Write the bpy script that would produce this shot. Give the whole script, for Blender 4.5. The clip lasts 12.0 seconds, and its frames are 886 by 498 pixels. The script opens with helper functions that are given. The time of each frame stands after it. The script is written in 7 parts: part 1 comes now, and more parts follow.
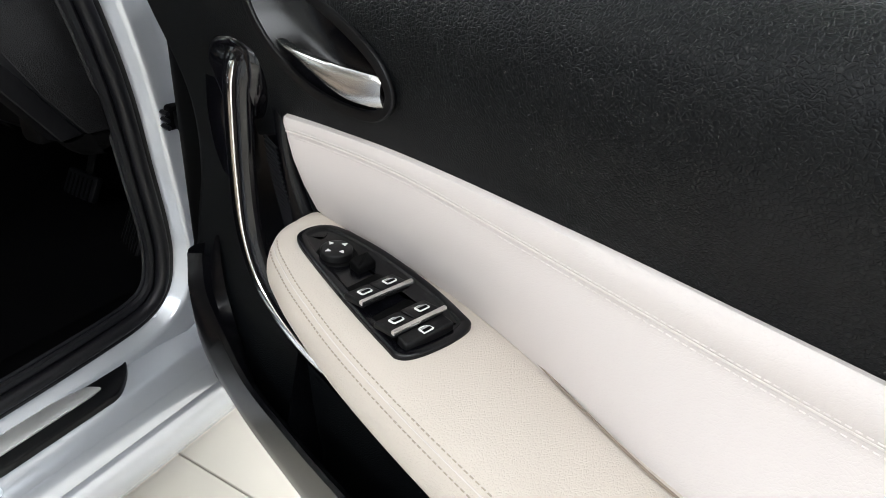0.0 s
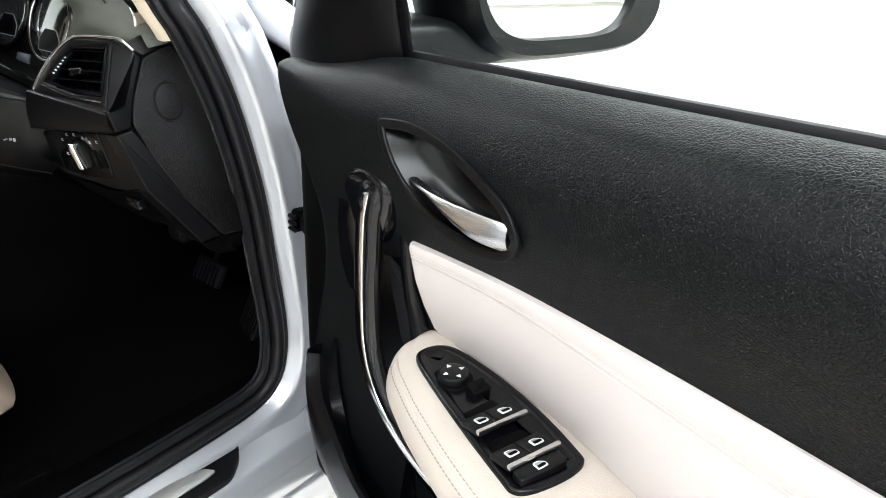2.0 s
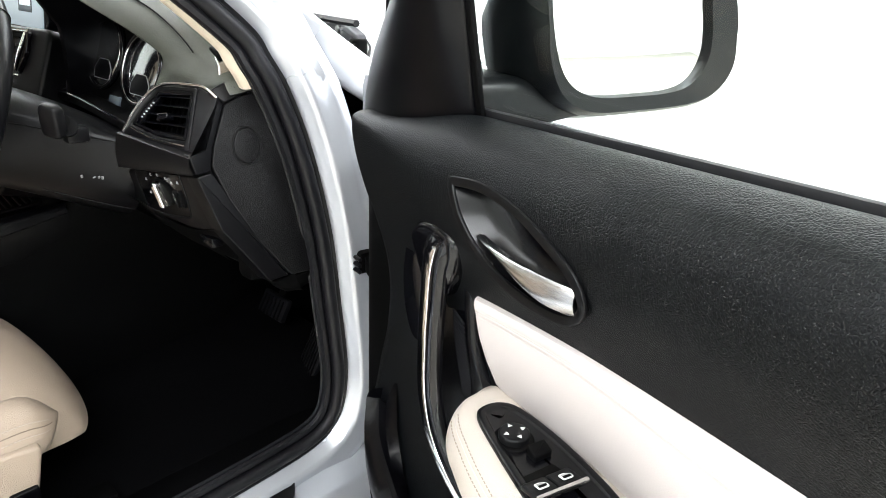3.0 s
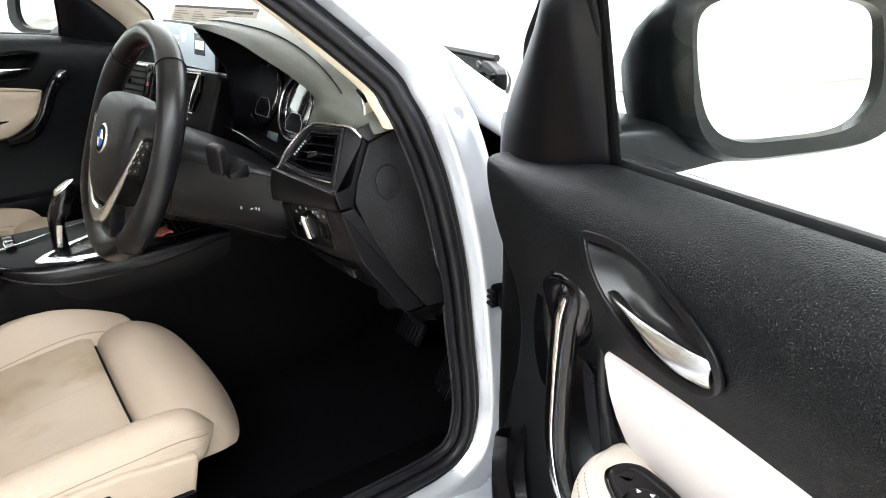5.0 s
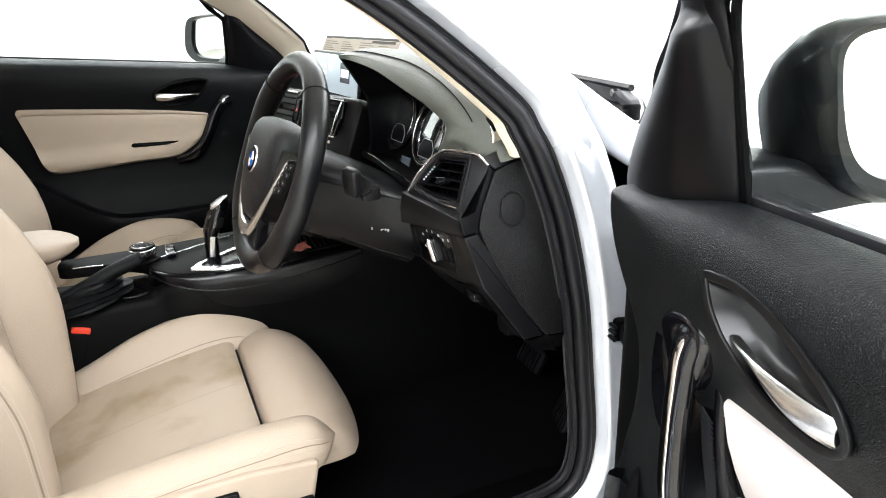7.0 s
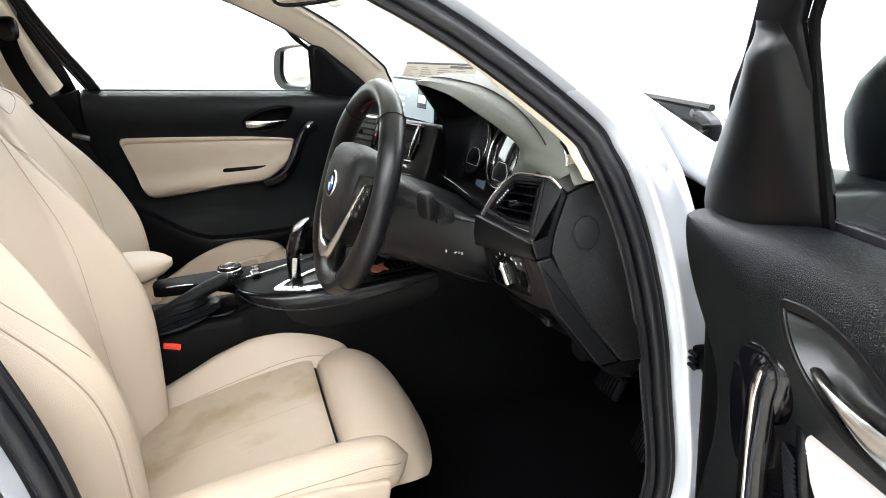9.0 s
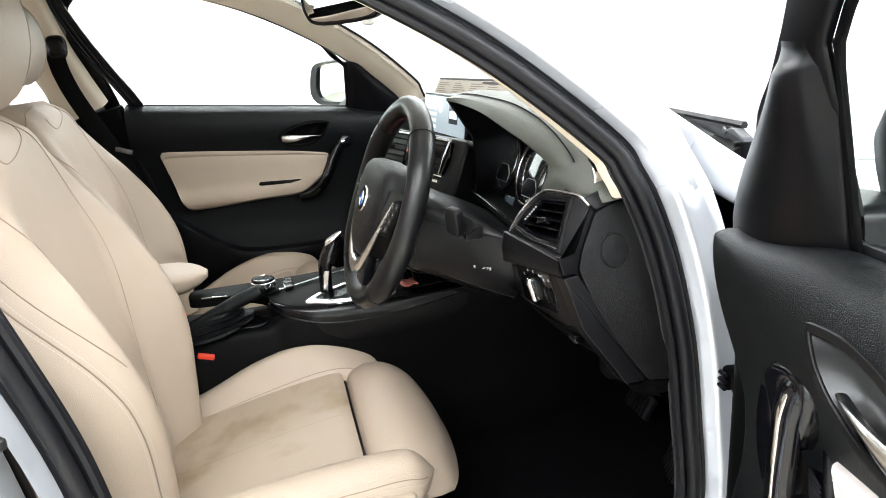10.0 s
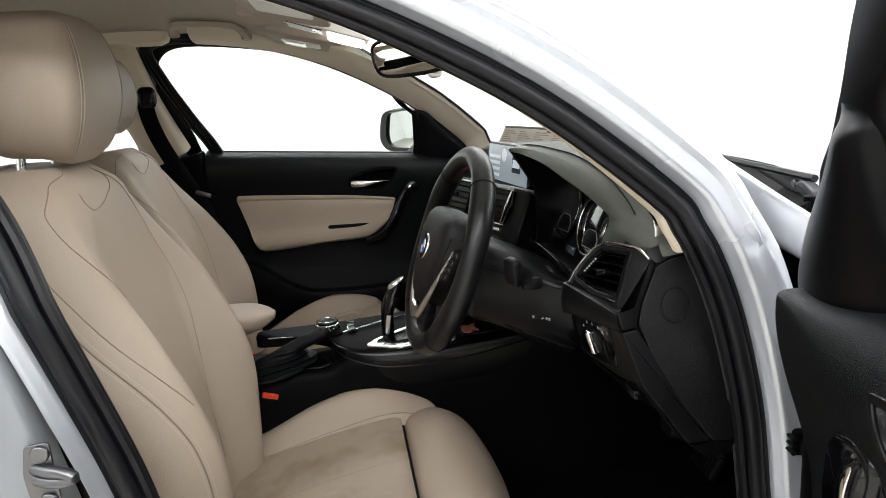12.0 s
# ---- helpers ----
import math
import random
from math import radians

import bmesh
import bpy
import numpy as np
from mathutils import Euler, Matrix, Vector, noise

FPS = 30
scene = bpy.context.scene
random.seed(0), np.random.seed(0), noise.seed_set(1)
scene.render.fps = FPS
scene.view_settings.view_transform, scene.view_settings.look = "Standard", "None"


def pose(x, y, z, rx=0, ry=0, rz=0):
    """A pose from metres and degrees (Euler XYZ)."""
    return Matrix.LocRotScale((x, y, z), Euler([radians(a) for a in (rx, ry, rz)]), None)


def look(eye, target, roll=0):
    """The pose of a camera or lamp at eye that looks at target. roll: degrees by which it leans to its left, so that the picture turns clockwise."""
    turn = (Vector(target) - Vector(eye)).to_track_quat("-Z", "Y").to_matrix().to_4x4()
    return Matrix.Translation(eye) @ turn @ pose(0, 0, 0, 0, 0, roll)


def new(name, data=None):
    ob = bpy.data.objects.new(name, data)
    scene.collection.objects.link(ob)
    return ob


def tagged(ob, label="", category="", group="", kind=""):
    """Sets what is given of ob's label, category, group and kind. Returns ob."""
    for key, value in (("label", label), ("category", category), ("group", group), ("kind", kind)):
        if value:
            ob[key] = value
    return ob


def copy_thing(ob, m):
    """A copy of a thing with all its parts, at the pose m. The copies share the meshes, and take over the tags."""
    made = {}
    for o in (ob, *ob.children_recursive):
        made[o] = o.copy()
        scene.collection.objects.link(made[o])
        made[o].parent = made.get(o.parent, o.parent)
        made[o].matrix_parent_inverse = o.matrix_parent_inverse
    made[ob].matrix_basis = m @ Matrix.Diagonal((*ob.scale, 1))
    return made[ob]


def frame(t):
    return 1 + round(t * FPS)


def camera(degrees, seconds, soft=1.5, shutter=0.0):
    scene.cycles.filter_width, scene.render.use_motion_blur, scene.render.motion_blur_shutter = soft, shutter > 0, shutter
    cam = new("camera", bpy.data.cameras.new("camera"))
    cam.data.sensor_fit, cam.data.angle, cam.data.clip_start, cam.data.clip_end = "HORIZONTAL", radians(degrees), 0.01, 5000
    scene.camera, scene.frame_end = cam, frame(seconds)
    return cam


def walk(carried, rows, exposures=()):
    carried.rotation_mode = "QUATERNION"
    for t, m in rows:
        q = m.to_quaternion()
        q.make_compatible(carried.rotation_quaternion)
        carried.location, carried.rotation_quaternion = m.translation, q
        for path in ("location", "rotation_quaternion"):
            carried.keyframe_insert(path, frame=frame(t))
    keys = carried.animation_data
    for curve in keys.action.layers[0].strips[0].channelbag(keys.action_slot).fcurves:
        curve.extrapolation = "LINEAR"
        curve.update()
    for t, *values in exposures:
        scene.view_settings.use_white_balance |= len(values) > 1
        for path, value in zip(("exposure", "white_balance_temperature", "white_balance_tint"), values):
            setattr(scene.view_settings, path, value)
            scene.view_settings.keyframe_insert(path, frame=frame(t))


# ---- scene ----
cam = camera(65.3, 12.0, soft=0.85)
PATH = [
    (0, (1.54, -0.139, 1.029), (0.736, 1.38, 0.006), 4.8),
    (0.5, (1.535, -0.143, 1.039), (0.686, 1.375, 0.052), 4.7),
    (1, (1.529, -0.149, 1.052), (0.597, 1.353, 0.117), 3.8),
    (1.5, (1.525, -0.153, 1.065), (0.507, 1.319, 0.173), 3.2),
    (2, (1.525, -0.156, 1.077), (0.434, 1.292, 0.232), 2.9),
    (2.5, (1.524, -0.157, 1.088), (0.358, 1.257, 0.286), 2.6),
    (3, (1.517, -0.157, 1.096), (0.27, 1.206, 0.33), 2.8),
    (3.5, (1.508, -0.156, 1.102), (0.182, 1.145, 0.36), 2.7),
    (5.3, (1.514, -0.144, 1.128), (-0.04, 0.882, 0.399), 0.0),
    (5.5, (1.511, -0.146, 1.124), (-0.066, 0.859, 0.415), 0.6),
    (6, (1.516, -0.142, 1.128), (-0.119, 0.774, 0.429), -0.1),
    (6.5, (1.519, -0.137, 1.131), (-0.168, 0.689, 0.445), -0.8),
    (7, (1.526, -0.135, 1.133), (-0.202, 0.615, 0.462), -1.4),
    (9, (1.533, -0.124, 1.137), (-0.295, 0.415, 0.532), -3.3),
    (9.5, (1.536, -0.12, 1.14), (-0.312, 0.372, 0.554), -3.9),
    (10, (1.541, -0.115, 1.143), (-0.325, 0.332, 0.578), -3.6),
    (10.5, (1.546, -0.106, 1.147), (-0.339, 0.29, 0.606), -3.5),
    (11, (1.548, -0.099, 1.152), (-0.357, 0.243, 0.648), -3.7),
    (11.5, (1.552, -0.1, 1.155), (-0.37, 0.195, 0.689), -3.8),
    (12, (1.552, -0.103, 1.157), (-0.381, 0.166, 0.719), -3.8),
]
walk(cam, [(t, look(eye, target, roll)) for t, eye, target, roll in PATH],
     exposures=((0, -0.27, 6400, 10), (1, -0.10, 6420, 10), (2, 0.17, 6460, 10), (3, 0.41, 6500, 10), (4.5, 0.6, 6500, 10), (5.5, 0.70, 6500, 10.5), (7, 0.74, 6500, 10.5), (9, 0.78, 6470, 10), (10, 0.67, 6480, 10), (10.6, 0.49, 6500, 10), (11.1, 0.23, 6520, 10), (11.5, -0.08, 6560, 10.5), (12, -0.42, 6620, 11)))

# ---- light of the showroom: added area lamps, unseen overhead in a closed white room ----
world = bpy.data.worlds.new("world")
scene.world = world
world.use_nodes = True
world.node_tree.nodes["Background"].inputs[0].default_value = (0.9, 0.95, 1.0, 1)
world.node_tree.nodes["Background"].inputs[1].default_value = 0.3


def strip_light(x, y, sx, sy, watts):
    data = bpy.data.lights.new("ceiling_strip", "AREA")
    data.shape, data.size, data.size_y, data.energy = "RECTANGLE", sx, sy, watts
    data.color = (0.925, 0.965, 1.0)
    ob = new("ceiling_strip", data)
    ob.location = (x, y, 3.3)
    return ob


# lamps set where the walls, cabin and open door need brightening
for lx, ly, sx, sy, watts in ((3.3, 0.2, 1.2, 7.0, 430), (-3.4, 0.2, 1.0, 7.0, 400), (0.0, 4.4, 6.0, 0.8, 270), (0.0, -3.4, 5.0, 0.8, 175)):
    strip_light(lx, ly, sx, sy, watts)


# ---- materials ----
def material(name, color, rough=0.5, metal=0.0, grain=0.0, scale=300.0, depth=0.15, vary=0.08, stain=3.0, kind="noise", coat=0.0, spec=0.5):
    """A surface with a fine relief (grain), slow colour variation and a slightly uneven gloss."""
    m = bpy.data.materials.new(name)
    m.use_nodes = True
    nt = m.node_tree
    n, l = nt.nodes, nt.links
    b = n["Principled BSDF"]
    b.inputs["Metallic"].default_value = metal
    b.inputs["Coat Weight"].default_value = coat
    b.inputs["Coat Roughness"].default_value = 0.06
    b.inputs["Specular IOR Level"].default_value = spec
    tc = n.new("ShaderNodeTexCoord")
    slow = n.new("ShaderNodeTexNoise")
    slow.inputs["Scale"].default_value = stain
    slow.inputs["Detail"].default_value = 5
    l.new(tc.outputs["Object"], slow.inputs["Vector"])
    mix = n.new("ShaderNodeMix")
    mix.data_type = "RGBA"
    mix.inputs[6].default_value = (*[c * (1 - vary) for c in color], 1)
    mix.inputs[7].default_value = (*[min(1, c * (1 + vary)) for c in color], 1)
    l.new(slow.outputs["Fac"], mix.inputs[0])
    l.new(mix.outputs[2], b.inputs["Base Color"])
    ramp = n.new("ShaderNodeMapRange")
    ramp.inputs[3].default_value, ramp.inputs[4].default_value = rough * 0.88, min(1, rough * 1.12)
    l.new(slow.outputs["Fac"], ramp.inputs[0])
    l.new(ramp.outputs[0], b.inputs["Roughness"])
    if grain:
        if kind == "leather":
            tex = n.new("ShaderNodeTexVoronoi")
            tex.feature = "DISTANCE_TO_EDGE"
            warp = n.new("ShaderNodeTexNoise")
            warp.inputs["Scale"].default_value = scale * 0.6
            add = n.new("ShaderNodeVectorMath")
            add.operation = "MULTIPLY_ADD"
            add.inputs[1].default_value = (1.6 / scale,) * 3
            l.new(tc.outputs["Object"], warp.inputs["Vector"])
            l.new(warp.outputs["Color"], add.inputs[0])
            l.new(tc.outputs["Object"], add.inputs[2])
            l.new(add.outputs[0], tex.inputs["Vector"])
            ease = n.new("ShaderNodeMapRange")
            ease.inputs[2].default_value = 0.22
            l.new(tex.outputs["Distance"], ease.inputs[0])
            height = ease.outputs[0]
        else:
            tex = n.new("ShaderNodeTexNoise")
            tex.inputs["Detail"].default_value = 3
            l.new(tc.outputs["Object"], tex.inputs["Vector"])
            height = tex.outputs["Fac"]
        tex.inputs["Scale"].default_value = scale
        bump = n.new("ShaderNodeBump")
        bump.inputs["Strength"].default_value = grain
        bump.inputs["Distance"].default_value = depth / 1000
        l.new(height, bump.inputs["Height"])
        l.new(bump.outputs[0], b.inputs["Normal"])
    return m


LEATHER_BLACK = material("black_grained_leatherette", (0.0022, 0.0027, 0.0034), 0.40, grain=0.7, scale=420, depth=0.40, kind="leather", vary=0.12, spec=0.17)
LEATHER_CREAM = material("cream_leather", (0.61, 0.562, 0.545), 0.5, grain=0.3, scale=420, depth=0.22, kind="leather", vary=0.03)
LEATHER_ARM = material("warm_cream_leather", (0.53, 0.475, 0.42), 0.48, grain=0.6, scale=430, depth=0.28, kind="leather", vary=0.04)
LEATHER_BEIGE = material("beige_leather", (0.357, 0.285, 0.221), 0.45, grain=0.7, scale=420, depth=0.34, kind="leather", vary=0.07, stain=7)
LEATHER_RIM = material("black_smooth_leather", (0.004, 0.004, 0.0048), 0.33, grain=0.3, scale=500, depth=0.15, kind="leather", spec=0.32)
PLASTIC_BLACK = material("black_soft_plastic", (0.0038, 0.0038, 0.0044), 0.38, grain=0.5, scale=900, depth=0.2, vary=0.1, spec=0.20)
PLASTIC_GRAIN = material("black_grained_plastic", (0.0040, 0.0039, 0.0044), 0.40, grain=0.8, scale=420, depth=0.30, kind="leather", vary=0.12, spec=0.24)
PLASTIC_SMOOTH = material("black_smooth_plastic", (0.0020, 0.0021, 0.0030), 0.25, grain=0.10, scale=700, depth=0.06, spec=0.28)
PLASTIC_DARK = material("black_matt_plastic", (0.0012, 0.0012, 0.0013), 0.6, grain=0.3, scale=800, depth=0.2, spec=0.08)
PLASTIC_SATIN = material("black_satin_plastic", (0.0016, 0.0016, 0.0023), 0.31, grain=0.25, scale=1300, depth=0.06, spec=0.18)
GLOSS_BLACK = material("piano_black", (0.003, 0.003, 0.004), 0.08, vary=0.02, coat=0.15, spec=0.35)
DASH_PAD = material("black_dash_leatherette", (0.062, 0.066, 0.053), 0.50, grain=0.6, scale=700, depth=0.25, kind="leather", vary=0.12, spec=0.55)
RUBBER = material("black_rubber", (0.0045, 0.0045, 0.006), 0.45, grain=0.2, scale=600, depth=0.1, vary=0.15, spec=0.28)
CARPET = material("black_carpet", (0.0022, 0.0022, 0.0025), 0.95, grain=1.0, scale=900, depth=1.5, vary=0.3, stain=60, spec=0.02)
CHROME = material("chrome", (0.82, 0.82, 0.83), 0.12, metal=1.0, vary=0.02)
SATIN = material("satin_metal", (0.72, 0.715, 0.71), 0.26, metal=1.0, grain=0.1, scale=800, depth=0.05, vary=0.04)
BRUSHED = material("brushed_metal", (0.80, 0.80, 0.80), 0.42, metal=0.85, grain=0.4, scale=900, depth=0.1, vary=0.12, stain=30)
STEEL = material("bare_steel", (0.17, 0.17, 0.18), 0.32, metal=1.0, grain=0.2, scale=500, depth=0.1, vary=0.15)
SILVER = material("silver_car_paint", (0.52, 0.54, 0.585), 0.27, metal=0.55, grain=0.12, scale=2500, depth=0.03, vary=0.03, coat=0.8)
# same car paint, darkened: the shade on the centre pillar is in this colour
SILVER_SHADED = material("silver_paint_shaded", (0.24, 0.255, 0.275), 0.42, metal=0.3, grain=0.25, scale=180, depth=0.2, vary=0.06)
HEADLINER = material("beige_headliner_fabric", (0.46, 0.395, 0.32), 0.9, grain=0.5, scale=1200, depth=0.3, vary=0.05)
PILLAR_TRIM = material("beige_pillar_trim", (0.70, 0.61, 0.485), 0.75, grain=0.35, scale=1000, depth=0.2, vary=0.04)
WALL = material("white_wall_paint", (0.86, 0.87, 0.87), 0.7, grain=0.2, scale=60, depth=0.5, vary=0.02)
CEILING = material("white_ceiling_paint", (0.85, 0.85, 0.84), 0.8, grain=0.2, scale=80, depth=0.5, vary=0.02)
TILE = material("cream_floor_tile", (0.62, 0.58, 0.51), 0.22, grain=0.1, scale=40, depth=0.3, vary=0.05, stain=5)
GROUT = material("grey_grout", (0.36, 0.34, 0.30), 0.85, grain=0.5, scale=300, depth=0.5)
RED_PLASTIC = material("red_plastic", (0.62, 0.045, 0.02), 0.35, vary=0.05)
RED_STITCH = material("red_thread", (0.10, 0.010, 0.013), 0.7)
SEAM = material("dark_seam", (0.22, 0.172, 0.135), 0.9)
SEAM_BLACK = material("black_seam", (0.004, 0.004, 0.004), 0.8, spec=0.2)
THREAD = material("beige_thread", (0.62, 0.575, 0.55), 0.7)
THREAD_DARK = material("tan_thread", (0.33, 0.28, 0.23), 0.7)
THREAD_SEAT = material("pale_beige_thread", (0.44, 0.37, 0.31), 0.7)
MARK = material("white_print", (0.75, 0.75, 0.75), 0.5, vary=0.02)
MARK_DIM = material("grey_print", (0.28, 0.28, 0.28), 0.5, vary=0.02)
BLUE = material("blue_enamel", (0.02, 0.16, 0.55), 0.2, vary=0.03, coat=0.5)
WHITE_ENAMEL = material("white_enamel", (0.8, 0.8, 0.8), 0.2, vary=0.02, coat=0.5)
PAPER = material("printed_paper", (0.36, 0.32, 0.27), 0.8, vary=0.05)
PRINT_PALE = material("faint_print", (0.19, 0.165, 0.135), 0.8)
INK = material("dark_print", (0.06, 0.055, 0.05), 0.8)
WIPER_GREY = material("grey_painted_metal", (0.07, 0.07, 0.078), 0.45, grain=0.1, scale=700, depth=0.05, spec=0.15)
MIRROR = material("mirror_silvering", (0.92, 0.94, 0.93), 0.02, metal=1.0, vary=0.01)
DIAL = material("dark_dial_face", (0.012, 0.013, 0.015), 0.12, vary=0.05, coat=1.0)
DIAL.node_tree.nodes["Principled BSDF"].inputs["Coat IOR"].default_value = 3.0
DIAL_DARK = material("black_dial_middle", (0.004, 0.004, 0.005), 0.5, vary=0.05, spec=0.1)
MIRROR_SHELL = material("black_mirror_shell", (0.0045, 0.005, 0.0055), 0.34, grain=0.12, scale=900, depth=0.05, vary=0.06, spec=0.22)
GREY_THREAD = material("grey_thread", (0.075, 0.075, 0.072), 0.8)
LENS = material("frosted_lamp_lens", (0.75, 0.73, 0.68), 0.4, vary=0.02)


def clear_glass(name, tint):
    m = bpy.data.materials.new(name)
    m.use_nodes = True
    nt = m.node_tree
    clear, gloss, mix, rim = (nt.nodes.new(k) for k in ("ShaderNodeBsdfTransparent", "ShaderNodeBsdfGlossy", "ShaderNodeMixShader", "ShaderNodeLayerWeight"))
    power, scale = nt.nodes.new("ShaderNodeMath"), nt.nodes.new("ShaderNodeMapRange")
    power.operation = "POWER"
    power.inputs[1].default_value = 5.0
    scale.inputs[3].default_value, scale.inputs[4].default_value = 0.035, 0.9
    clear.inputs[0].default_value = (*tint, 1)
    gloss.inputs["Roughness"].default_value = 0.01
    rim.inputs[0].default_value = 0.5
    nt.links.new(rim.outputs["Facing"], power.inputs[0])
    nt.links.new(power.outputs[0], scale.inputs[0])
    nt.links.new(scale.outputs[0], mix.inputs[0])
    nt.links.new(clear.outputs[0], mix.inputs[1])
    nt.links.new(gloss.outputs[0], mix.inputs[2])
    nt.links.new(mix.outputs[0], nt.nodes["Material Output"].inputs[0])
    return m


GLASS = clear_glass("tinted_window_glass", (0.93, 0.96, 0.95))


def glow(name, color, strength):
    m = material(name, color, 0.2)
    b = m.node_tree.nodes["Principled BSDF"]
    b.inputs["Emission Color"].default_value = (*color, 1)
    b.inputs["Emission Strength"].default_value = strength
    return m


SCREEN = glow("lit_display", (0.36, 0.43, 0.48), 0.42)
SCREEN_DARK = glow("display_dark_area", (0.05, 0.065, 0.08), 0.08)
SCREEN_LIGHT = glow("display_bright_area", (0.62, 0.70, 0.76), 0.5)
LAMP_ON = glow("lit_reading_lamp", (1.0, 0.86, 0.72), 2.5)

# ---- building helpers ----
OFF = {}


def thing(name, at=(0, 0, 0), **tags):
    ob = new(name)
    ob.empty_display_size = 0.05
    ob.location = at
    OFF[ob] = Vector(at)
    return tagged(ob, **tags)


def finish(bm, mat, name, smooth=True):
    bmesh.ops.recalc_face_normals(bm, faces=bm.faces)
    me = bpy.data.meshes.new(name)
    bm.to_mesh(me)
    bm.free()
    me.materials.append(mat)
    if smooth:
        me.shade_smooth()
        me.set_sharp_from_angle(angle=radians(42))
    return me


def part(name, bm, mat, parent, label="", smooth=True):
    """One mesh under a thing or under a part."""
    bm.transform(Matrix.Translation(-OFF[parent]))
    ob = new(name, finish(bm, mat, name, smooth))
    ob.parent = parent
    OFF[ob] = OFF[parent]
    return tagged(ob, label)


def single(name, bm, mat, smooth=True, **tags):
    """A top-level thing of one mesh."""
    ob = new(name, finish(bm, mat, name, smooth))
    OFF[ob] = Vector((0, 0, 0))
    return tagged(ob, **tags)


def spline(points, n, closed=False):
    """n places evenly spread in parameter on a Catmull-Rom curve through the points."""
    p = [Vector(q) for q in points]
    k = len(p)
    out = []
    spans = k if closed else k - 1
    for i in range(n):
        s = i * spans / (n if closed else n - 1)
        j = min(int(s), spans - 1)
        f = s - j
        if closed:
            a, b, c, d = (p[(j + o) % k] for o in (-1, 0, 1, 2))
        else:
            b, c = p[j], p[j + 1]
            a = p[j - 1] if j else b * 2 - c
            d = p[j + 2] if j + 2 < k else c * 2 - b
        out.append(0.5 * (2 * b + (c - a) * f + (2 * a - 5 * b + 4 * c - d) * f * f + (3 * b - a - 3 * c + d) * f ** 3))
    return out


def curve_at(points, s):
    """The second value of a smooth table of (s, value) rows, held at its ends."""
    if s <= points[0][0]:
        return points[0][1]
    for i in range(len(points) - 1):
        (a, va), (b, vb) = points[i], points[i + 1]
        if s <= b:
            f = (s - a) / (b - a)
            ma = (vb - points[i - 1][1]) / (b - points[i - 1][0]) if i else (vb - va) / (b - a)
            mb = (points[i + 2][1] - va) / (points[i + 2][0] - a) if i + 2 < len(points) else (vb - va) / (b - a)
            h = b - a
            return (2 * f ** 3 - 3 * f * f + 1) * va + (f ** 3 - 2 * f * f + f) * h * ma + (3 * f * f - 2 * f ** 3) * vb + (f ** 3 - f * f) * h * mb
    return points[-1][1]


def ease(a, b, x):
    f = min(1, max(0, (x - a) / (b - a)))
    return f * f * (3 - 2 * f)


def mesh_of(rows, closed_u=False, closed_v=False, bm=None):
    """A sheet of quads through rows of places."""
    bm = bm or bmesh.new()
    vs = [[bm.verts.new(p) for p in row] for row in rows]
    nr, nc = len(vs), len(vs[0])
    for i in range(nr if closed_u else nr - 1):
        for j in range(nc if closed_v else nc - 1):
            a, b = vs[i], vs[(i + 1) % nr]
            bm.faces.new((a[j], a[(j + 1) % nc], b[(j + 1) % nc], b[j]))
    return bm, vs


def loft(rings, caps=True, bm=None):
    """A closed skin through rings of places."""
    bm, vs = mesh_of(rings, closed_v=True, bm=bm)
    if caps:
        bm.faces.new(vs[0])
        bm.faces.new(vs[-1][::-1])
    return bm


def offset2d(outline, d):
    """A closed outline drawn in by d (out: minus)."""
    n = len(outline)
    area = sum(outline[i][0] * outline[(i + 1) % n][1] - outline[(i + 1) % n][0] * outline[i][1] for i in range(n))
    sign = 1 if area > 0 else -1
    out = []
    for i in range(n):
        a, b = Vector(outline[i - 1][:2]), Vector(outline[(i + 1) % n][:2])
        t = b - a
        t = t.normalized() if t.length > 1e-9 else Vector((1, 0))
        out.append(Vector((outline[i][0], outline[i][1])) + Vector((-t.y, t.x)) * d * sign)
    return out


def slab(outline, d0, d1, place, r=0.002, bm=None, steps=3):
    """A plate of the given outline from depth d0 to d1 with rounded front edges; place(a, b, d) lays it out."""
    rings = [[place(p[0], p[1], d0) for p in outline]]
    s = 1 if d1 > d0 else -1
    for k in range(steps + 1):
        a = k / steps * math.pi / 2
        ring = offset2d(outline, r * (1 - math.cos(a)))
        rings.append([place(p[0], p[1], d1 - s * r * (1 - math.sin(a))) for p in ring])
    return loft(rings, bm=bm)


def rounded(points, r, n=5):
    """The corners of a polygon rounded by r."""
    out = []
    k = len(points)
    for i in range(k):
        p, a, b = Vector(points[i]), Vector(points[i - 1]), Vector(points[(i + 1) % k])
        ra = min(r, (a - p).length * 0.45)
        rb = min(r, (b - p).length * 0.45)
        s, e = p + (a - p).normalized() * ra, p + (b - p).normalized() * rb
        for j in range(n):
            f = j / (n - 1)
            out.append(s * (1 - f) ** 2 + 2 * p * f * (1 - f) + e * f * f)
    return out


def sweep(path, profile, up=(0, 0, 1), closed=False, size=None, bm=None, caps=True):
    """A closed profile of (a, b) carried along a path; a runs across the path, b runs along up."""
    p = [Vector(q) for q in path]
    k = len(p)
    rings = []
    for i in range(k):
        if closed:
            t = p[(i + 1) % k] - p[i - 1]
        else:
            t = p[min(i + 1, k - 1)] - p[max(i - 1, 0)]
        t.normalize()
        u = Vector(up(i / (k - 1)) if callable(up) else up)
        a = t.cross(u).normalized()
        b = a.cross(t)
        s = size(i / (k - 1)) if size else 1
        rings.append([p[i] + a * q[0] * s + b * q[1] * s for q in profile])
    if closed:
        return mesh_of(rings, True, True, bm)[0]
    return loft(rings, caps, bm)


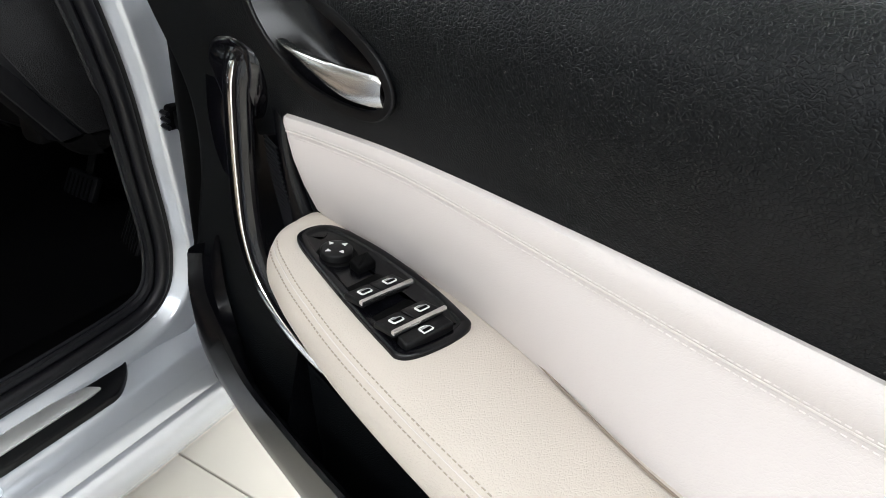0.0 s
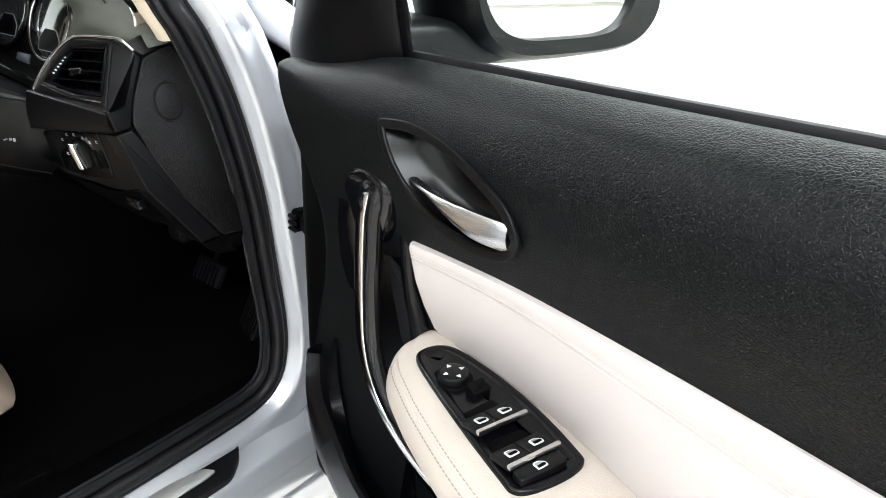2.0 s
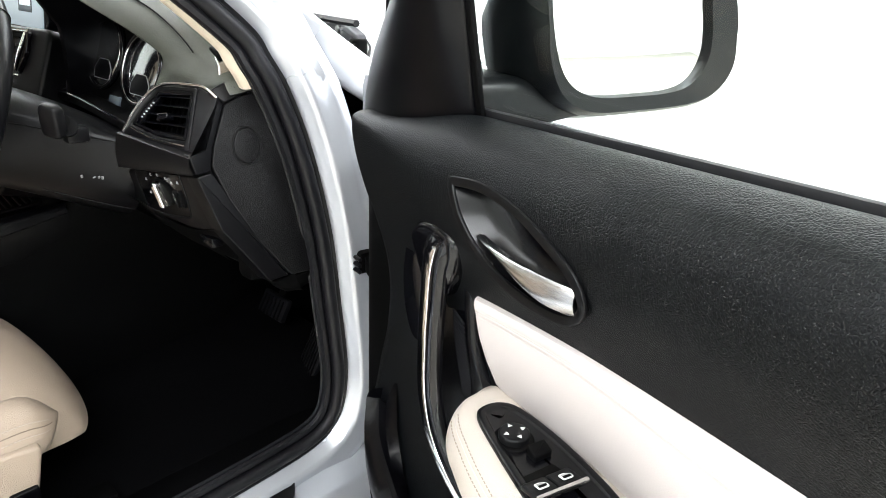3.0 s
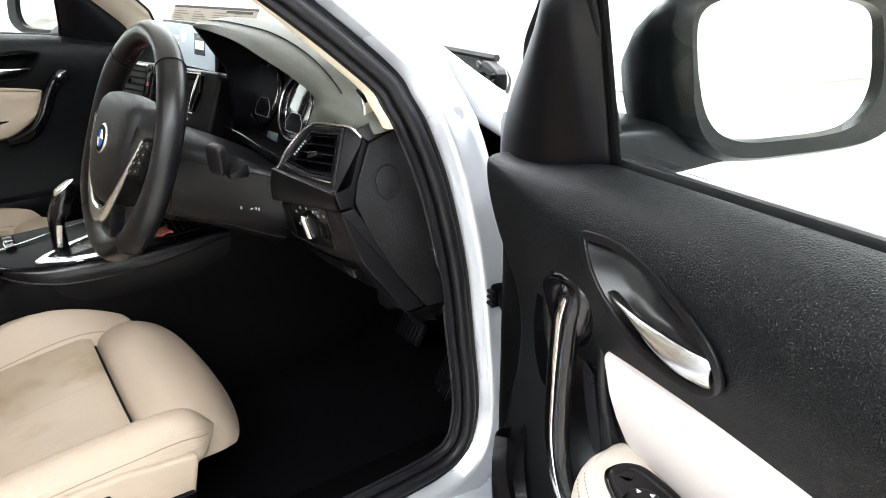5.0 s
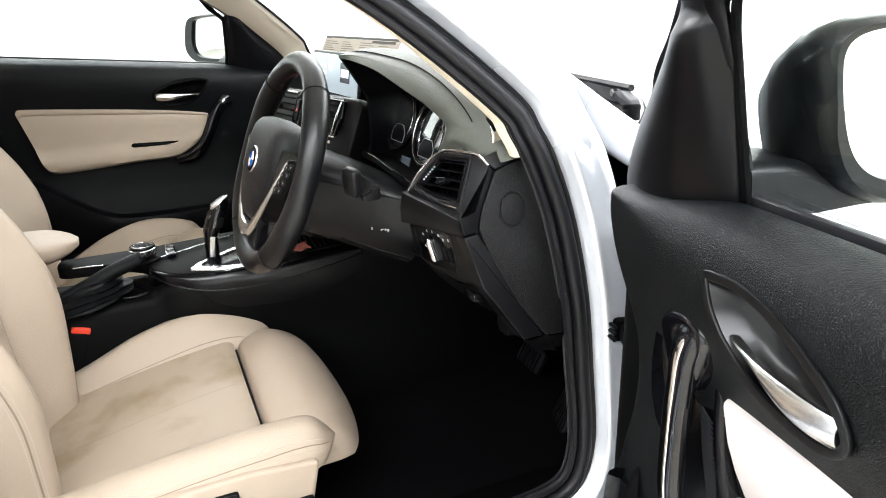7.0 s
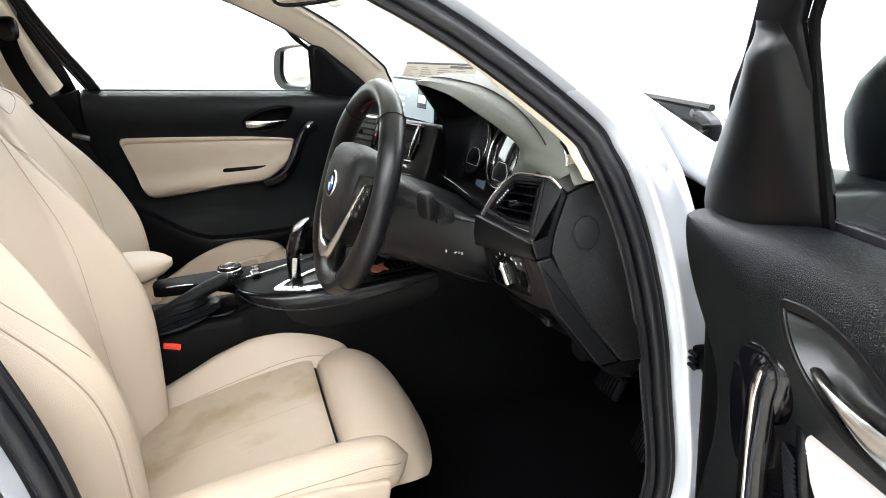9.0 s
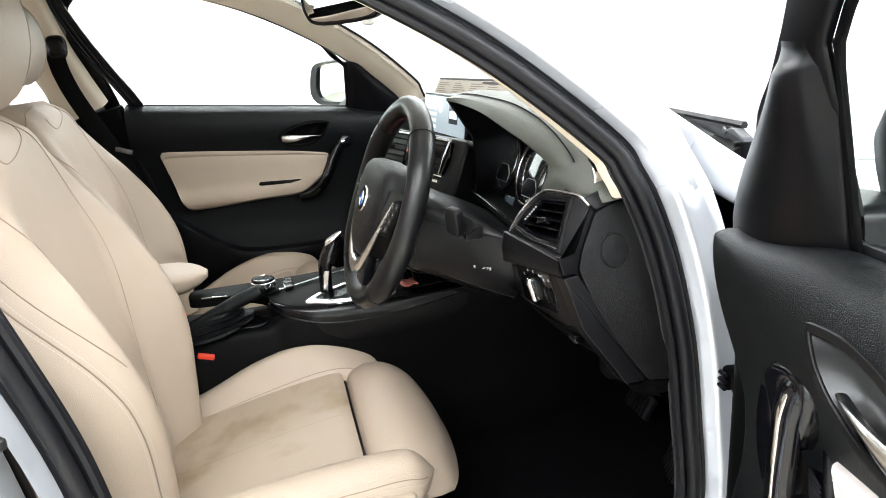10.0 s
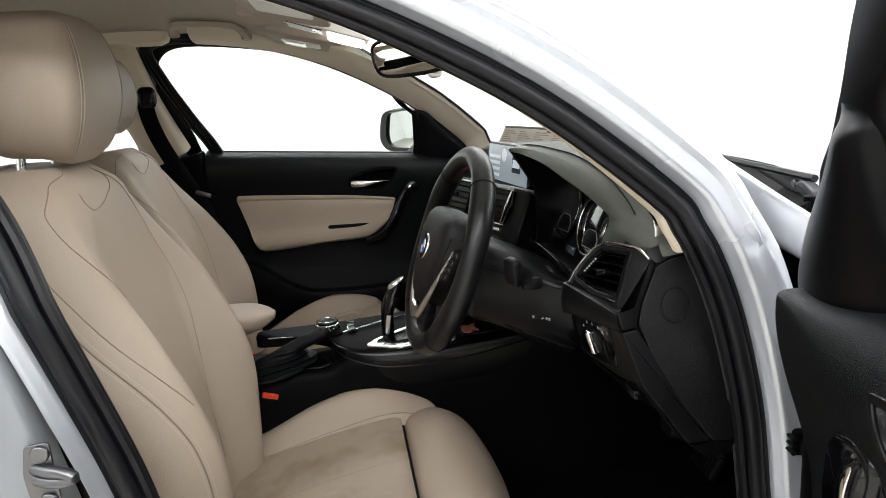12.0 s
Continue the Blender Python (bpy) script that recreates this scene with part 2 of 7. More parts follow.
def circle(r, n=10, ry=None):
    return [(r * math.cos(2 * math.pi * i / n), (ry or r) * math.sin(2 * math.pi * i / n)) for i in range(n)]


def tube(path, r, n=8, up=(0, 0, 1), closed=False, bm=None, size=None):
    return sweep(path, circle(r, n), up, closed, size, bm)


def box(center, size, r=0.002, turn=None, bm=None, seg=2):
    """A block with rounded edges."""
    out = bmesh.new()
    bmesh.ops.create_cube(out, size=1, matrix=Matrix.Diagonal((*size, 1)))
    if r:
        bmesh.ops.bevel(out, geom=out.edges[:], offset=min(r, min(size) * 0.45), segments=seg, affect="EDGES", profile=0.5)
    m = Matrix.Translation(center) @ (turn.to_4x4() if turn else Matrix())
    out.transform(m)
    if bm is None:
        return out
    me = bpy.data.meshes.new("joined")
    out.to_mesh(me)
    out.free()
    bm.from_mesh(me)
    bpy.data.meshes.remove(me)
    return bm


def pillow(center, half, power=3.0, turn=None, n=28, m=16, bm=None):
    """A soft block: a rounded superellipsoid."""
    def s(v, e):
        return math.copysign(abs(v) ** e, v)
    e = 2 / power
    rings = []
    for i in range(1, m):
        ph = -math.pi / 2 + math.pi * i / m
        ring = []
        for j in range(n):
            th = 2 * math.pi * j / n
            v = Vector((half[0] * s(math.cos(ph), e) * s(math.cos(th), e), half[1] * s(math.cos(ph), e) * s(math.sin(th), e), half[2] * s(math.sin(ph), e)))
            ring.append(Vector(center) + (turn @ v if turn else v))
        rings.append(ring)
    return loft(rings, bm=bm)


def facet(corners, depth=0.03, r=0.002, corner=0.004, bm=None):
    """A flat panel with the given corners, its thickness behind it and its edges rounded; it faces the open door."""
    p = [Vector(q) for q in corners]
    mid = sum(p, Vector()) / len(p)
    n = Vector()
    for i in range(len(p)):
        n += (p[i - 1] - mid).cross(p[i] - mid)
    n.normalize()
    if n.dot(Vector((0.7, -0.7, 0.3))) < 0:
        n = -n
    ax = (p[1] - p[0]).normalized()
    ax = (ax - n * ax.dot(n)).normalized()
    ay = n.cross(ax)
    outline = rounded([((q - mid).dot(ax), (q - mid).dot(ay)) for q in p], corner, 4)
    return slab(outline, -depth, 0.0, lambda a, b, c: mid + ax * a + ay * b + n * c, r, bm)


def stitches(path, pitch, r, normal, bm=None):
    """Short threads laid end to end along a path."""
    bm = bm or bmesh.new()
    p = [Vector(q) for q in path]
    run, nxt = 0.0, 0.0
    for a, b in zip(p, p[1:]):
        d = (b - a).length
        while nxt < run + d:
            f = (nxt - run) / d
            c, t = a.lerp(b, f), (b - a).normalized()
            nrm = Vector(normal(c) if callable(normal) else normal).normalized()
            side = t.cross(nrm).normalized()
            tip = [c - t * pitch * 0.33, c + t * pitch * 0.33]
            vs = [bm.verts.new(q + o) for q in tip for o in (side * r, nrm * r, -side * r)]
            for f4 in ((0, 1, 4, 3), (1, 2, 5, 4)):
                bm.faces.new([vs[k] for k in f4])
            nxt += pitch
        run += d
    return bm


# ---- the room ----
def room():
    bm = box((0, 0, -0.06), (12, 12, 0.1), 0)
    floor = single("floor", bm, GROUT, False, label="grey grout bed under cream floor tiles", category="floor", kind="structure")
    for name, c, s in (("wall_north", (0, 6.05, 1.645), (12.2, 0.1, 3.51)), ("wall_south", (0, -6.05, 1.645), (12.2, 0.1, 3.51)),
                       ("wall_east", (6.05, 0, 1.645), (0.1, 12, 3.51)), ("wall_west", (-6.05, 0, 1.645), (0.1, 12, 3.51))):
        single(name, box(c, s, 0), WALL, False, label="plain white showroom wall", category="wall", kind="structure")
    single("ceiling", box((0, 0, 3.46), (12.2, 12.2, 0.1), 0), CEILING, False, label="plain white showroom ceiling", category="ceiling", kind="structure")
    return floor


FLOOR = room()

# ---- car body: x to the driver's side, y ahead, the car's middle at x = 0 ----
APERTURE = [(-0.30, 0.358), (0.10, 0.361), (0.30, 0.367), (0.385, 0.376), (0.422, 0.400), (0.436, 0.445), (0.437, 0.50), (0.426, 0.60), (0.413, 0.71), (0.391, 0.811), (0.366, 0.89), (0.330, 0.969), (0.302, 1.013),
            (0.17, 1.125), (0.03, 1.212), (-0.12, 1.284), (-0.28, 1.335), (-0.45, 1.362), (-0.57, 1.366), (-0.63, 1.335), (-0.605, 1.25), (-0.545, 1.13), (-0.485, 1.02), (-0.427, 0.85),
            (-0.385, 0.70), (-0.365, 0.55), (-0.368, 0.42), (-0.36, 0.375)]


def side_x(z, base=0.757, lean=0.30):
    """How far out the car's side lies at a height: upright to the belt, leaning in above it."""
    return base - lean * max(0.0, z - 0.95)


def aperture(n, grow=0.0):
    flat = [(p.x, p.y) for p in spline([(a, b, 0) for a, b in APERTURE], n, True)]
    return offset2d(flat, -grow)


def frame_ring(s, stations, mat, name, parent, n=150, label=""):
    """A band round a door opening: stations are (outward from the seal line, out from the car's side)."""
    rows = []
    for grow, out in stations:
        # held narrow at the rear, so the darkened centre pillar shows
        near = aperture(n, min(grow, 0.029))
        rows.append([Vector((s * (side_x(z) + out), y, z)) if b[0] > -0.33 else Vector((s * (side_x(b[1]) + min(out, 0.0275)), *b)) for (y, z), b in zip(aperture(n, grow), near)])
    bm, _ = mesh_of(rows, closed_v=True)
    return part(name, bm, mat, parent, label)


def body():
    car = thing("car_body", (0, 0, 0.2), label="silver painted car body shell with beige headliner, open driver's side", category="car")
    for s in (1, -1):
        side = "opening_flange"
        frame_ring(s, ((0.0, -0.008), (0.014, 0.0), (0.018, 0.004), (0.0245, 0.022), (0.029, 0.0275), (0.034, 0.029), (0.046, 0.027), (0.058, 0.030), (0.066, 0.032), (0.075, 0.028))[:10 if s > 0 else 3], SILVER, side, car, 160, "bright silver painted flange")
        # double lipped rubber seal
        line = [Vector((s * side_x(z), y, z)) for y, z in aperture(200)]
        part("seal_base", mesh_of([[Vector((s * (side_x(z) + out), y, z)) for y, z in aperture(160, grow)] for grow, out in ((-0.021, -0.020), (-0.010, -0.012), (0.010, -0.003), (0.017, 0.0035))], closed_v=True)[0], RUBBER, car)
        seal = part("door_seal", tube(line, 0.0105, 10, (s, 0, 0), True), RUBBER, car, "black rubber door seal")
        inner = [Vector((s * (side_x(z) - 0.010), y, z)) for y, z in aperture(200, -0.0145)]
        part("seal_lip", tube(inner, 0.0075, 8, (s, 0, 0), True), RUBBER, seal)
        outer = [Vector((s * (side_x(z) - 0.004), y, z)) for y, z in aperture(200, 0.012)]
        part("seal_lip", tube(outer, 0.005, 8, (s, 0, 0), True), RUBBER, seal)
    # front wing and hinge pillar outside
    for s in (1, -1):
        rows = []
        for z, out in ((0.30, 0.03), (0.50, 0.075), (0.70, 0.085), (0.84, 0.075), (0.90, 0.055), (0.930, 0.02), (0.944, -0.03), (0.949, -0.09)):
            rows.append([Vector((s * (side_x(0.9) + out - 0.10 * ease(0.62, 1.45, y)), y + 0.03 * (0.9 - z), z - 0.10 * ease(0.6, 1.5, y))) for y in (0.535, 0.56, 0.62, 0.72, 0.85, 1.0, 1.2, 1.4)])
        bm, vs = mesh_of(rows)
        part("front_wing", bm, SILVER, car)
        rows = [[Vector((s * x, y, z)) for z in (0.22, 0.35, 0.5, 0.65, 0.8, 0.9, 0.945)] for x, y in ((0.76, 0.487), (0.79, 0.503), (0.82, 0.522), (0.838, 0.536))]
        part("hinge_pillar", mesh_of(rows)[0], SILVER, car)
        # outer pillar and roof rail, from the wing over the opening
        if s > 0:
            path = spline([(x, y, z) for x, y, z in ((0.735, 0.60, 0.885), (0.735, 0.47, 0.966), (0.70, 0.32, 1.076), (0.665, 0.16, 1.19), (0.635, 0.0, 1.275), (0.605, -0.17, 1.345), (0.59, -0.45, 1.42), (0.59, -0.95, 1.43), (0.61, -1.5, 1.38))], 60)
            part("roof_rail", sweep(path, rounded([(-0.035, -0.028), (0.028, -0.03), (0.03, 0.012), (-0.02, 0.03)], 0.012), (0.5, 0.2, 1)), SILVER, car)
    # bonnet
    rows = []
    for i in range(17):
        y = 0.52 + i / 16 * 0.89
        rows.append([Vector((x, y + 0.25 * (1 - abs(x / 0.7) ** 3.5), 0.943 + 0.035 * (1 - (x / 0.7) ** 2) - 0.16 * ease(0.6, 2.0, y))) for x in np.linspace(-0.69, 0.69, 25)])
    part("bonnet", mesh_of(rows)[0], SILVER, car, "silver bonnet")
    # windscreen, cowl and wiper
    rows = []
    for i in range(13):
        f = i / 12
        ye = 0.44 - 0.50 * f
        ze = curve_at([(-0.06, 1.298), (0.075, 1.240), (0.215, 1.150), (0.35, 1.040), (0.44, 0.938)], ye)
        half = 0.672 - 0.36 * (ze - 0.93)
        rows.append([Vector((half * g, ye + (0.235 - 0.165 * f) * (1 - abs(g) ** 3.5), ze + 0.036 * (1 - g * g))) for g in np.linspace(-1, 1, 25)])
    glass = part("windscreen", mesh_of(rows)[0], GLASS, car, "clear windscreen")
    glass.visible_shadow = False
    rows = []
    for d, dz in ((0.0, -0.006), (0.03, -0.02), (0.07, -0.022), (0.11, -0.004)):
        rows.append([Vector((0.675 * g * (1 + d * 0.3), 0.43 + 0.25 * (1 - abs(g) ** 3.5) + d, 0.952 + 0.026 * (1 - g * g) + dz)) for g in np.linspace(-1, 1, 25)])
    cowl = part("cowl", mesh_of(rows)[0], PLASTIC_DARK, car, "black plastic cowl under the windscreen")
    for pivot, elbow, tip in (((0.668, 0.556, 0.978), (0.575, 0.604, 0.992), (0.10, 0.700, 0.992)), ((-0.02, 0.675, 0.990), (-0.11, 0.690, 1.004), (-0.55, 0.590, 0.985))):
        pivot, elbow, tip = Vector(pivot), Vector(elbow), Vector(tip)
        way = [pivot, pivot.lerp(elbow, 0.5) + Vector((0, 0, 0.010)), elbow, elbow.lerp(tip, 0.5), elbow.lerp(tip, 0.62)]
        if pivot.x > 0:
            across = Vector((-0.37, -0.93, 0))
            def WA(a, b, c):
                return pivot + Vector((-0.93, 0.37, 0)) * a + Vector((0, 0, b)) + across * c
            arm = part("wiper_arm", slab(rounded([(0.50, -0.004), (0.088, 0.0180), (0.064, 0.0170), (0.068, 0.002), (0.095, -0.007), (0.186, -0.0095), (0.31, -0.0100)], 0.006, 4), -0.012, 0.0, WA, 0.002), WIPER_GREY, car, "grey metal wiper arm")
            part("arm_link", slab(rounded([(0.090, 0.0120), (0.0486, 0.0176), (-0.0047, 0.0098), (-0.0100, 0.0020), (0.0211, -0.0080), (0.0842, 0.0)], 0.004, 4), -0.010, 0.004, WA, 0.003), WIPER_GREY, arm, "grey pivot link")
            part("bolt", slab(circle(0.0065, 14), 0.0, 0.006, lambda a, b, c: WA(0.094 + 2.0 * a, 0.0082 + b, c), 0.002), STEEL, arm)
            part("pivot_nut", slab(circle(0.014, 14), -0.02, 0.004, lambda a, b, c: pivot + Vector((a, b, c)), 0.003), PLASTIC_DARK, arm)
            part("wiper_blade", tube([elbow.lerp(tip, -0.12) + Vector((0, -0.010, 0.008)), elbow.lerp(tip, 0.5) + Vector((0, -0.020, 0.006)), tip], 0.006, 6), RUBBER, arm)
            continue
        arm = part("wiper_arm", sweep(spline(way, 30), rounded([(-0.011, -0.006), (0.011, -0.006), (0.009, 0.005), (-0.009, 0.005)], 0.003, 3), (0, 0, 1), size=lambda f: 0.7 + 0.5 * math.sin(math.pi * min(1, 0.25 + f * 0.75))), WIPER_GREY, car, "grey metal wiper arm")
        part("bolt", slab(circle(0.007, 12), 0.0, 0.006, lambda a, b, c: elbow + Vector((a, b, 0.004 + c)), 0.002), STEEL, arm)
        part("pivot_nut", slab(circle(0.014, 14), -0.02, 0.008, lambda a, b, c: pivot + Vector((a, b, c)), 0.003), PLASTIC_DARK, arm)
        part("wiper_blade", tube([elbow.lerp(tip, -0.05) + Vector((0, -0.022, 0.004)), elbow.lerp(tip, 0.5) + Vector((0, -0.020, 0.006)), tip], 0.006, 6), RUBBER, arm)
    for k in range(14):
        part("cowl_rib", box((0.675 - 0.013 * k, 0.540 + 0.0062 * k, 0.964 - 0.0006 * k), (0.006, 0.040, 0.022), 0.001, Euler((0.2, 0, 0.3)).to_matrix()), PLASTIC_DARK, cowl)
    # roof skin and headliner
    for name, dz, mat, label in (("roof", 0.045, SILVER, ""), ("headliner", 0.0, HEADLINER, "beige fabric headliner")):
        rows = []
        for y in np.linspace(-0.07, -1.7, 22):
            half = 0.545 + 0.03 * ease(-0.05, -0.5, y)
            zc = 1.352 + 0.065 * ease(0.0, -0.5, y) - 0.07 * ease(-1.1, -1.7, y) + dz
            rows.append([Vector((half * g * (1.05 if dz else 1.0), y, zc - 0.035 * abs(g) ** 3.5 - 0.012 * g * g)) for g in np.linspace(-1, 1, 21)])
        part(name, mesh_of(rows)[0], mat, car, label)
    for s in (1, -1):
        # trim between headliner and opening, round the front pillar too
        a = [Vector((s * (side_x(z) - 0.012), y, z)) for y, z in aperture(200, -0.022)]
        keep = [p for p in a if p.z > 0.93 and p.y > (-0.50 if p.z > 1.25 else -0.2)]
        keep.sort(key=lambda p: -p.y)
        rows = []
        for d in (0.0, 0.25, 0.5, 0.75, 1.0):
            row = []
            for p in keep:
                f = ease(-0.02, -0.22, p.y)
                px = Vector((s * (0.655 - 0.36 * (p.z - 0.95)), p.y + 0.064, p.z + 0.050))
                roof = Vector((s * 0.50, p.y, 1.365 + 0.025 * f))
                q = px.lerp(roof, f)
                row.append(p.lerp(q, d) + Vector((-s * 0.012 * math.sin(math.pi * d), -0.004 * math.sin(math.pi * d), -0.012 * f * math.sin(math.pi * d))))
            rows.append(row)
        trim = part("pillar_trim", mesh_of(rows)[0], PILLAR_TRIM, car, "pale beige front pillar trim")
        part("glass_edge", tube([p for p in rows[-1] if p.y > -0.06], 0.004, 6), RUBBER, trim)
        if s > 0:
            strip = []
            for grow, out in ((-0.018, -0.016), (-0.0205, -0.024), (-0.0235, -0.030), (-0.0245, -0.036), (-0.0235, -0.046)):
                strip.append(sorted([Vector((side_x(b.y) + out, *b.lerp(a, 0.12 + 0.88 * ease(1.15, 0.99, b.y)))) for a, b in zip(aperture(260, grow), aperture(260, -0.018)) if b.x > -0.10 and b.y > 0.93], key=lambda p: -p.y))
            k = min(len(r) for r in strip)
            part("trim_edge", mesh_of([r[:k] for r in strip])[0], PILLAR_TRIM, trim, "pale beige edge of the pillar trim")
        # outer cover of the front pillar, between opening and windscreen
        a = [Vector((s * (side_x(z) + (0.025 if s > 0 else 0.0)), y, z)) for y, z in aperture(200, 0.045 if s > 0 else 0.012)]
        keep = sorted([p for p in a if p.z > 0.93 and p.y > (-0.50 if p.z > 1.25 else -0.2)], key=lambda p: -p.y)
        rows = []
        for d, bulge in ((0.0, 0.0), (0.07, 0.013), (0.18, 0.017), (0.28, 0.012), (0.34, -0.003), (0.40, -0.004), (0.47, 0.009), (0.60, 0.018), (0.78, 0.016), (0.92, 0.008), (1.0, 0.0)):
            row = []
            for p in keep:
                f = ease(-0.02, -0.22, p.y)
                px = Vector((0.676 - 0.36 * (p.z - 0.95), p.y + 0.044, p.z + 0.034)) if s > 0 else Vector((-0.668 + 0.36 * (p.z - 0.95), p.y + 0.030, p.z + 0.014))
                q = px.lerp(Vector((s * 0.56, p.y, 1.43)), f)
                row.append(p.lerp(q, d) + Vector((s * 0.9, 0.3, 0.9)) * bulge)
            rows.append(row)
        part("front_pillar", mesh_of(rows)[0], SILVER, car, "silver front pillar")
        # centre pillar with beige trim inside
        for name, pts, mat, label in (("centre_pillar_trim", ((-0.618, 1.018), (-0.65, 1.10), (-0.685, 1.2), (-0.72, 1.34)), PILLAR_TRIM, "beige centre pillar trim"), ("lower_pillar_trim", ((-0.48, 0.40), (-0.50, 0.60), (-0.535, 0.80), (-0.585, 1.014)), PLASTIC_DARK, "black lower pillar trim")):
            path = spline([(s * (side_x(z) - 0.035), y, z) for y, z in pts], 20)
            part(name, sweep(path, rounded([(-0.07, -0.02), (0.07, -0.02), (0.058, 0.025), (-0.058, 0.025)], 0.015), (-s, 0, 0)), mat, car, label)
        # outside of the pillar, in silver with its shade painted in
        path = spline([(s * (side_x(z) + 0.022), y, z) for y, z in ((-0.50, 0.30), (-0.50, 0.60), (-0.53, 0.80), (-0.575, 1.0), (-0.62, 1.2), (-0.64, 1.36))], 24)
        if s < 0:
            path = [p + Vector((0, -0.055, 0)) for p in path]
        pillar = part("centre_pillar", sweep(path, rounded([(-0.075, -0.02), (0.075, -0.02), (0.07, 0.02), (0.012, 0.026), (0.0, 0.012), (-0.06, 0.012)], 0.008), (s, 0, 0)), SILVER_SHADED, car, "silver centre pillar with shade put into its colour")
        if s > 0:
            at = Vector((side_x(0.78) + 0.052, -0.452, 0.783))
            plate = part("striker_plate", slab(rounded([(-0.012, -0.046), (0.018, -0.046), (0.022, 0.0), (0.016, 0.034), (-0.010, 0.036)], 0.006), 0, 0.003, lambda a, b, d: at + Vector((d, -a, b)), 0.001), STEEL, pillar, "bare steel striker plate")
            loop = spline([at + Vector(q) for q in ((0, -0.010, -0.007), (0.010, 0.006, -0.007), (0.016, 0.024, -0.005), (0.020, 0.036, 0.0), (0.016, 0.024, 0.005), (0.010, 0.006, 0.006), (0, -0.010, 0.006))], 24)
            part("striker_loop", tube(loop, 0.0068, 10, (0, 1, 0)), STEEL, pillar, "polished steel striker loop")
            for dz in (-0.032, 0.024):
                part("screw", slab(circle(0.010, 14), 0.003, 0.008, lambda a, b, d: at + Vector((d, a, b + dz)), 0.002), STEEL, pillar)
            part("type_plate", slab(rounded([(-0.03, -0.045), (0.03, -0.045), (0.03, 0.045), (-0.03, 0.045)], 0.004), 0, 0.002, lambda a, b, d: Vector((side_x(0.62) + 0.041 + d, -0.505 + a, 0.655 + b)), 0.0005), INK, pillar, "black type plate with pale print")
            bm = bmesh.new()
            for i in range(7):
                box((side_x(0.62) + 0.0435, -0.505 - 0.004 * (i % 3), 0.69 - 0.011 * i), (0.0008, 0.042 - 0.008 * (i % 3), 0.005), 0, bm=bm)
            part("print_bars", bm, MARK, pillar)
        # rear side: lower wall, rear pillar
        part("rear_side", box((s * 0.74, -1.15, 0.66), (0.06, 1.15, 0.68), 0.02), PLASTIC_DARK if s < 0 else SILVER, car)
        part("rear_pillar", box((s * 0.64, -1.60, 1.17), (0.10, 0.35, 0.42), 0.02), PILLAR_TRIM, car)
    part("tailgate", box((0, -1.75, 0.70), (1.45, 0.06, 0.72), 0.02), PLASTIC_DARK, car)
    part("rear_bench", pillow((0, -1.25, 0.62), (0.62, 0.10, 0.34), 4.5), LEATHER_BEIGE, car, "beige leather rear bench")
    # sill
    prof = [(-0.16, 0.29), (-0.05, 0.335), (-0.012, 0.343), (0.012, 0.335), (0.03, 0.327), (0.066, 0.321), (0.080, 0.316), (0.091, 0.307), (0.0945, 0.301), (0.0915, 0.2985), (0.0955, 0.295), (0.101, 0.264), (0.0985, 0.260), (0.104, 0.254), (0.1055, 0.205), (0.09, 0.17), (-0.16, 0.16)]
    for s in (1, -1):
        rings = [[Vector((s * (side_x(0.3) + a), y, b)) for a, b in prof] for y in (-1.7, -0.62, -0.3, 0.0, 0.3, 0.53)]
        part("sill", loft(rings), SILVER, car, "silver painted door sill")
    for s in (1, -1):
        rows = [[Vector((s * (side_x(0.3) + a), y, b)) for a, b in ((-0.20, 0.262), (-0.165, 0.297), (-0.10, 0.322), (-0.05, 0.342), (-0.022, 0.352), (-0.012, 0.349))] for y in np.linspace(-0.62, 0.53, 24)]
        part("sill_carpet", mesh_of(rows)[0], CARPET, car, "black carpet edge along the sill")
        part("roof_side_trim", box((s * 0.575, -1.09, 1.382), (0.07, 1.1, 0.085), 0.03), PILLAR_TRIM, car)
    plate = part("sill_plate", slab(rounded([(-0.30, -0.03), (0.362, -0.03), (0.345, 0.005), (0.316, 0.045), (0.286, 0.068), (-0.30, 0.068)], 0.014), 0.322, 0.338, lambda a, b, d: Vector((side_x(0.3) + b, a, d - 0.18 * max(0, b - 0.03))), 0.003), PLASTIC_BLACK, car, "black plastic sill plate")
    part("scuff_insert", slab(rounded([(-0.27, 0.022), (0.215, 0.024), (0.262, 0.032), (0.275, 0.047), (0.255, 0.050), (-0.27, 0.051)], 0.006), 0.33, 0.3405, lambda a, b, d: Vector((side_x(0.3) + b, a, d - 0.18 * max(0, b - 0.03))), 0.001), BRUSHED, plate, "brushed metal scuff strip")
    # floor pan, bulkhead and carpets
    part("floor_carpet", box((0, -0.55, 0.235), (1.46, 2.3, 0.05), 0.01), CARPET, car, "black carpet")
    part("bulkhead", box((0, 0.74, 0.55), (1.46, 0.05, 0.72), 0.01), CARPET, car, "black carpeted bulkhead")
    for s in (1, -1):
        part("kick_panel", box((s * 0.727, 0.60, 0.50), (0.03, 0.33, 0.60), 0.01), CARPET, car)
    part("under_floor", box((0, -0.2, 0.19), (1.5, 3.0, 0.03), 0), PLASTIC_DARK, car)
    return car


CAR = body()

# ---- doors: u runs back from the hinge, v into the cabin, z up ----
HINGE, OPEN = Vector((0.806, 0.470, 0)), radians(76)


def driver_place(u, v, z):
    return HINGE + Vector((math.sin(OPEN), -math.cos(OPEN), 0)) * u + Vector((-math.cos(OPEN), -math.sin(OPEN), 0)) * v + Vector((0, 0, z))


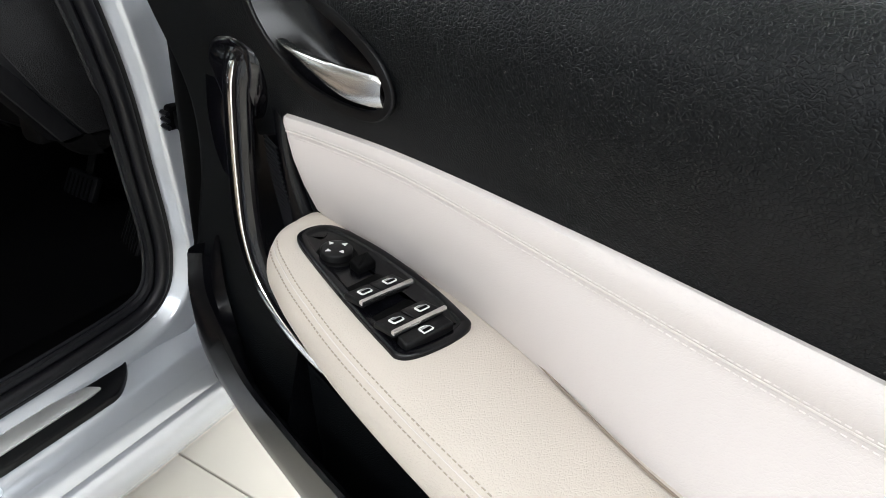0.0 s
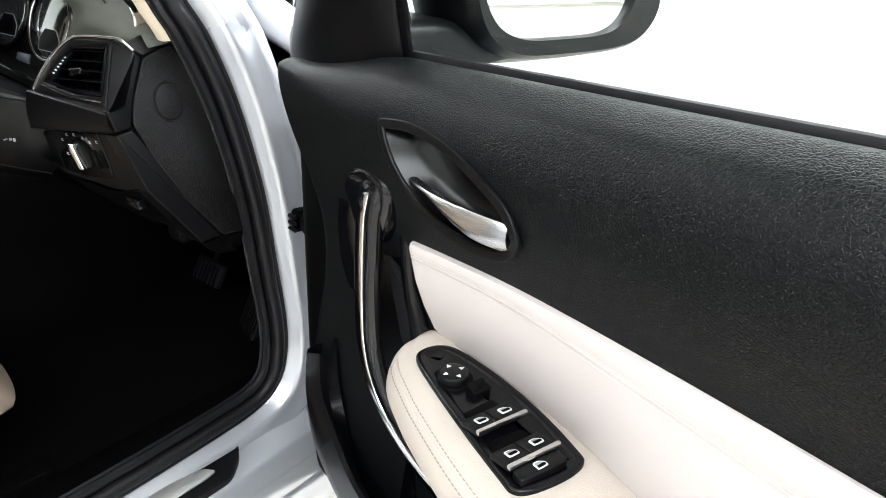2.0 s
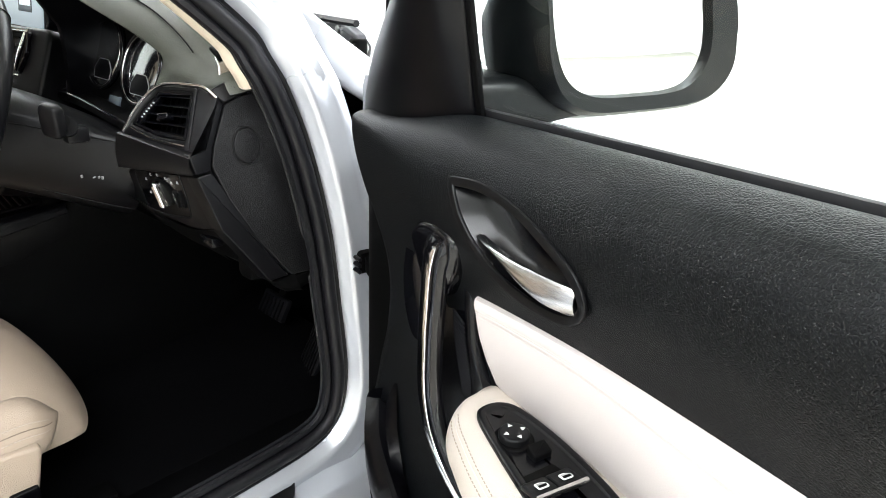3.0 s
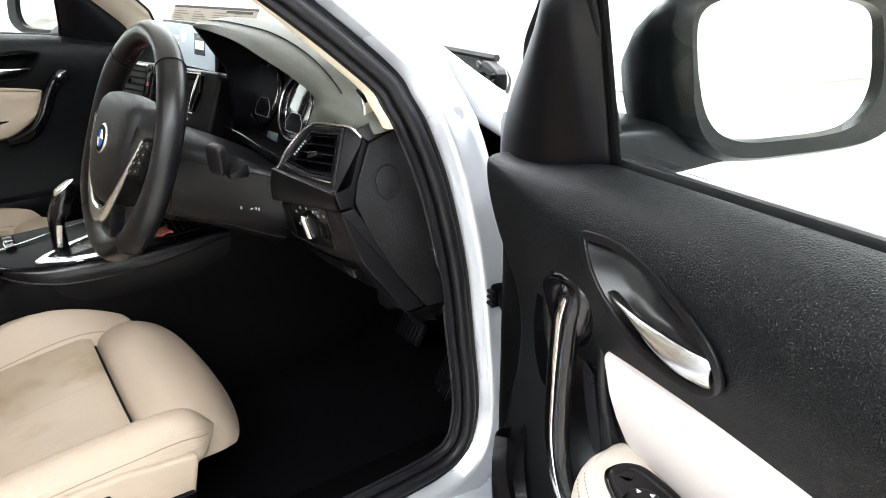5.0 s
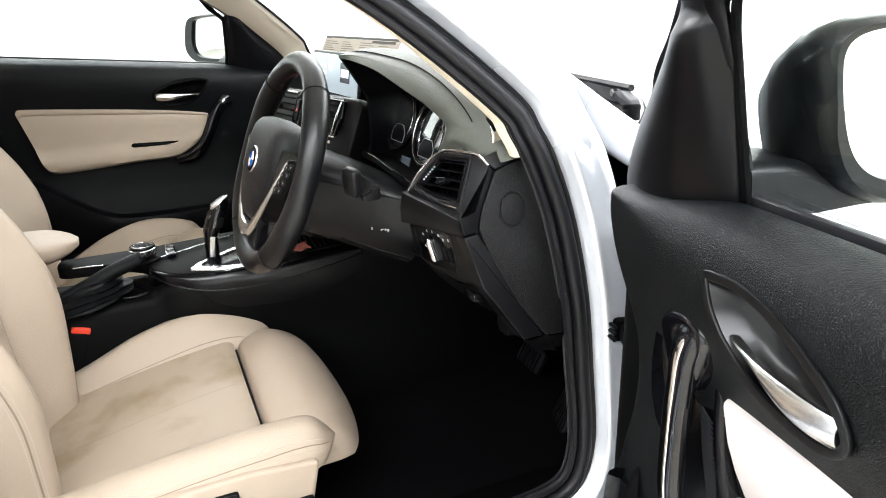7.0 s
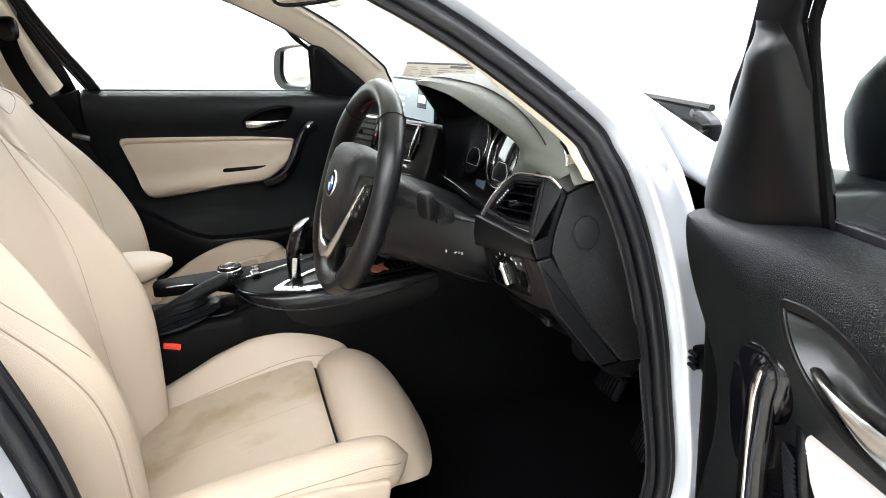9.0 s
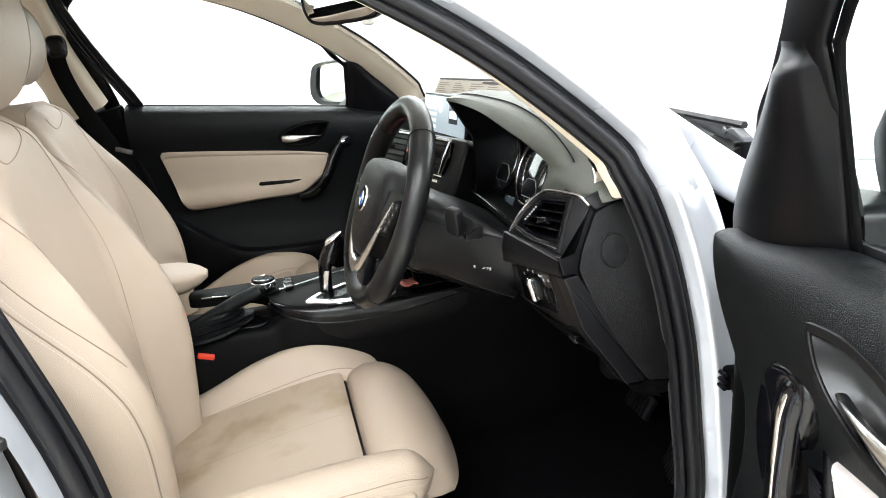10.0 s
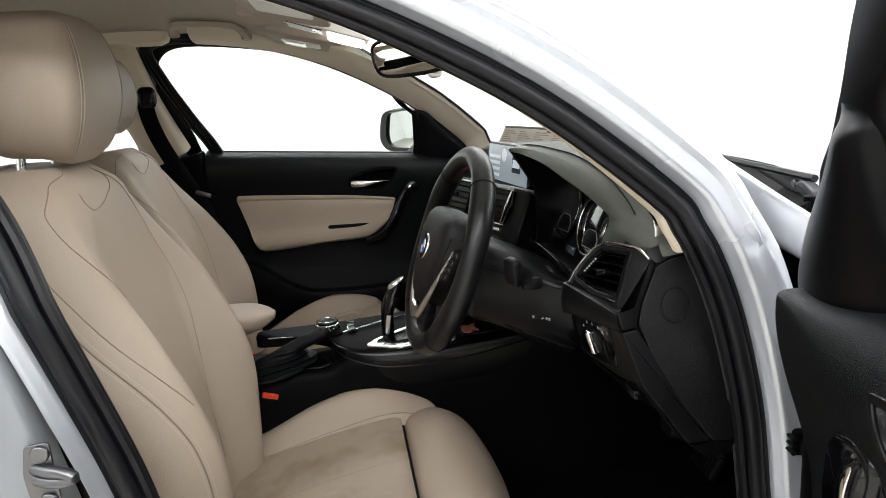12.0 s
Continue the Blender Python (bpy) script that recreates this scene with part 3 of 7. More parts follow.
def passenger_place(u, v, z):
    return Vector((-HINGE.x + v, HINGE.y - u, z + 0.03 * max(0.0, u - 0.35)))


FRONT_EDGE = [(0.385, 0.56), (0.405, 0.49), (0.44, 0.38), (0.484, 0.270), (0.545, 0.200), (0.625, 0.187), (0.70, 0.208), (0.756, 0.225), (0.80, 0.230), (0.85, 0.216), (0.90, 0.190), (0.96, 0.166)]
PANEL = [(0.970, 0.074), (0.974, 0.084), (0.972, 0.098), (0.962, 0.117), (0.946, 0.130), (0.925, 0.136), (0.895, 0.133), (0.865, 0.124), (0.84, 0.116), (0.80, 0.108), (0.74, 0.098), (0.68, 0.092), (0.62, 0.094), (0.57, 0.105), (0.50, 0.118), (0.44, 0.112), (0.385, 0.08)]
CUP = [(0.396, 0.9315), (0.400, 0.922), (0.410, 0.904), (0.427, 0.885), (0.455, 0.868), (0.495, 0.8625), (0.532, 0.868), (0.552, 0.886), (0.546, 0.905), (0.524, 0.919), (0.482, 0.933), (0.437, 0.938), (0.403, 0.9345)]


def inside(p, outline):
    hit = False
    for i in range(len(outline)):
        a, b = outline[i - 1], outline[i]
        if (a[1] > p[1]) != (b[1] > p[1]) and p[0] < (b[0] - a[0]) * (p[1] - a[1]) / (b[1] - a[1]) + a[0]:
            hit = not hit
    return hit


def panel_v(z):
    return curve_at([(a, b) for a, b in sorted(PANEL[2:])], z)


TOP_FRONT = [(0.944, 0.074), (0.9455, 0.086), (0.9460, 0.098), (0.9455, 0.109), (0.9435, 0.117), (0.938, 0.1225), (0.915, 0.125), (0.875, 0.122)] + PANEL[8:]


def rise(u):
    return 0.05 * (u - 0.34)


def door(name, P, driver, trim, label):
    d = thing(name, P(0.5, 0, 0.25), label=label, category="car door")
    cup = [(p.x, p.y) for p in spline([(a, b, 0) for a, b in CUP], 72, True)]
    # outer skin and frame of the door
    outline = rounded([(0.025, 0.25), (0.98, 0.25), (1.02, 0.5), (1.03, 0.950), (0.14, 0.925), (0.02, 0.88)], 0.05)
    skin = []
    for v, shrink in ((-0.055, 0.03), (-0.075, 0.0), (-0.065, -0.004), (0.0, -0.006), (0.02, 0.0), (0.03, 0.02), (0.034, 0.04)):
        skin.append([P(p.x, v + (0.03 * ease(0.8, 0.98, p.y) if v < -0.01 else 0), p.y) for p in offset2d(outline, shrink)])
    shell = part("door_shell", loft(skin), SILVER, d, "silver painted door shell with a black inner edge")
    shell.data.materials.append(PLASTIC_DARK)
    ribs = len(outline)
    for f in shell.data.polygons:
        if f.index // ribs in (3, 4, 5) or f.index >= ribs * (len(skin) - 1):
            f.material_index = 1
    # grained panel with a rolled top and a cut-out for the release
    rows = []
    ring = spline([(a, b, 0) for a, b in PANEL], 110)
    for q, h in zip(ring, spline([(a, b, 0) for a, b in TOP_FRONT], 110)):
        uf = curve_at(FRONT_EDGE, h.x)
        row = []
        for j in range(-4, 150):
            if j < 0:
                vv = 0.03 + (h.y - 0.03) * (j + 4) / 4
                row.append(P(uf + 0.002 + 0.4 * (h.y - vv), vv - 0.004, h.x))
            else:
                u = uf + 0.006 * min(j, 1) + (0.985 - uf) * (j / 149)
                u = min(u, 0.985)
                edge = 0.004 * (1 - ease(0, 0.008, u - uf))
                near = 1 - ease(0.17, 0.37, u)
                row.append(P(u, q.y + (h.y - q.y) * near - edge, q.x + (h.x - q.x) * near + rise(u) * ease(0.6, 0.9, q.x) * (1 - near)))
        rows.append(row)
    bm, vs = mesh_of(rows)
    bm.faces.ensure_lookup_table()
    kill = []
    shrunk = offset2d(cup, 0.002)
    for f in bm.faces:
        c = f.calc_center_median()
        if driver:
            w = c - HINGE
            u, v = w.x * math.sin(OPEN) - w.y * math.cos(OPEN), -w.x * math.cos(OPEN) - w.y * math.sin(OPEN)
        else:
            u, v = HINGE.y - c.y, c.x + HINGE.x
        if v > 0.08 and inside((u, c.z), shrunk):
            kill.append(f)
    bmesh.ops.delete(bm, geom=kill, context="FACES")
    part("upper_panel", bm, LEATHER_BLACK, d, "black grained soft panel")
    # recess behind the release, its rim and the handle
    centre = Vector((0.475, 0.905))
    rows = []
    for f, dep in ((1.03, 0.0), (1.0, 0.004), (0.94, 0.010), (0.85, 0.020), (0.7, 0.030), (0.45, 0.036), (0.2, 0.037), (0.02, 0.037)):
        rows.append([P(*(lambda q: (q.x, panel_v(q.y) - dep, q.y))(centre + (Vector(p) - centre) * f)) for p in cup])
    release = part("release_recess", loft(rows, False), PLASTIC_SMOOTH if driver else PLASTIC_DARK, d, "smooth black recess round the release")
    part("recess_rim", sweep([P(a, panel_v(b) + 0.0012, b) for a, b in cup], rounded([(-0.0042, -0.002), (0.0042, -0.002), (0.0036, 0.0010), (-0.0036, 0.0010)], 0.001, 3), P(0, 1, 0) - P(0, 0, 0), True), PLASTIC_BLACK if driver else PLASTIC_DARK, release)
    rings = []
    for f in np.linspace(0, 1, 22):
        u = 0.414 + 0.131 * f
        top = 0.8935 + 0.005 * f
        hgt = 0.004 + 0.018 * ease(0.2, 0.85, f)
        out = 0.120 + 0.016 * math.sin(math.pi * min(1, f * 0.75)) - 0.002 * f
        twist = -0.6 + 0.9 * f
        end = 1 - 0.12 * ease(0.96, 1.0, f)
        c = Vector((out, top - hgt / 2))
        ring = []
        for a in range(14):
            th = 2 * math.pi * a / 14
            dv, dz = 0.0045 * math.cos(th), hgt / 2 * end * math.sin(th)
            ring.append(P(u + 0.0, c.x + dv * math.cos(twist * 0.6) + dz * 0.35 * math.sin(twist), c.y + dz))
        rings.append(ring)
    part("release_handle", loft(rings), SATIN, release, "satin chrome release handle")
    # soft insert with a padded lip
    def insert_top(u):
        return curve_at([(0.40, 0.830), (0.46, 0.837), (0.55, 0.8445), (0.68, 0.8465), (0.80, 0.845), (0.95, 0.842)], u)

    def lip_low(u):
        return curve_at([(0.40, 0.8175), (0.46, 0.8245), (0.55, 0.830), (0.65, 0.826), (0.80, 0.818), (0.95, 0.813)], u)
    rear = 0.975 if driver else 0.905
    prof = [(0.0, 0.110), (0.0, 0.1160), (0.10, 0.1188), (0.45, 0.1200), (0.85, 0.1194), (1.0, 0.1182)]
    low = [(0.05, 0.1185), (0.25, 0.1160), (0.5, 0.1095), (0.75, 0.1005), (0.92, 0.092), (1.0, 0.086), (1.04, 0.075)]

    def insert_place(u, k, a, v):
        top, lip, bot = insert_top(u), lip_low(u), 0.725
        z = top + (lip - top) * a if k == 0 else lip + (bot - lip) * a
        front = 0.406 + 0.19 * max(0.0, 0.83 - z)
        uu = front + (rear - front) * (u - 0.406) / (rear - 0.406)
        return P(uu, v + ((max(0.0, curve_at([(0.5, 0.0), (0.58, 0.003), (0.65, 0.016), (0.71, 0.034), (0.79, 0.054), (0.97, 0.073)], u)) * a ** 1.6 if driver else 0.012 * ease(0.45, 0.8, u) * a) if k else 0), z)
    rows = []
    us = np.linspace(0.406, rear, 70)
    for k, table in ((0, prof), (1, low)):
        for a, v in table:
            row = []
            for i, u in enumerate(us):
                e = min(u - 0.406, rear - u)
                row.append(insert_place(u, k, a, v - 0.012 * (1 - ease(0, 0.010, e)))) 
            rows.append(row)
    bm, vs = mesh_of(rows)
    if not driver:
        bm.free()
        top = spline([(0.409, 0.826, 0), (0.417, 0.8365, 0), (0.52, 0.850, 0), (0.607, 0.857, 0), (0.75, 0.865, 0), (0.886, 0.871, 0), (0.906, 0.864, 0), (0.9085, 0.850, 0)], 70)
        bot = spline([(0.411, 0.820, 0), (0.432, 0.766, 0), (0.470, 0.728, 0), (0.515, 0.705, 0), (0.63, 0.696, 0), (0.80, 0.680, 0), (0.850, 0.684, 0), (0.869, 0.716, 0)], 70)
        prof = [(0.0, 0.098), (0.006, 0.112), (0.03, 0.1185), (0.07, 0.1200), (0.105, 0.1185), (0.12, 0.1160), (0.14, 0.1172), (0.35, 0.1165), (0.58, 0.1155), (0.68, 0.1190), (0.76, 0.1275), (0.86, 0.1310), (0.94, 0.1270), (0.985, 0.1140), (1.0, 0.098)]
        rows = []
        for g, v in prof:
            row = []
            for i, (p, q) in enumerate(zip(top, bot)):
                side = min(1.0, min(i, 69 - i) / 5)
                row.append(P(p.x + (q.x - p.x) * g, 0.098 + (v - 0.098) * (1 - (1 - side) ** 2), p.y + (q.y - p.y) * g))
            rows.append(row)
        bm, vs = mesh_of(rows)
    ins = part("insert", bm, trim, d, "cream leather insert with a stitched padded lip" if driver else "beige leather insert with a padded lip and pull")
    for dz in (0.0028, -0.0028) if driver else ():
        path = [insert_place(u, 0, 1.0, 0.1190) + Vector((0, 0, dz)) for u in np.linspace(0.424, rear - 0.01, 60)]
        part("stitching", stitches([p + (P(0, 0.0004, 0) - P(0, 0, 0)) for p in path], 0.0046, 0.00055, P(0, 1, 0) - P(0, 0, 0)), THREAD, ins)
    if driver:
        path = [insert_place(u, 0, 1.0, 0.1184) for u in np.linspace(0.415, rear - 0.005, 60)]
        part("seam", tube(path, 0.0008, 6), THREAD, ins)
    # grab handle
    way = spline([P(*q) for q in ((0.325, 0.100, 0.876), (0.345, 0.124, 0.873), (0.368, 0.132, 0.858), (0.392, 0.132, 0.820), (0.408, 0.132, 0.785), (0.428, 0.130, 0.748), (0.460, 0.125, 0.715), (0.510, 0.108, 0.698))], 60) if not driver else spline([P(*q) for q in ((0.368, 0.095, 0.878), (0.369, 0.120, 0.874), (0.370, 0.131, 0.855), (0.367, 0.132, 0.815), (0.364, 0.131, 0.765), (0.368, 0.131, 0.708), (0.392, 0.131, 0.664), (0.44, 0.128, 0.630), (0.52, 0.12, 0.598))], 60)
    out = P(0, 1, 0) - P(0, 0, 0)
    grab = part("grab_handle", sweep(way, rounded([(-0.018, -0.008), (0.018, -0.008), (0.018, 0.002), (0.008, 0.0075), (-0.008, 0.0075), (-0.018, 0.002)], 0.006), out, size=lambda f: 1.45 - 0.5 * ease(0.02, 0.28, f)), GLOSS_BLACK, d, "piano black grab handle")
    strip = [p + out * 0.0070 + (P(1, 0, 0) - P(0, 0, 0)) * 0.002 for p in (way[8:56] if driver else way[3:15])]
    part("grab_strip", sweep(strip, rounded([(-0.0042, -0.002), (0.0042, -0.002), (0.0034, 0.0012), (-0.0034, 0.0012)], 0.001, 3), out, size=(lambda f: 1.4 - 0.4 * ease(0.0, 0.2, f)) if driver else (lambda f: 2.2 - 1.0 * f)), CHROME, grab, "chrome strip")
    head = rounded([(0.318, 0.860), (0.334, 0.879), (0.366, 0.887), (0.393, 0.881), (0.396, 0.860), (0.388, 0.835), (0.372, 0.812), (0.350, 0.812), (0.334, 0.836)], 0.010)
    if driver:
        part("handle_head", slab(head, 0.10, 0.131, lambda a, b, c: P(a, c, b), 0.008), GLOSS_BLACK, grab)
    side = rounded([(0.289, 0.846), (0.300, 0.860), (0.338, 0.862), (0.350, 0.800), (0.335, 0.742), (0.305, 0.735), (0.287, 0.765), (0.282, 0.800)], 0.012)
    if driver:
        part("handle_plate", slab(side, 0.09, 0.1145, lambda a, b, c: P(a, c, b), 0.003), GLOSS_BLACK, grab, "glossy black plate beside the grab handle")
    cheek = [(p.x, p.y) for p in spline([(a, b, 0) for a, b in ((0.345, 0.885), (0.385, 0.885), (0.402, 0.84), (0.408, 0.79), (0.425, 0.735), (0.47, 0.64), (0.41, 0.62), (0.34, 0.66), (0.325, 0.74), (0.328, 0.82))], 60, True)]
    if driver:
        part("handle_panel", slab(cheek, 0.09, 0.113, lambda a, b, c: P(a, c - 0.015 * ease(0.8, 0.66, b), b), 0.006), PLASTIC_SMOOTH, grab, "smooth black panel behind the grab handle")
    bm = bmesh.new()
    for i in range(26):
        z = 0.80 - 0.0044 * i
        sweep([P(0.375 + 0.10 * (0.80 - z), 0.112 - 0.015 * ease(0.8, 0.66, z), z), P(0.393 + 0.17 * (0.80 - z), 0.112 - 0.015 * ease(0.8, 0.66, z), z - 0.006)], circle(0.0013, 6), out, bm=bm)
    if driver:
        part("ribbed_pad", bm, RUBBER, grab)
    else:
        bm.free()
    if driver:
        # armrest
        vin = [(0.425, 0.094), (0.50, 0.087), (0.58, 0.090), (0.65, 0.103), (0.71, 0.121), (0.79, 0.141), (0.97, 0.16)]
        vout = [(0.418, 0.112), (0.426, 0.138), (0.448, 0.163), (0.485, 0.179), (0.523, 0.1905), (0.594, 0.2065), (0.697, 0.2205), (0.85, 0.233), (0.97, 0.236)]
        rings = []
        for f in np.linspace(0, 1, 60):
            u = 0.4205 + 0.55 * f ** 1.25
            a, b = curve_at(vin, u) - 0.02, curve_at(vout, u)
            tip = ease(0.0, 0.014, u - 0.4195)
            zt = 0.7455 - 0.006 * (1 - tip)
            w = b - a
            low_z = zt - 0.040 - 0.004 * ease(0.43, 0.7, u)
            ring = [(a, low_z - 0.01), (a, zt - 0.012), (a + 0.3 * w, zt), (a + 0.62 * w, zt + 0.0005), (b - 0.024, zt - 0.0003), (b - 0.012, zt - 0.0025), (b - 0.005, zt - 0.008), (b - 0.001, zt - 0.016), (b, zt - 0.025), (b - 0.004, zt - 0.034), (b - 0.018, low_z), (a + 0.3 * w, low_z - 0.006)]
            rings.append([P(u, q.x, q.y) for q in spline([(x, y, 0) for x, y in ring], 48, True)])
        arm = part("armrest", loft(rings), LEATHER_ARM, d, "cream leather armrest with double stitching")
        for off, dz in ((0.0115, -0.0026), (0.0050, -0.0075)):
            path = [P(u, curve_at(vout, u) - off + 0.0004, 0.7462 + dz) for u in np.linspace(0.448, 0.96, 70)]
            part("stitching", stitches(path, 0.0046, 0.00055, (0, 0, 1)), THREAD_DARK, arm)
        path = [P(u, curve_at(vout, u) - 0.0080, 0.7415) for u in np.linspace(0.448, 0.96, 70)]
        part("seam", tube(path, 0.0005, 5), THREAD, arm)
        path = [P(u, curve_at(vin, u) + 0.001, 0.7452) for u in np.linspace(0.43, 0.96, 60)]
        part("joint", tube(path, 0.0009, 5), SEAM, arm)
        # switch panel
        def S(a, b, c):
            return P(a, b, 0.7474 + c)
        shape = [(p.x, p.y) for p in spline([(a, b, 0) for a, b in ((0.453, 0.130), (0.456, 0.113), (0.472, 0.1035), (0.518, 0.1005), (0.572, 0.1050), (0.614, 0.1135), (0.627, 0.1195), (0.6305, 0.140), (0.626, 0.168), (0.618, 0.1785), (0.604, 0.177), (0.559, 0.168), (0.500, 0.154), (0.462, 0.1425))], 84, True)]
        rings = [[S(p[0], p[1], c) for p in (offset2d(shape, d_) if d_ else shape)] for d_, c in ((0.0, -0.012), (0.0, 0.0008), (0.0007, 0.0020), (0.002, 0.0026), (0.0062, 0.0026), (0.0072, 0.0020), (0.0085, 0.0007), (0.010, 0.0006), (0.020, 0.0006))]
        panel = part("switch_panel", loft(rings), PLASTIC_SMOOTH, arm, "black window switch panel")
        part("control_collar", slab([(0.5005 + a, 0.1338 + b) for a, b in circle(0.0165, 28)], 0.0, 0.0022, S, 0.001), PLASTIC_DARK, panel)
        knob = part("mirror_control", slab([(0.5005 + a, 0.1338 + b) for a, b in circle(0.0126, 30)], 0.001, 0.0085, S, 0.0022), PLASTIC_BLACK, panel, "round mirror control")
        for k in range(4):
            th = k * math.pi / 2 + 0.08
            c = Vector((0.5005 + 0.0078 * math.cos(th), 0.1338 + 0.0078 * math.sin(th)))
            tri = [(c.x + 0.0024 * math.cos(th + q), c.y + 0.0024 * math.sin(th + q)) for q in (0, 2.2, -2.2)]
            part("arrow_mark", slab(tri, 0.0084, 0.0090, S, 0.0001, steps=1), MARK, knob)
        part("fold_switch", slab(rounded([(0.519, 0.119), (0.531, 0.120), (0.531, 0.1375), (0.519, 0.1365)], 0.002), 0.0, 0.0092, lambda a, b, c: S(a, b, c - 0.25 * (a - 0.519)), 0.0018), PLASTIC_DARK, panel)

        def toggle(u0, u1, v0, v1):
            def lay(a, b, c):
                f = (a - u0) / (u1 - u0)
                return S(a + 0.05 * (v1 - b), b, c + 0.0055 * math.sin(math.pi * min(0.62, 0.12 + f * 0.6)))
            bowl = rounded([(u0 - 0.013, v0 + 0.002), (u0 + 0.004, v0 + 0.001), (u0 + 0.004, v1 - 0.001), (u0 - 0.010, v1 - 0.002)], 0.004, 4)
            part("finger_recess", slab(bowl, 0.0, 0.0012, lambda a, b, c: S(a + 0.05 * (v1 - b), b, c), 0.0004), PLASTIC_DARK, panel)
            mid = (v0 + v1) / 2
            for a, b in ((v0, mid - 0.0004), (mid + 0.0004, v1)):
                key = part("window_switch", slab(rounded([(u0, a), (u1, a), (u1, b), (u0, b)], 0.002, 3), 0.0, 0.0042, lay, 0.0016), PLASTIC_BLACK, panel, "black rocker window switch")
                mark(lay, (u0 + u1) / 2 - 0.0002, (a + b) / 2, 0.0041, key)
            part("switch_bar", sweep([lay(u1, v0 - 0.001, 0.0050), lay(u1, v1 + 0.001, 0.0050)], rounded([(-0.0018, -0.0018), (0.0018, -0.0018), (0.0013, 0.0016), (-0.0013, 0.0016)], 0.0006, 3), (0, 0, 1)), SATIN, panel, "satin metal bar")

        def mark(lay, cu, cv, top, key):
            """Window sign: a pale outline, its lower part dark."""
            w = [(p.x, p.y) for p in rounded([(0.0034, -0.0048), (0.0034, 0.0046), (-0.0026, 0.0046), (-0.0034, 0.0036), (-0.0034, -0.0006), (-0.0004, -0.0048)], 0.0011, 3)]
            icon = part("window_mark", slab([(cu + a, cv + b) for a, b in w], top - 0.0002, top + 0.0005, lay, 0.0001, steps=1), MARK, key)
            core = [(cu + 0.0001 + a * 0.70, cv + b * 0.74) for a, b in w]
            part("mark_core", slab(core, top, top + 0.0008, lay, 0.0001, steps=1), MARK_DIM, icon)
            low_half = [(max(a, cu + 0.0002), b) for a, b in core]
            part("mark_shade", slab(low_half, top + 0.0004, top + 0.0011, lay, 0.0001, steps=1), PLASTIC_DARK, icon)
        toggle(0.549, 0.5695, 0.1235, 0.1665)
        toggle(0.587, 0.6075, 0.1285, 0.1720)
        child = part("lock_switch", slab(rounded([(0.6105, 0.1305), (0.6225, 0.1315), (0.6195, 0.1725), (0.6085, 0.1705)], 0.002, 3), 0.0, 0.0075, S, 0.0018), PLASTIC_BLACK, panel)
        mark(S, 0.6155, 0.1515, 0.0074, child)
        # storage bin below
        rim = spline([(0.214, 0.110, 0.605), (0.248, 0.127, 0.578), (0.30, 0.138, 0.557), (0.37, 0.152, 0.543), (0.46, 0.170, 0.560), (0.55, 0.181, 0.568), (0.70, 0.190, 0.575), (0.965, 0.190, 0.585)], 40)
        foot = spline([(0.206, 0.106, 0.612), (0.212, 0.116, 0.56), (0.245, 0.126, 0.495), (0.315, 0.124, 0.440), (0.40, 0.122, 0.405), (0.52, 0.125, 0.385), (0.70, 0.125, 0.380), (0.965, 0.12, 0.380)], 40)
        rows = []
        for a, b in zip(rim, foot):
            inn = Vector((a.x + 0.012, a.y - 0.010, a.z - 0.004))
            deep = Vector((a.x + 0.02, a.y - 0.02, b.z + 0.03))
            rows.append([P(*q) for q in (deep, inn, a + Vector((0.006, -0.004, 0.0015)), a, a.lerp(b, 0.35) + Vector((0, 0.010, 0)), a.lerp(b, 0.75) + Vector((0, 0.008, 0)), b, b + Vector((0.01, -0.04, -0.002)))])
        part("storage_bin", mesh_of(rows)[0], PLASTIC_SATIN, d, "black plastic storage bin")
        for u0 in (0.40, 0.60):
            rows = [[P(u0 + 0.05 * f + 0.04 * g, 0.10 + 0.055 * f, 0.60 - 0.06 * f - 0.09 * g) for f in np.linspace(0, 1, 6)] for g in (0, 0.5, 1)]
            part("bin_divider", mesh_of(rows)[0], PLASTIC_SMOOTH, d)
    else:
        # pull slot with switch, bin
        slot = rounded([(0.468, 0.748), (0.480, 0.7575), (0.628, 0.7565), (0.634, 0.749), (0.625, 0.7435)], 0.004)
        pull = part("pull_slot", slab(slot, 0.10, 0.1235, lambda a, b, c: P(a, c, b), 0.002), PLASTIC_DARK, d, "dark pull slot")
        part("window_switch", box(P(0.545, 0.1238, 0.7505), (0.004, 0.024, 0.006), 0.001), PLASTIC_SMOOTH, pull, "small window switch")
        rings = []
        for f in np.linspace(0, 1, 30):
            u = 0.25 + 0.72 * f
            zt = 0.57 - 0.03 * math.sin(math.pi * f) + 0.12 * ease(0.6, 1.0, f)
            ring = [(0.08, 0.40), (0.08, zt), (0.125, zt + 0.006), (0.15, zt), (0.16, 0.5), (0.13, 0.40)]
            rings.append([P(u, a, b) for a, b in ring])
        part("storage_bin", loft(rings), PLASTIC_SATIN, d, "black plastic storage bin")
    # belt seal, mirror triangle, window frame, glass
    line = [P(u, 0.070, 0.968 + rise(u)) for u in np.linspace(0.335, 0.985, 14)]
    part("belt_seal", sweep(line, rounded([(-0.006, -0.012), (0.006, -0.012), (0.005, 0.010), (-0.003, 0.010)], 0.003, 3), (0, 0, 1)), RUBBER, d, "black rubber window seal")
    part("belt_seal", sweep([p + (P(0, -0.016, 0) - P(0, 0, 0)) + Vector((0, 0, -0.004)) for p in line], rounded([(-0.004, -0.01), (0.004, -0.01), (0.004, 0.008), (-0.004, 0.008)], 0.002, 3), (0, 0, 1)), RUBBER, d)

    def lean(z):
        return 0.062 + 0.30 * max(0, z - 0.97)

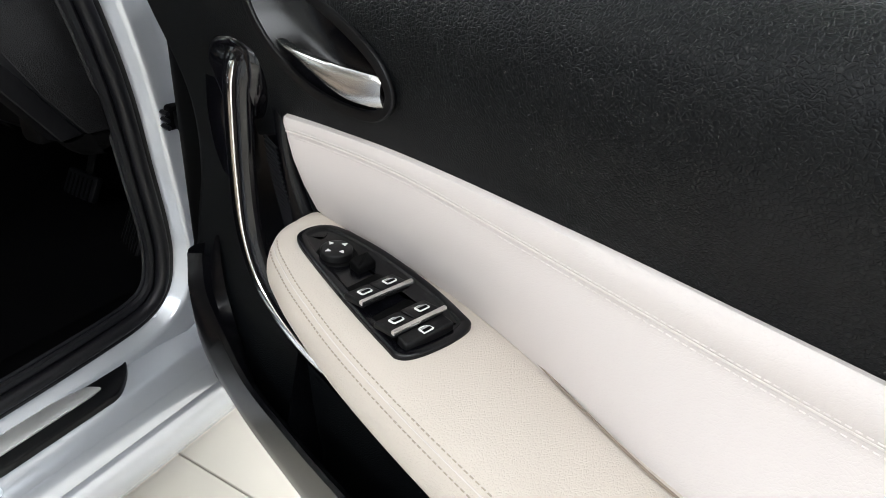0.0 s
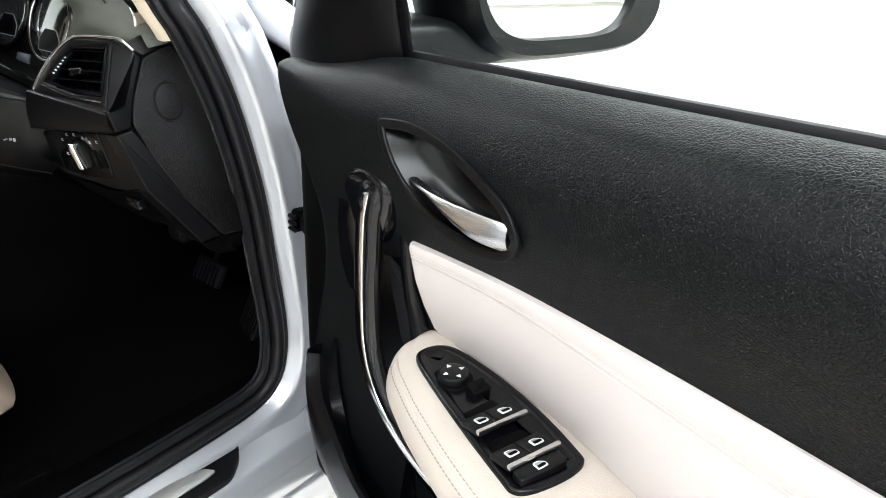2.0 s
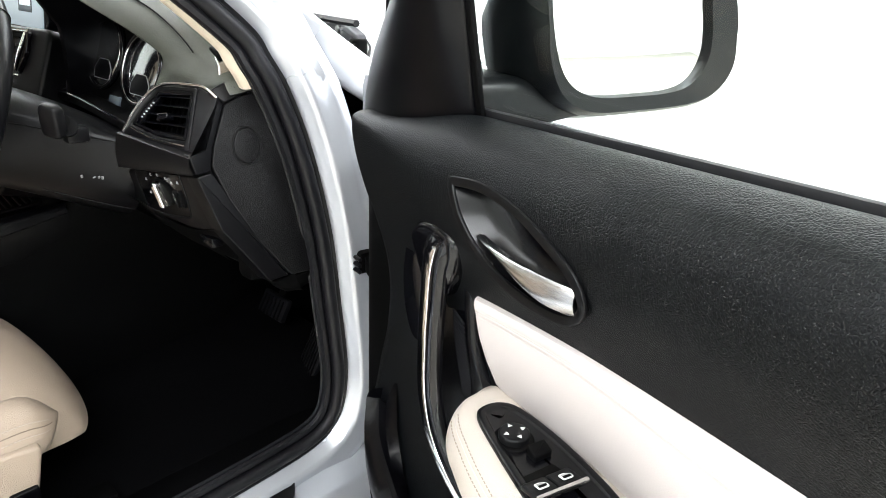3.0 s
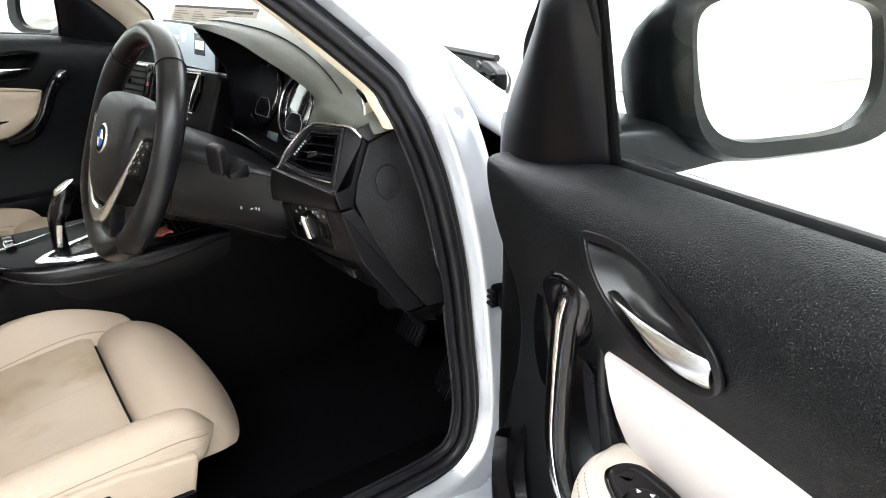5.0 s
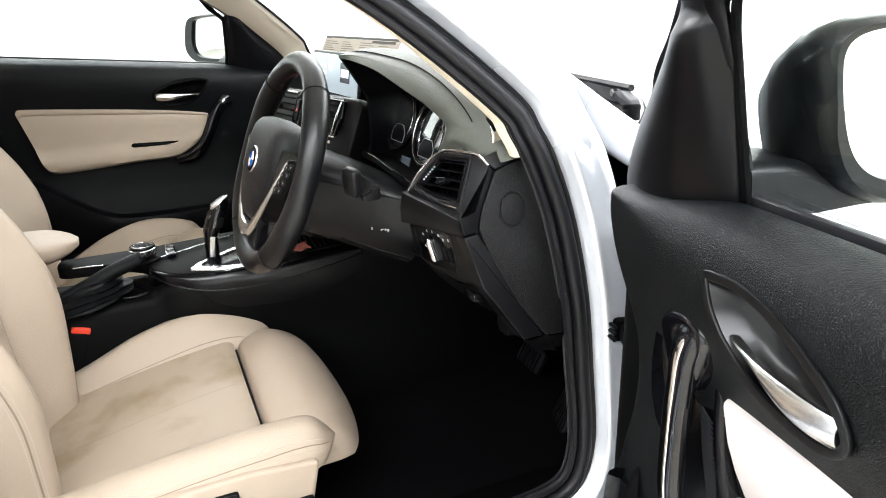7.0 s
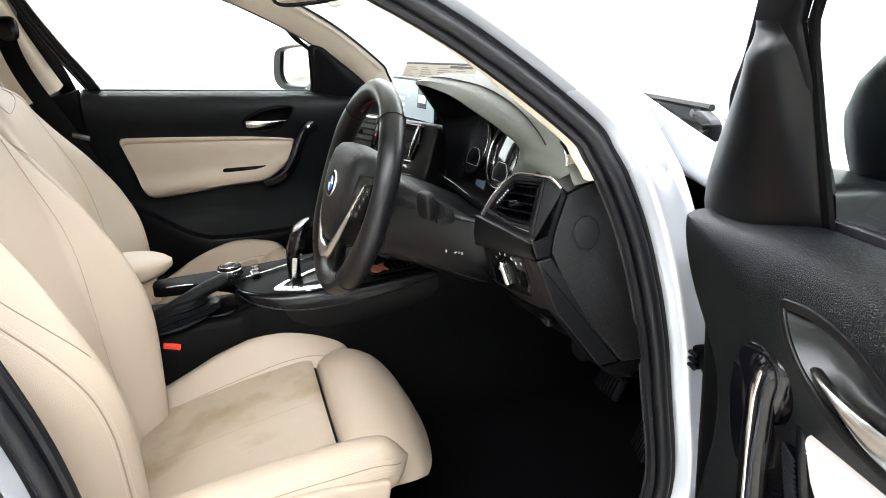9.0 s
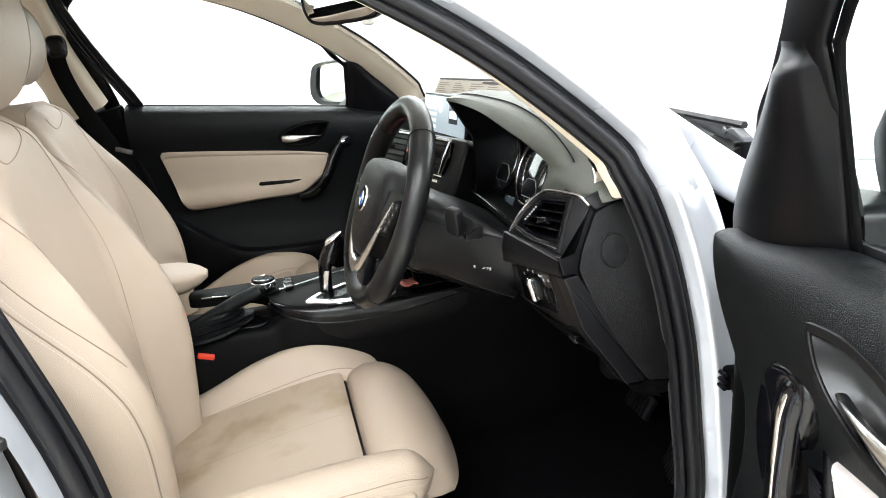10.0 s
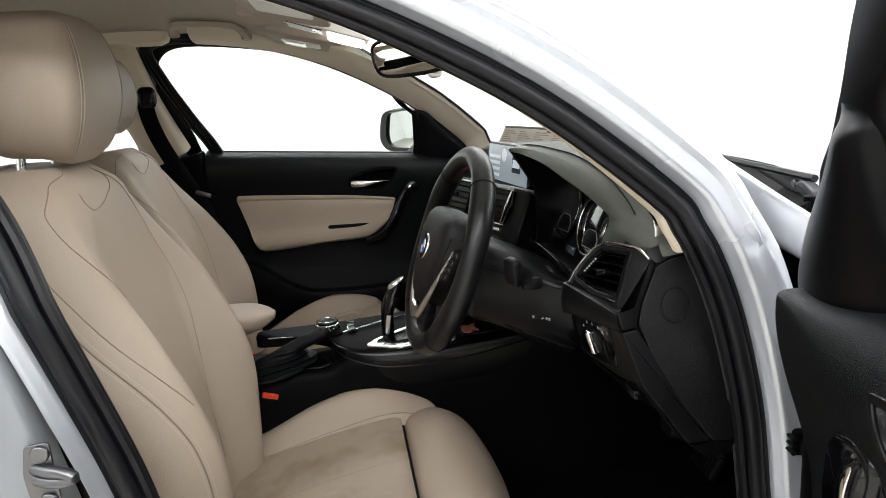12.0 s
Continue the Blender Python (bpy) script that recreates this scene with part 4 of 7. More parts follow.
    def push(z):
        return 0.016 * (1 - ease(1.13, 1.27, z)) if driver else 0.0
    rows = []
    back = 0.0 if driver else -0.025
    for z, thick in ((0.930, 1), (0.945, 1), (0.96, 1), (0.985, 1), (1.01, 1), (1.035, 1), (1.06, 1), (1.08, 1), (1.094, 1), (1.104, 1), (1.111, 1), (1.114, 1), (1.117, 1), (1.120, 1), (1.122, 1), (1.124, 1), (1.126, 1), (1.130, 1)):
        ul = curve_at([(0.93, 0.120), (0.946, 0.124), (0.975, 0.143), (1.014, 0.176), (1.06, 0.224), (1.094, 0.260), (1.108, 0.270), (1.125, 0.281), (1.147, 0.290)], z)
        ur = 0.348 + back - 0.008 * ease(1.108, 1.128, z)
        t = 0.2 * (z - 0.97)
        w = ur - ul
        prof = [(ul + 0.010, 0.045), (ul, 0.068), (ul + 0.006, 0.086), (ul + 0.28 * w, 0.100), (ul + 0.55 * w, 0.104), (ul + 0.8 * w, 0.098), (ur - 0.006, 0.086), (ur, 0.080), (ur - 0.006, 0.072)]
        sink = 0.8 * ease(1.100, 1.1265, z)
        rows.append([P(q.x, (0.045 + (q.y - 0.045) * thick + t) * (1 - sink) + sink * (min(q.y + t, lean(z) + push(z) - 0.0055)), z) for q in spline([(x, y, 0) for x, y in prof], 40)])
    part("mirror_triangle", mesh_of(rows)[0], PLASTIC_SATIN, d, "smooth black mirror triangle cover")
    rim_out = spline([(a, b, 0) for a, b in ((0.190, 0.985), (0.215, 1.025), (0.240, 1.065), (0.274, 1.102), (0.292, 1.125), (0.314, 1.153), (0.350, 1.212), (0.42, 1.285), (0.52, 1.338), (0.70, 1.368), (1.0, 1.375), (1.105, 1.345), (1.115, 1.25), (1.07, 1.12), (1.02, 0.98))], 70)
    rail = spline([(a, b, 0) for a, b in ((0.29, 1.0), (0.305, 1.05), (0.325, 1.09), (0.348, 1.112), (0.370, 1.130), (0.398, 1.165), (0.435, 1.203), (0.482, 1.234), (0.545, 1.260), (0.62, 1.275), (0.74, 1.302), (0.95, 1.322), (1.035, 1.29), (1.045, 1.22), (1.01, 1.10), (0.985, 0.98))], 70)
    if driver:
        for p in rim_out + rail:
            p.x -= 0.025 * (1 - ease(0.36, 0.60, p.x))
        for p in rim_out:
            p.x += 0.008 * ease(1.06, 1.10, p.y) * (1 - ease(0.40, 0.60, p.x))
        rim_edge = [p.copy() for p in rim_out]
        for p in rim_out:
            p.x += 0.010 * ease(1.08, 1.14, p.y) * (1 - ease(0.40, 0.60, p.x))
        for p in rail:
            p.x += 0.007 * ease(1.08, 1.12, p.y) * (1 - ease(0.40, 0.60, p.x))
            if p.x < 0.5:
                p.x = max(p.x, 0.350)
    if not driver:
        for p in rim_out + rail:
            p.x += (0.016 + 0.019 * ease(1.0, 1.25, p.y)) * ease(0.80, 0.98, p.x)
            p.y += 0.002 * ease(1.2, 1.3, p.y)
        rim_out = [q.lerp(p, 0.30 + 0.75 * ease(0.92, 1.02, p.x)) for p, q in zip(rim_out, rail)]
    rings = []
    for p, q in zip(rim_out, rail):
        line = [(0.0, -0.014), (0.0, -0.007), (0.03, -0.004), (0.85, -0.004), (0.97, -0.006), (1.0, -0.009), (0.99, -0.013)]
        rings.append([P(*(lambda r: (r.x, lean(r.y) + e + (push(r.y) if e > -0.0135 else 0), r.y))(p.lerp(q, f))) for f, e in line])
    frame = part("window_frame", loft(rings), PLASTIC_SATIN, d, "black window frame")
    part("window_channel", sweep([P(p.x - 0.002, lean(p.y) - 0.011, p.y) for p in rail if p.y > 1.165 or p.x > 0.6], circle(0.004, 8), out), RUBBER, frame)
    if driver:
        part("outer_frame", sweep([P(p.x - 0.002, lean(p.y) - 0.012, p.y + 0.002) for p in rim_edge], rounded([(-0.012, -0.014), (0.012, -0.014), (0.012, 0.006), (-0.012, 0.006)], 0.004), out), SILVER, frame, "silver painted outer frame")
    part("quarter_strip", sweep([P(0.3515 + back + w, 0.0775 + 0.2 * (z - 0.97), z) for z, w in ((0.970, 0), (1.02, 0), (1.07, 0), (1.110, 0), (1.130, 0.004), (1.150, 0.018), (1.168, 0.034))[:7 if driver else 4]], rounded([(-0.0045, -0.002), (0.0045, -0.002), (0.0045, 0.003), (-0.0045, 0.003)], 0.0012, 3), out), PLASTIC_DARK, frame, "black rubber glass channel")
    pts = [(0.305, 0.972), (0.995, 1.0), (1.07, 1.25), (1.04, 1.32), (0.85, 1.325), (0.72, 1.306), (0.534, 1.270), (0.42, 1.215), (0.345, 1.165), (0.305, 1.11)]
    pane = part("window_glass", slab(pts, -0.002, 0.002, lambda a, b, c: P(a, lean(b) - 0.017 + c, b), 0.0003, steps=1), GLASS, d, "clear side window")
    pane.visible_shadow = False
    # outside mirror
    def Mr(a, b, c):
        return P(0.345 + c, -a, b) if driver else P(0.30 + c + 0.42 * a, 0.005 - a + 0.42 * c, b)
    face = [(p.x, p.y) for p in spline([(a, b, 0) for a, b in ((-0.006, 1.100), (-0.010, 1.068), (0.010, 1.008), (0.048, 0.981), (0.115, 0.976), (0.195, 0.981), (0.226, 1.012), (0.218, 1.062), (0.195, 1.098), (0.12, 1.109), (0.04, 1.110))], 72, True)]
    mid = Vector((0.11, 1.045))
    rings = []
    for f, c, shift in ((0.95, -0.006, 0), (0.97, 0.004, 0), (1.03, 0.006, 0), (1.09, 0.0, 0), (1.13, -0.012, 0), (1.12, -0.03, -0.006), (1.01, -0.055, -0.018), (0.82, -0.08, -0.032), (0.54, -0.098, -0.042), (0.2, -0.106, -0.047)):
        rings.append([Mr(*(mid + (Vector(p) - mid) * f + Vector((shift + (0.30 * max(0.0, p[0] - mid.x) if f > 1.0 or c < 0 and shift < 0 else 0.0), 1.0 * shift - (0.010 if p[1] < mid.y and f > 1.0 else 0.0)))), c) for p in face])
    mirror = part("outside_mirror", loft(rings), MIRROR_SHELL, d, "black outside mirror housing")
    part("mirror_glass", slab([tuple(mid + (Vector(p) - mid) * 0.985) for p in face], -0.006, -0.001, Mr, 0.001), MIRROR, mirror, "clear mirror glass")
    part("turn_signal", sweep(spline([Mr(0.262, 1.03, -0.015), Mr(0.270, 1.035, -0.030), Mr(0.258, 1.037, -0.052)], 10), circle(0.005, 8), (0, 0, 1)), LENS, mirror, "pale indicator lens")
    rings = []
    for f in np.linspace(0, 1, 14):
        a = -0.062 + 0.150 * f
        u0, u1 = 0.215 + 0.075 * ease(0, 0.8, f), 0.338 + 0.006 * f
        z0, z1 = 0.944 + 0.018 * f, 1.000 - 0.022 * ease(0.2, 1.0, f)
        rings.append([P(p.x, -a, p.y) for p in rounded([(u0, z0 + 0.010), (u0 + 0.01, z1), (u1 - 0.01, z1), (u1, z0)], 0.014, 5)])
    part("mirror_foot", loft(rings), MIRROR_SHELL, mirror, "black mirror foot")
    return d


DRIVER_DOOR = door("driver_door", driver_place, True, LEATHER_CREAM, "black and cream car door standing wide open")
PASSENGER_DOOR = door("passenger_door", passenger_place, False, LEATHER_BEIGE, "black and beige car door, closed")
bm = sweep(spline([(0.775, 0.49, 0.676), (0.80, 0.462, 0.676), driver_place(0.06, 0.02, 0.676)], 10), rounded([(-0.004, -0.011), (0.004, -0.011), (0.004, 0.011), (-0.004, 0.011)], 0.002, 3), (0, 0, 1))
CHECK = thing("door_check", (0.80, 0.462, 0.676), label="black steel door check strap between pillar and open door", category="door check")
part("strap", bm, PLASTIC_DARK, CHECK)
part("roller_box", box((0.782, 0.466, 0.676), (0.03, 0.024, 0.034), 0.004), PLASTIC_DARK, CHECK)
for dz in (-0.010, 0.0, 0.010):
    part("rib", tube([(0.772, 0.452, 0.676 + dz), (0.80, 0.448, 0.676 + dz)], 0.0035, 6), RUBBER, CHECK)

# ---- dashboard ----
def dash_front(x):
    """How far back the dashboard's face stands, across the car."""
    return 0.245 + 0.05 * ease(0.60, 0.74, abs(x)) - 0.012 * ease(0.5, 0.0, abs(x))


def dashboard():
    d = thing("dashboard", (0, 0.35, 0.62), label="black soft plastic dashboard with chrome-edged air vents", category="dashboard")
    # main body
    rings = []
    for x in np.linspace(-0.715, 0.705, 61):
        y = dash_front(x)
        e = ease(0.60, 0.72, abs(x))
        hood = ease(0.10, 0.24, x) * (1 - ease(0.50, 0.66, x))
        back = 0.425 + 0.235 * (1 - abs(x / 0.72) ** 3.5)
        crown = 1.030 - 0.078 * abs(x / 0.66) ** 2.2 - 0.045 * hood
        deep = 0.075 * hood
        prof = [(back, 0.960), (max(0.36, back - 0.12), crown - 0.012), (y + 0.10, crown), (y + 0.055 + deep, crown - 0.008), (y + 0.035 + deep, crown - 0.026),
                (y + 0.03 + deep, 0.935), (y + 0.015 + deep, 0.88), (y + 0.012 + deep, 0.845), (y + 0.008 + deep, 0.80), (y + 0.012 + deep * 0.8, 0.765), (y + 0.05 + deep * 0.3, 0.715), (y + 0.10, 0.66), (y + 0.15, 0.628), (back, 0.62)]
        rings.append([Vector((x, q.x, q.y)) for q in spline([(a, b, 0) for a, b in prof], 64)])
    part("dash_body", loft(rings), PLASTIC_SATIN, d, "black dashboard body")
    # end of the dashboard seen with the door open
    cn, cy = Vector((1, 0, 0.15)).normalized(), Vector((-0.15, 0, 1)).normalized()

    def C(a, b, c):
        return Vector((0.72, 0.33 + a, 0.84)) + cy * b + cn * c
    cap = rounded([(-0.030, 0.0754), (0.0025, 0.087), (0.0103, 0.0876), (0.0284, 0.0605), (0.0464, 0.025), (0.0602, -0.0131), (0.0682, -0.0618), (0.0716, -0.1123), (0.0716, -0.176), (0.0355, -0.1734), (-0.0074, -0.1135), (-0.0442, -0.044), (-0.0603, 0.0003), (-0.0532, 0.0266)], 0.005, 4)
    end = part("side_cap", slab(cap, -0.03, 0.0, C, 0.0018), PLASTIC_GRAIN, d, "black grained end cap of the dashboard")
    part("airbag_plug", slab([(-0.0073 + a, 0.0200 + b) for a, b in circle(0.0192, 40, 0.0232)], -0.006, 0.0022, C, 0.0016), PLASTIC_GRAIN, end, "round black cover plug")
    part("plug_groove", tube([C(-0.0073 + a, 0.0200 + b, 0.0002) for a, b in circle(0.0205, 48, 0.0246)], 0.0012, 6, cn, True), SEAM_BLACK, end)
    part("side_strip", slab(rounded([(-0.0835, -0.0095), (-0.0622, -0.0072), (0.0318, -0.1725), (-0.0009, -0.1731), (-0.0603, -0.0855)], 0.003, 4), -0.03, -0.0006, C, 0.0022), PLASTIC_BLACK, d, "black side of the lower panel")
    part("vent_cheek", slab(rounded([(-0.0394, 0.0842), (-0.0318, 0.0765), (-0.0548, 0.0268), (-0.0620, 0.0003), (-0.0620, -0.0045), (-0.0836, -0.0070), (-0.0896, 0.020), (-0.0678, 0.0224)], 0.003, 4), -0.03, -0.0004, C, 0.0022), PLASTIC_BLACK, d, "black side of the vent surround")
    part("end_filler", box((0.682, 0.385, 0.77), (0.04, 0.12, 0.24), 0.01), PLASTIC_DARK, d)
    part("corner_block", facet(((0.699, 0.285, 0.934), (0.7085, 0.300, 0.9165), (0.7070, 0.336, 0.9295), (0.684, 0.350, 0.953)), 0.03, 0.002), PLASTIC_BLACK, d, "black corner of the dash top")
    # instrument hood: an eyebrow over the dials that runs down to the outer vent
    rows, inner = [], []
    lip = spline([(0.314, 0.204, 1.046), (0.334, 0.210, 1.0445), (0.355, 0.217, 1.042), (0.410, 0.236, 1.030), (0.470, 0.255, 1.008), (0.519, 0.271, 0.989), (0.556, 0.283, 0.971), (0.573, 0.288, 0.959), (0.568, 0.288, 0.942), (0.553, 0.286, 0.922), (0.540, 0.286, 0.905)], 90)
    edge = spline([(0.315, 0.207, 1.0525), (0.338, 0.220, 1.0535), (0.370, 0.240, 1.050), (0.430, 0.270, 1.039), (0.495, 0.288, 1.020), (0.552, 0.296, 0.998), (0.600, 0.300, 0.975), (0.622, 0.297, 0.962), (0.622, 0.286, 0.946), (0.612, 0.284, 0.935), (0.600, 0.284, 0.922)], 90)
    crest = spline([(0.305, 0.285, 1.058), (0.335, 0.305, 1.057), (0.375, 0.325, 1.051), (0.450, 0.345, 1.040), (0.525, 0.352, 1.020), (0.595, 0.348, 0.997), (0.650, 0.335, 0.966), (0.685, 0.318, 0.948), (0.686, 0.304, 0.939), (0.668, 0.294, 0.932), (0.640, 0.292, 0.924)], 90)
    far = spline([(0.262, 0.60, 0.985), (0.34, 0.60, 0.985), (0.42, 0.58, 0.984), (0.50, 0.54, 0.982), (0.58, 0.49, 0.975), (0.69, 0.44, 0.966), (0.716, 0.385, 0.950), (0.718, 0.348, 0.9345), (0.710, 0.315, 0.927), (0.688, 0.305, 0.920), (0.66, 0.305, 0.915)], 90)
    for i, (p, e, c, q) in enumerate(zip(lip, edge, crest, far)):
        deep = Vector((min(max(p.x, 0.345), 0.555), 0.330, min(p.z - 0.006, 1.012)))
        line = [deep, deep.lerp(p, 0.55), p + Vector((0, 0.006, -0.001)), p, p.lerp(e, 0.12) + Vector((0, -0.002, 0)), p.lerp(e, 0.6) + Vector((0, -0.003, 0.001)), e, e.lerp(c, 0.5) + Vector((0, 0, 0.004 * (1 - i / 89))), c, c.lerp(q, 0.5) + Vector((0, 0, 0.008 * (1 - i / 89))), q]
        inner.append([Vector(v) for v in spline(line[:4], 12)])
        rows.append([Vector(v) for v in spline(line[3:], 36)])
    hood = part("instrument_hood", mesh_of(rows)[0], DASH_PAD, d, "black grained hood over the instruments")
    part("hood_lining", mesh_of(inner)[0], PLASTIC_DARK, hood, "matt black underside of the hood")
    seam = [rows[i][17] + Vector((0, 0, 0.0008)) for i in range(4, 58)]
    part("hood_stitching", stitches(seam, 0.005, 0.0010, (0, 0, 1)), GREY_THREAD, hood)
    part("hood_seam", tube([p + Vector((0, 0.0035, 0.0002)) for p in seam], 0.0014, 6), SEAM_BLACK, hood)
    outer = [(0.314, 0.204, 1.046), (0.326, 0.218, 1.020), (0.338, 0.232, 0.9925), (0.346, 0.238, 0.977), (0.346, 0.240, 0.942), (0.340, 0.241, 0.90), (0.336, 0.241, 0.870)]
    rows = []
    for f, q in zip(np.linspace(0, 1, 25), spline(outer, 25)):
        left, back = Vector((q.x - 0.045 * ease(0, 0.3, f), q.y + 0.030 - 0.018 * f, q.z - 0.001)), Vector((0.345, 0.335, min(q.z, 1.012)))
        rows.append([Vector((q.x - 0.05 * ease(0, 0.2, f), q.y + 0.12, q.z - 0.002)), left, q + Vector((-0.004, 0.0005, 0)), q + Vector((0.002, 0.003, 0)), q.lerp(back, 0.5), back])
    part("hood_cheek", mesh_of(rows)[0], PLASTIC_SATIN, hood)
    # instruments
    def G(a, b, c):
        return Vector((0.450 + 0.99 * a + 0.055 * c, 0.299 + 0.06 * a + 0.30 * b - c * 0.95, 0.935 + b * 0.954 + c * -0.3))
    cluster = part("instrument_panel", slab(rounded([(-0.165, -0.075), (0.130, -0.075), (0.130, 0.075), (-0.165, 0.085)], 0.02), -0.02, 0.0, G, 0.002), PLASTIC_DARK, d, "dark instrument panel")
    for ca, cb, r in ((-0.079, 0.009, 0.0515), (0.038, -0.001, 0.0505)):
        dial = part("dial", slab([(ca + a, cb + b) for a, b in circle(r, 48)], -0.004, 0.0035, G, 0.001), DIAL, cluster, "round dial under glossy glass")
        part("dial_bezel", sweep([G(ca + a, cb + b, 0.005) for a, b in circle(r + 0.003, 60)], circle(0.0042, 10), (0, -1, 0.3), True), GLOSS_BLACK, dial, "glossy black bezel")
        part("dial_ring", sweep([G(ca + a, cb + b, 0.0085) for a, b in circle(r - 0.0005, 60)], circle(0.0010, 8), (0, -1, 0.3), True), CHROME, dial, "thin chrome ring")
        sub = [(ca + a, cb - r * 0.40 + b) for a, b in rounded([(-0.024, -0.020), (0.024, -0.020), (0.026, -0.004), (0.014, 0.010), (-0.014, 0.010), (-0.026, -0.004)], 0.003)]
        part("sub_display", slab(sub, 0.003, 0.0045, G, 0.0003, steps=1), DIAL_DARK, dial)
        part("sub_ring", tube([G(a, b, 0.0042) for a, b in sub], 0.0005, 5, (0, -1, 0.3), True), MARK_DIM, dial)
    part("warning_light", slab([(-0.098 + a, -0.066 + b) for a, b in circle(0.003, 10)], 0, 0.002, G, 0.0005), RED_PLASTIC, cluster, "small red warning light")
    part("trip_display", slab(rounded([(-0.048, -0.070), (-0.012, -0.070), (-0.012, -0.054), (-0.048, -0.054)], 0.002), 0, 0.002, G, 0.0004), SCREEN_DARK, cluster)
    lowlip = spline([(0.27, 0.248, 0.872), (0.36, 0.250, 0.872), (0.43, 0.251, 0.868), (0.49, 0.252, 0.863), (0.56, 0.255, 0.858)], 24)
    part("cluster_sill", sweep(lowlip, rounded([(-0.060, -0.010), (0.008, -0.010), (0.006, 0.004), (-0.060, 0.002)], 0.004), (0, 0, 1)), PLASTIC_DARK, cluster)
    part("sill_trim", tube([p + Vector((0, -0.011, 0.007)) for p in lowlip[2:-4]], 0.0016, 6), GLOSS_BLACK, cluster)

    # outer air vent
    ax = Vector((1, 0.253, 0.0)).normalized()
    ay = Vector((0, 0.45, 1)).normalized()
    az = ax.cross(ay).normalized()

    def V1(a, b, c):
        return Vector((0.64, 0.2405, 0.866)) + ax * a + ay * b + az * c
    rim = rounded([(-0.0733, -0.0038), (-0.0542, 0.0426), (-0.0318, 0.0684), (0.0393, 0.0742), (0.0489, 0.0295), (0.0584, -0.0127), (-0.002, -0.0094)], 0.008, 6)
    hole = rounded([(-0.0600, 0.0100), (-0.0460, 0.0390), (-0.0280, 0.0620), (0.0345, 0.0690), (0.0405, 0.0355), (0.0470, 0.0035), (-0.004, 0.001)], 0.005, 6)
    rows = [[V1(p.x, p.y, -0.05) for p in rim]]
    rows += [[V1(p.x, p.y, c) for p in offset2d(rim, q)] for q, c in ((0.0, -0.003), (0.0008, -0.001), (0.003, 0.0))]
    rows += [[V1(p.x, p.y, c) for p in offset2d(hole, q)] for q, c in ((-0.001, 0.0), (0.0003, -0.0012), (0.003, -0.040))]
    v = part("air_vent", mesh_of(rows, closed_v=True)[0], PLASTIC_BLACK, d, "black air vent with chrome edges")
    part("vent_back", slab(hole, -0.05, -0.036, V1, 0.001), PLASTIC_DARK, v)
    part("vent_frame", sweep([V1(p.x, p.y, -0.004) for p in offset2d(hole, 0.0035)], rounded([(-0.003, -0.010), (0.003, -0.010), (0.002, 0.003), (-0.002, 0.003)], 0.001, 3), az, True), GLOSS_BLACK, v, "glossy inner frame")
    for k in range(5):
        b0 = 0.060 - 0.0125 * k
        a0, a1 = -0.026 - 0.0062 * k, 0.0352 + 0.0022 * k
        part("slat", sweep([V1(a0, b0 - 0.003, -0.010), V1((a0 + a1) / 2, b0, -0.010), V1(a1, b0 + 0.002, -0.010)], rounded([(-0.009, -0.0010), (0.009, -0.0008), (0.009, 0.0008), (-0.009, 0.0010)], 0.0005, 3), ay + az * 0.35), PLASTIC_SMOOTH, v)
    for k in range(6):
        a0 = -0.018 + 0.0095 * k
        part("fin", sweep([V1(a0 - 0.004, 0.005, -0.024), V1(a0, 0.066, -0.024)], rounded([(-0.0007, -0.007), (0.0007, -0.007), (0.0007, 0.007), (-0.0007, 0.007)], 0.0003, 3), az), PLASTIC_DARK, v)
    part("vent_tab", slab(rounded([(-0.010, 0.030), (0.008, 0.0335), (0.009, 0.0275), (-0.009, 0.0215)], 0.002, 3), -0.006, 0.006, V1, 0.002), PLASTIC_SMOOTH, v, "black vent tab")
    part("tab_edge", sweep([V1(-0.0095, 0.0305, 0.0062), V1(0.008, 0.034, 0.0062)], circle(0.0009, 6), az), CHROME, v)
    wheel_way = [(-0.0545, 0.0130), (-0.0490, 0.0270), (-0.0410, 0.0420), (-0.0310, 0.0560)]
    part("vent_wheel", sweep(spline([V1(a + 0.0045, b - 0.001, -0.006) for a, b in wheel_way], 20), rounded([(-0.0045, -0.005), (0.0045, -0.005), (0.0035, 0.003), (-0.0035, 0.003)], 0.002, 3), az), PLASTIC_SMOOTH, v, "ribbed vent wheel")
    for k in range(6):
        part("wheel_rib", box(V1(-0.0455 + 0.0026 * k, 0.0235 + 0.0043 * k, -0.0022), (0.0030, 0.0020, 0.0016), 0.0005), MARK, v)
    edge = [V1(a, b, 0.0012) for a, b in ((-0.0689, -0.0011), (-0.0622, 0.0222), (-0.0505, 0.046), (-0.0328, 0.0656), (-0.0106, 0.0734), (0.032, 0.0764), (0.0530, 0.0757))] + [Vector((0.7085, 0.2895, 0.9245))]
    part("chrome_edge", sweep(spline(edge, 60), rounded([(-0.0019, -0.003), (0.0019, -0.003), (0.0015, 0.0012), (-0.0015, 0.0012)], 0.0007, 3), az), CHROME, v, "chrome edge strip")
    part("lower_edge", sweep(spline([V1(a, b, 0.0010) for a, b in ((-0.0555, 0.0060), (-0.0147, -0.0015), (0.0159, -0.0028), (0.0494, -0.0025))], 24), rounded([(-0.0014, -0.003), (0.0014, -0.003), (0.001, 0.001), (-0.001, 0.001)], 0.0006, 3), az), CHROME, v, "chrome edge strip")
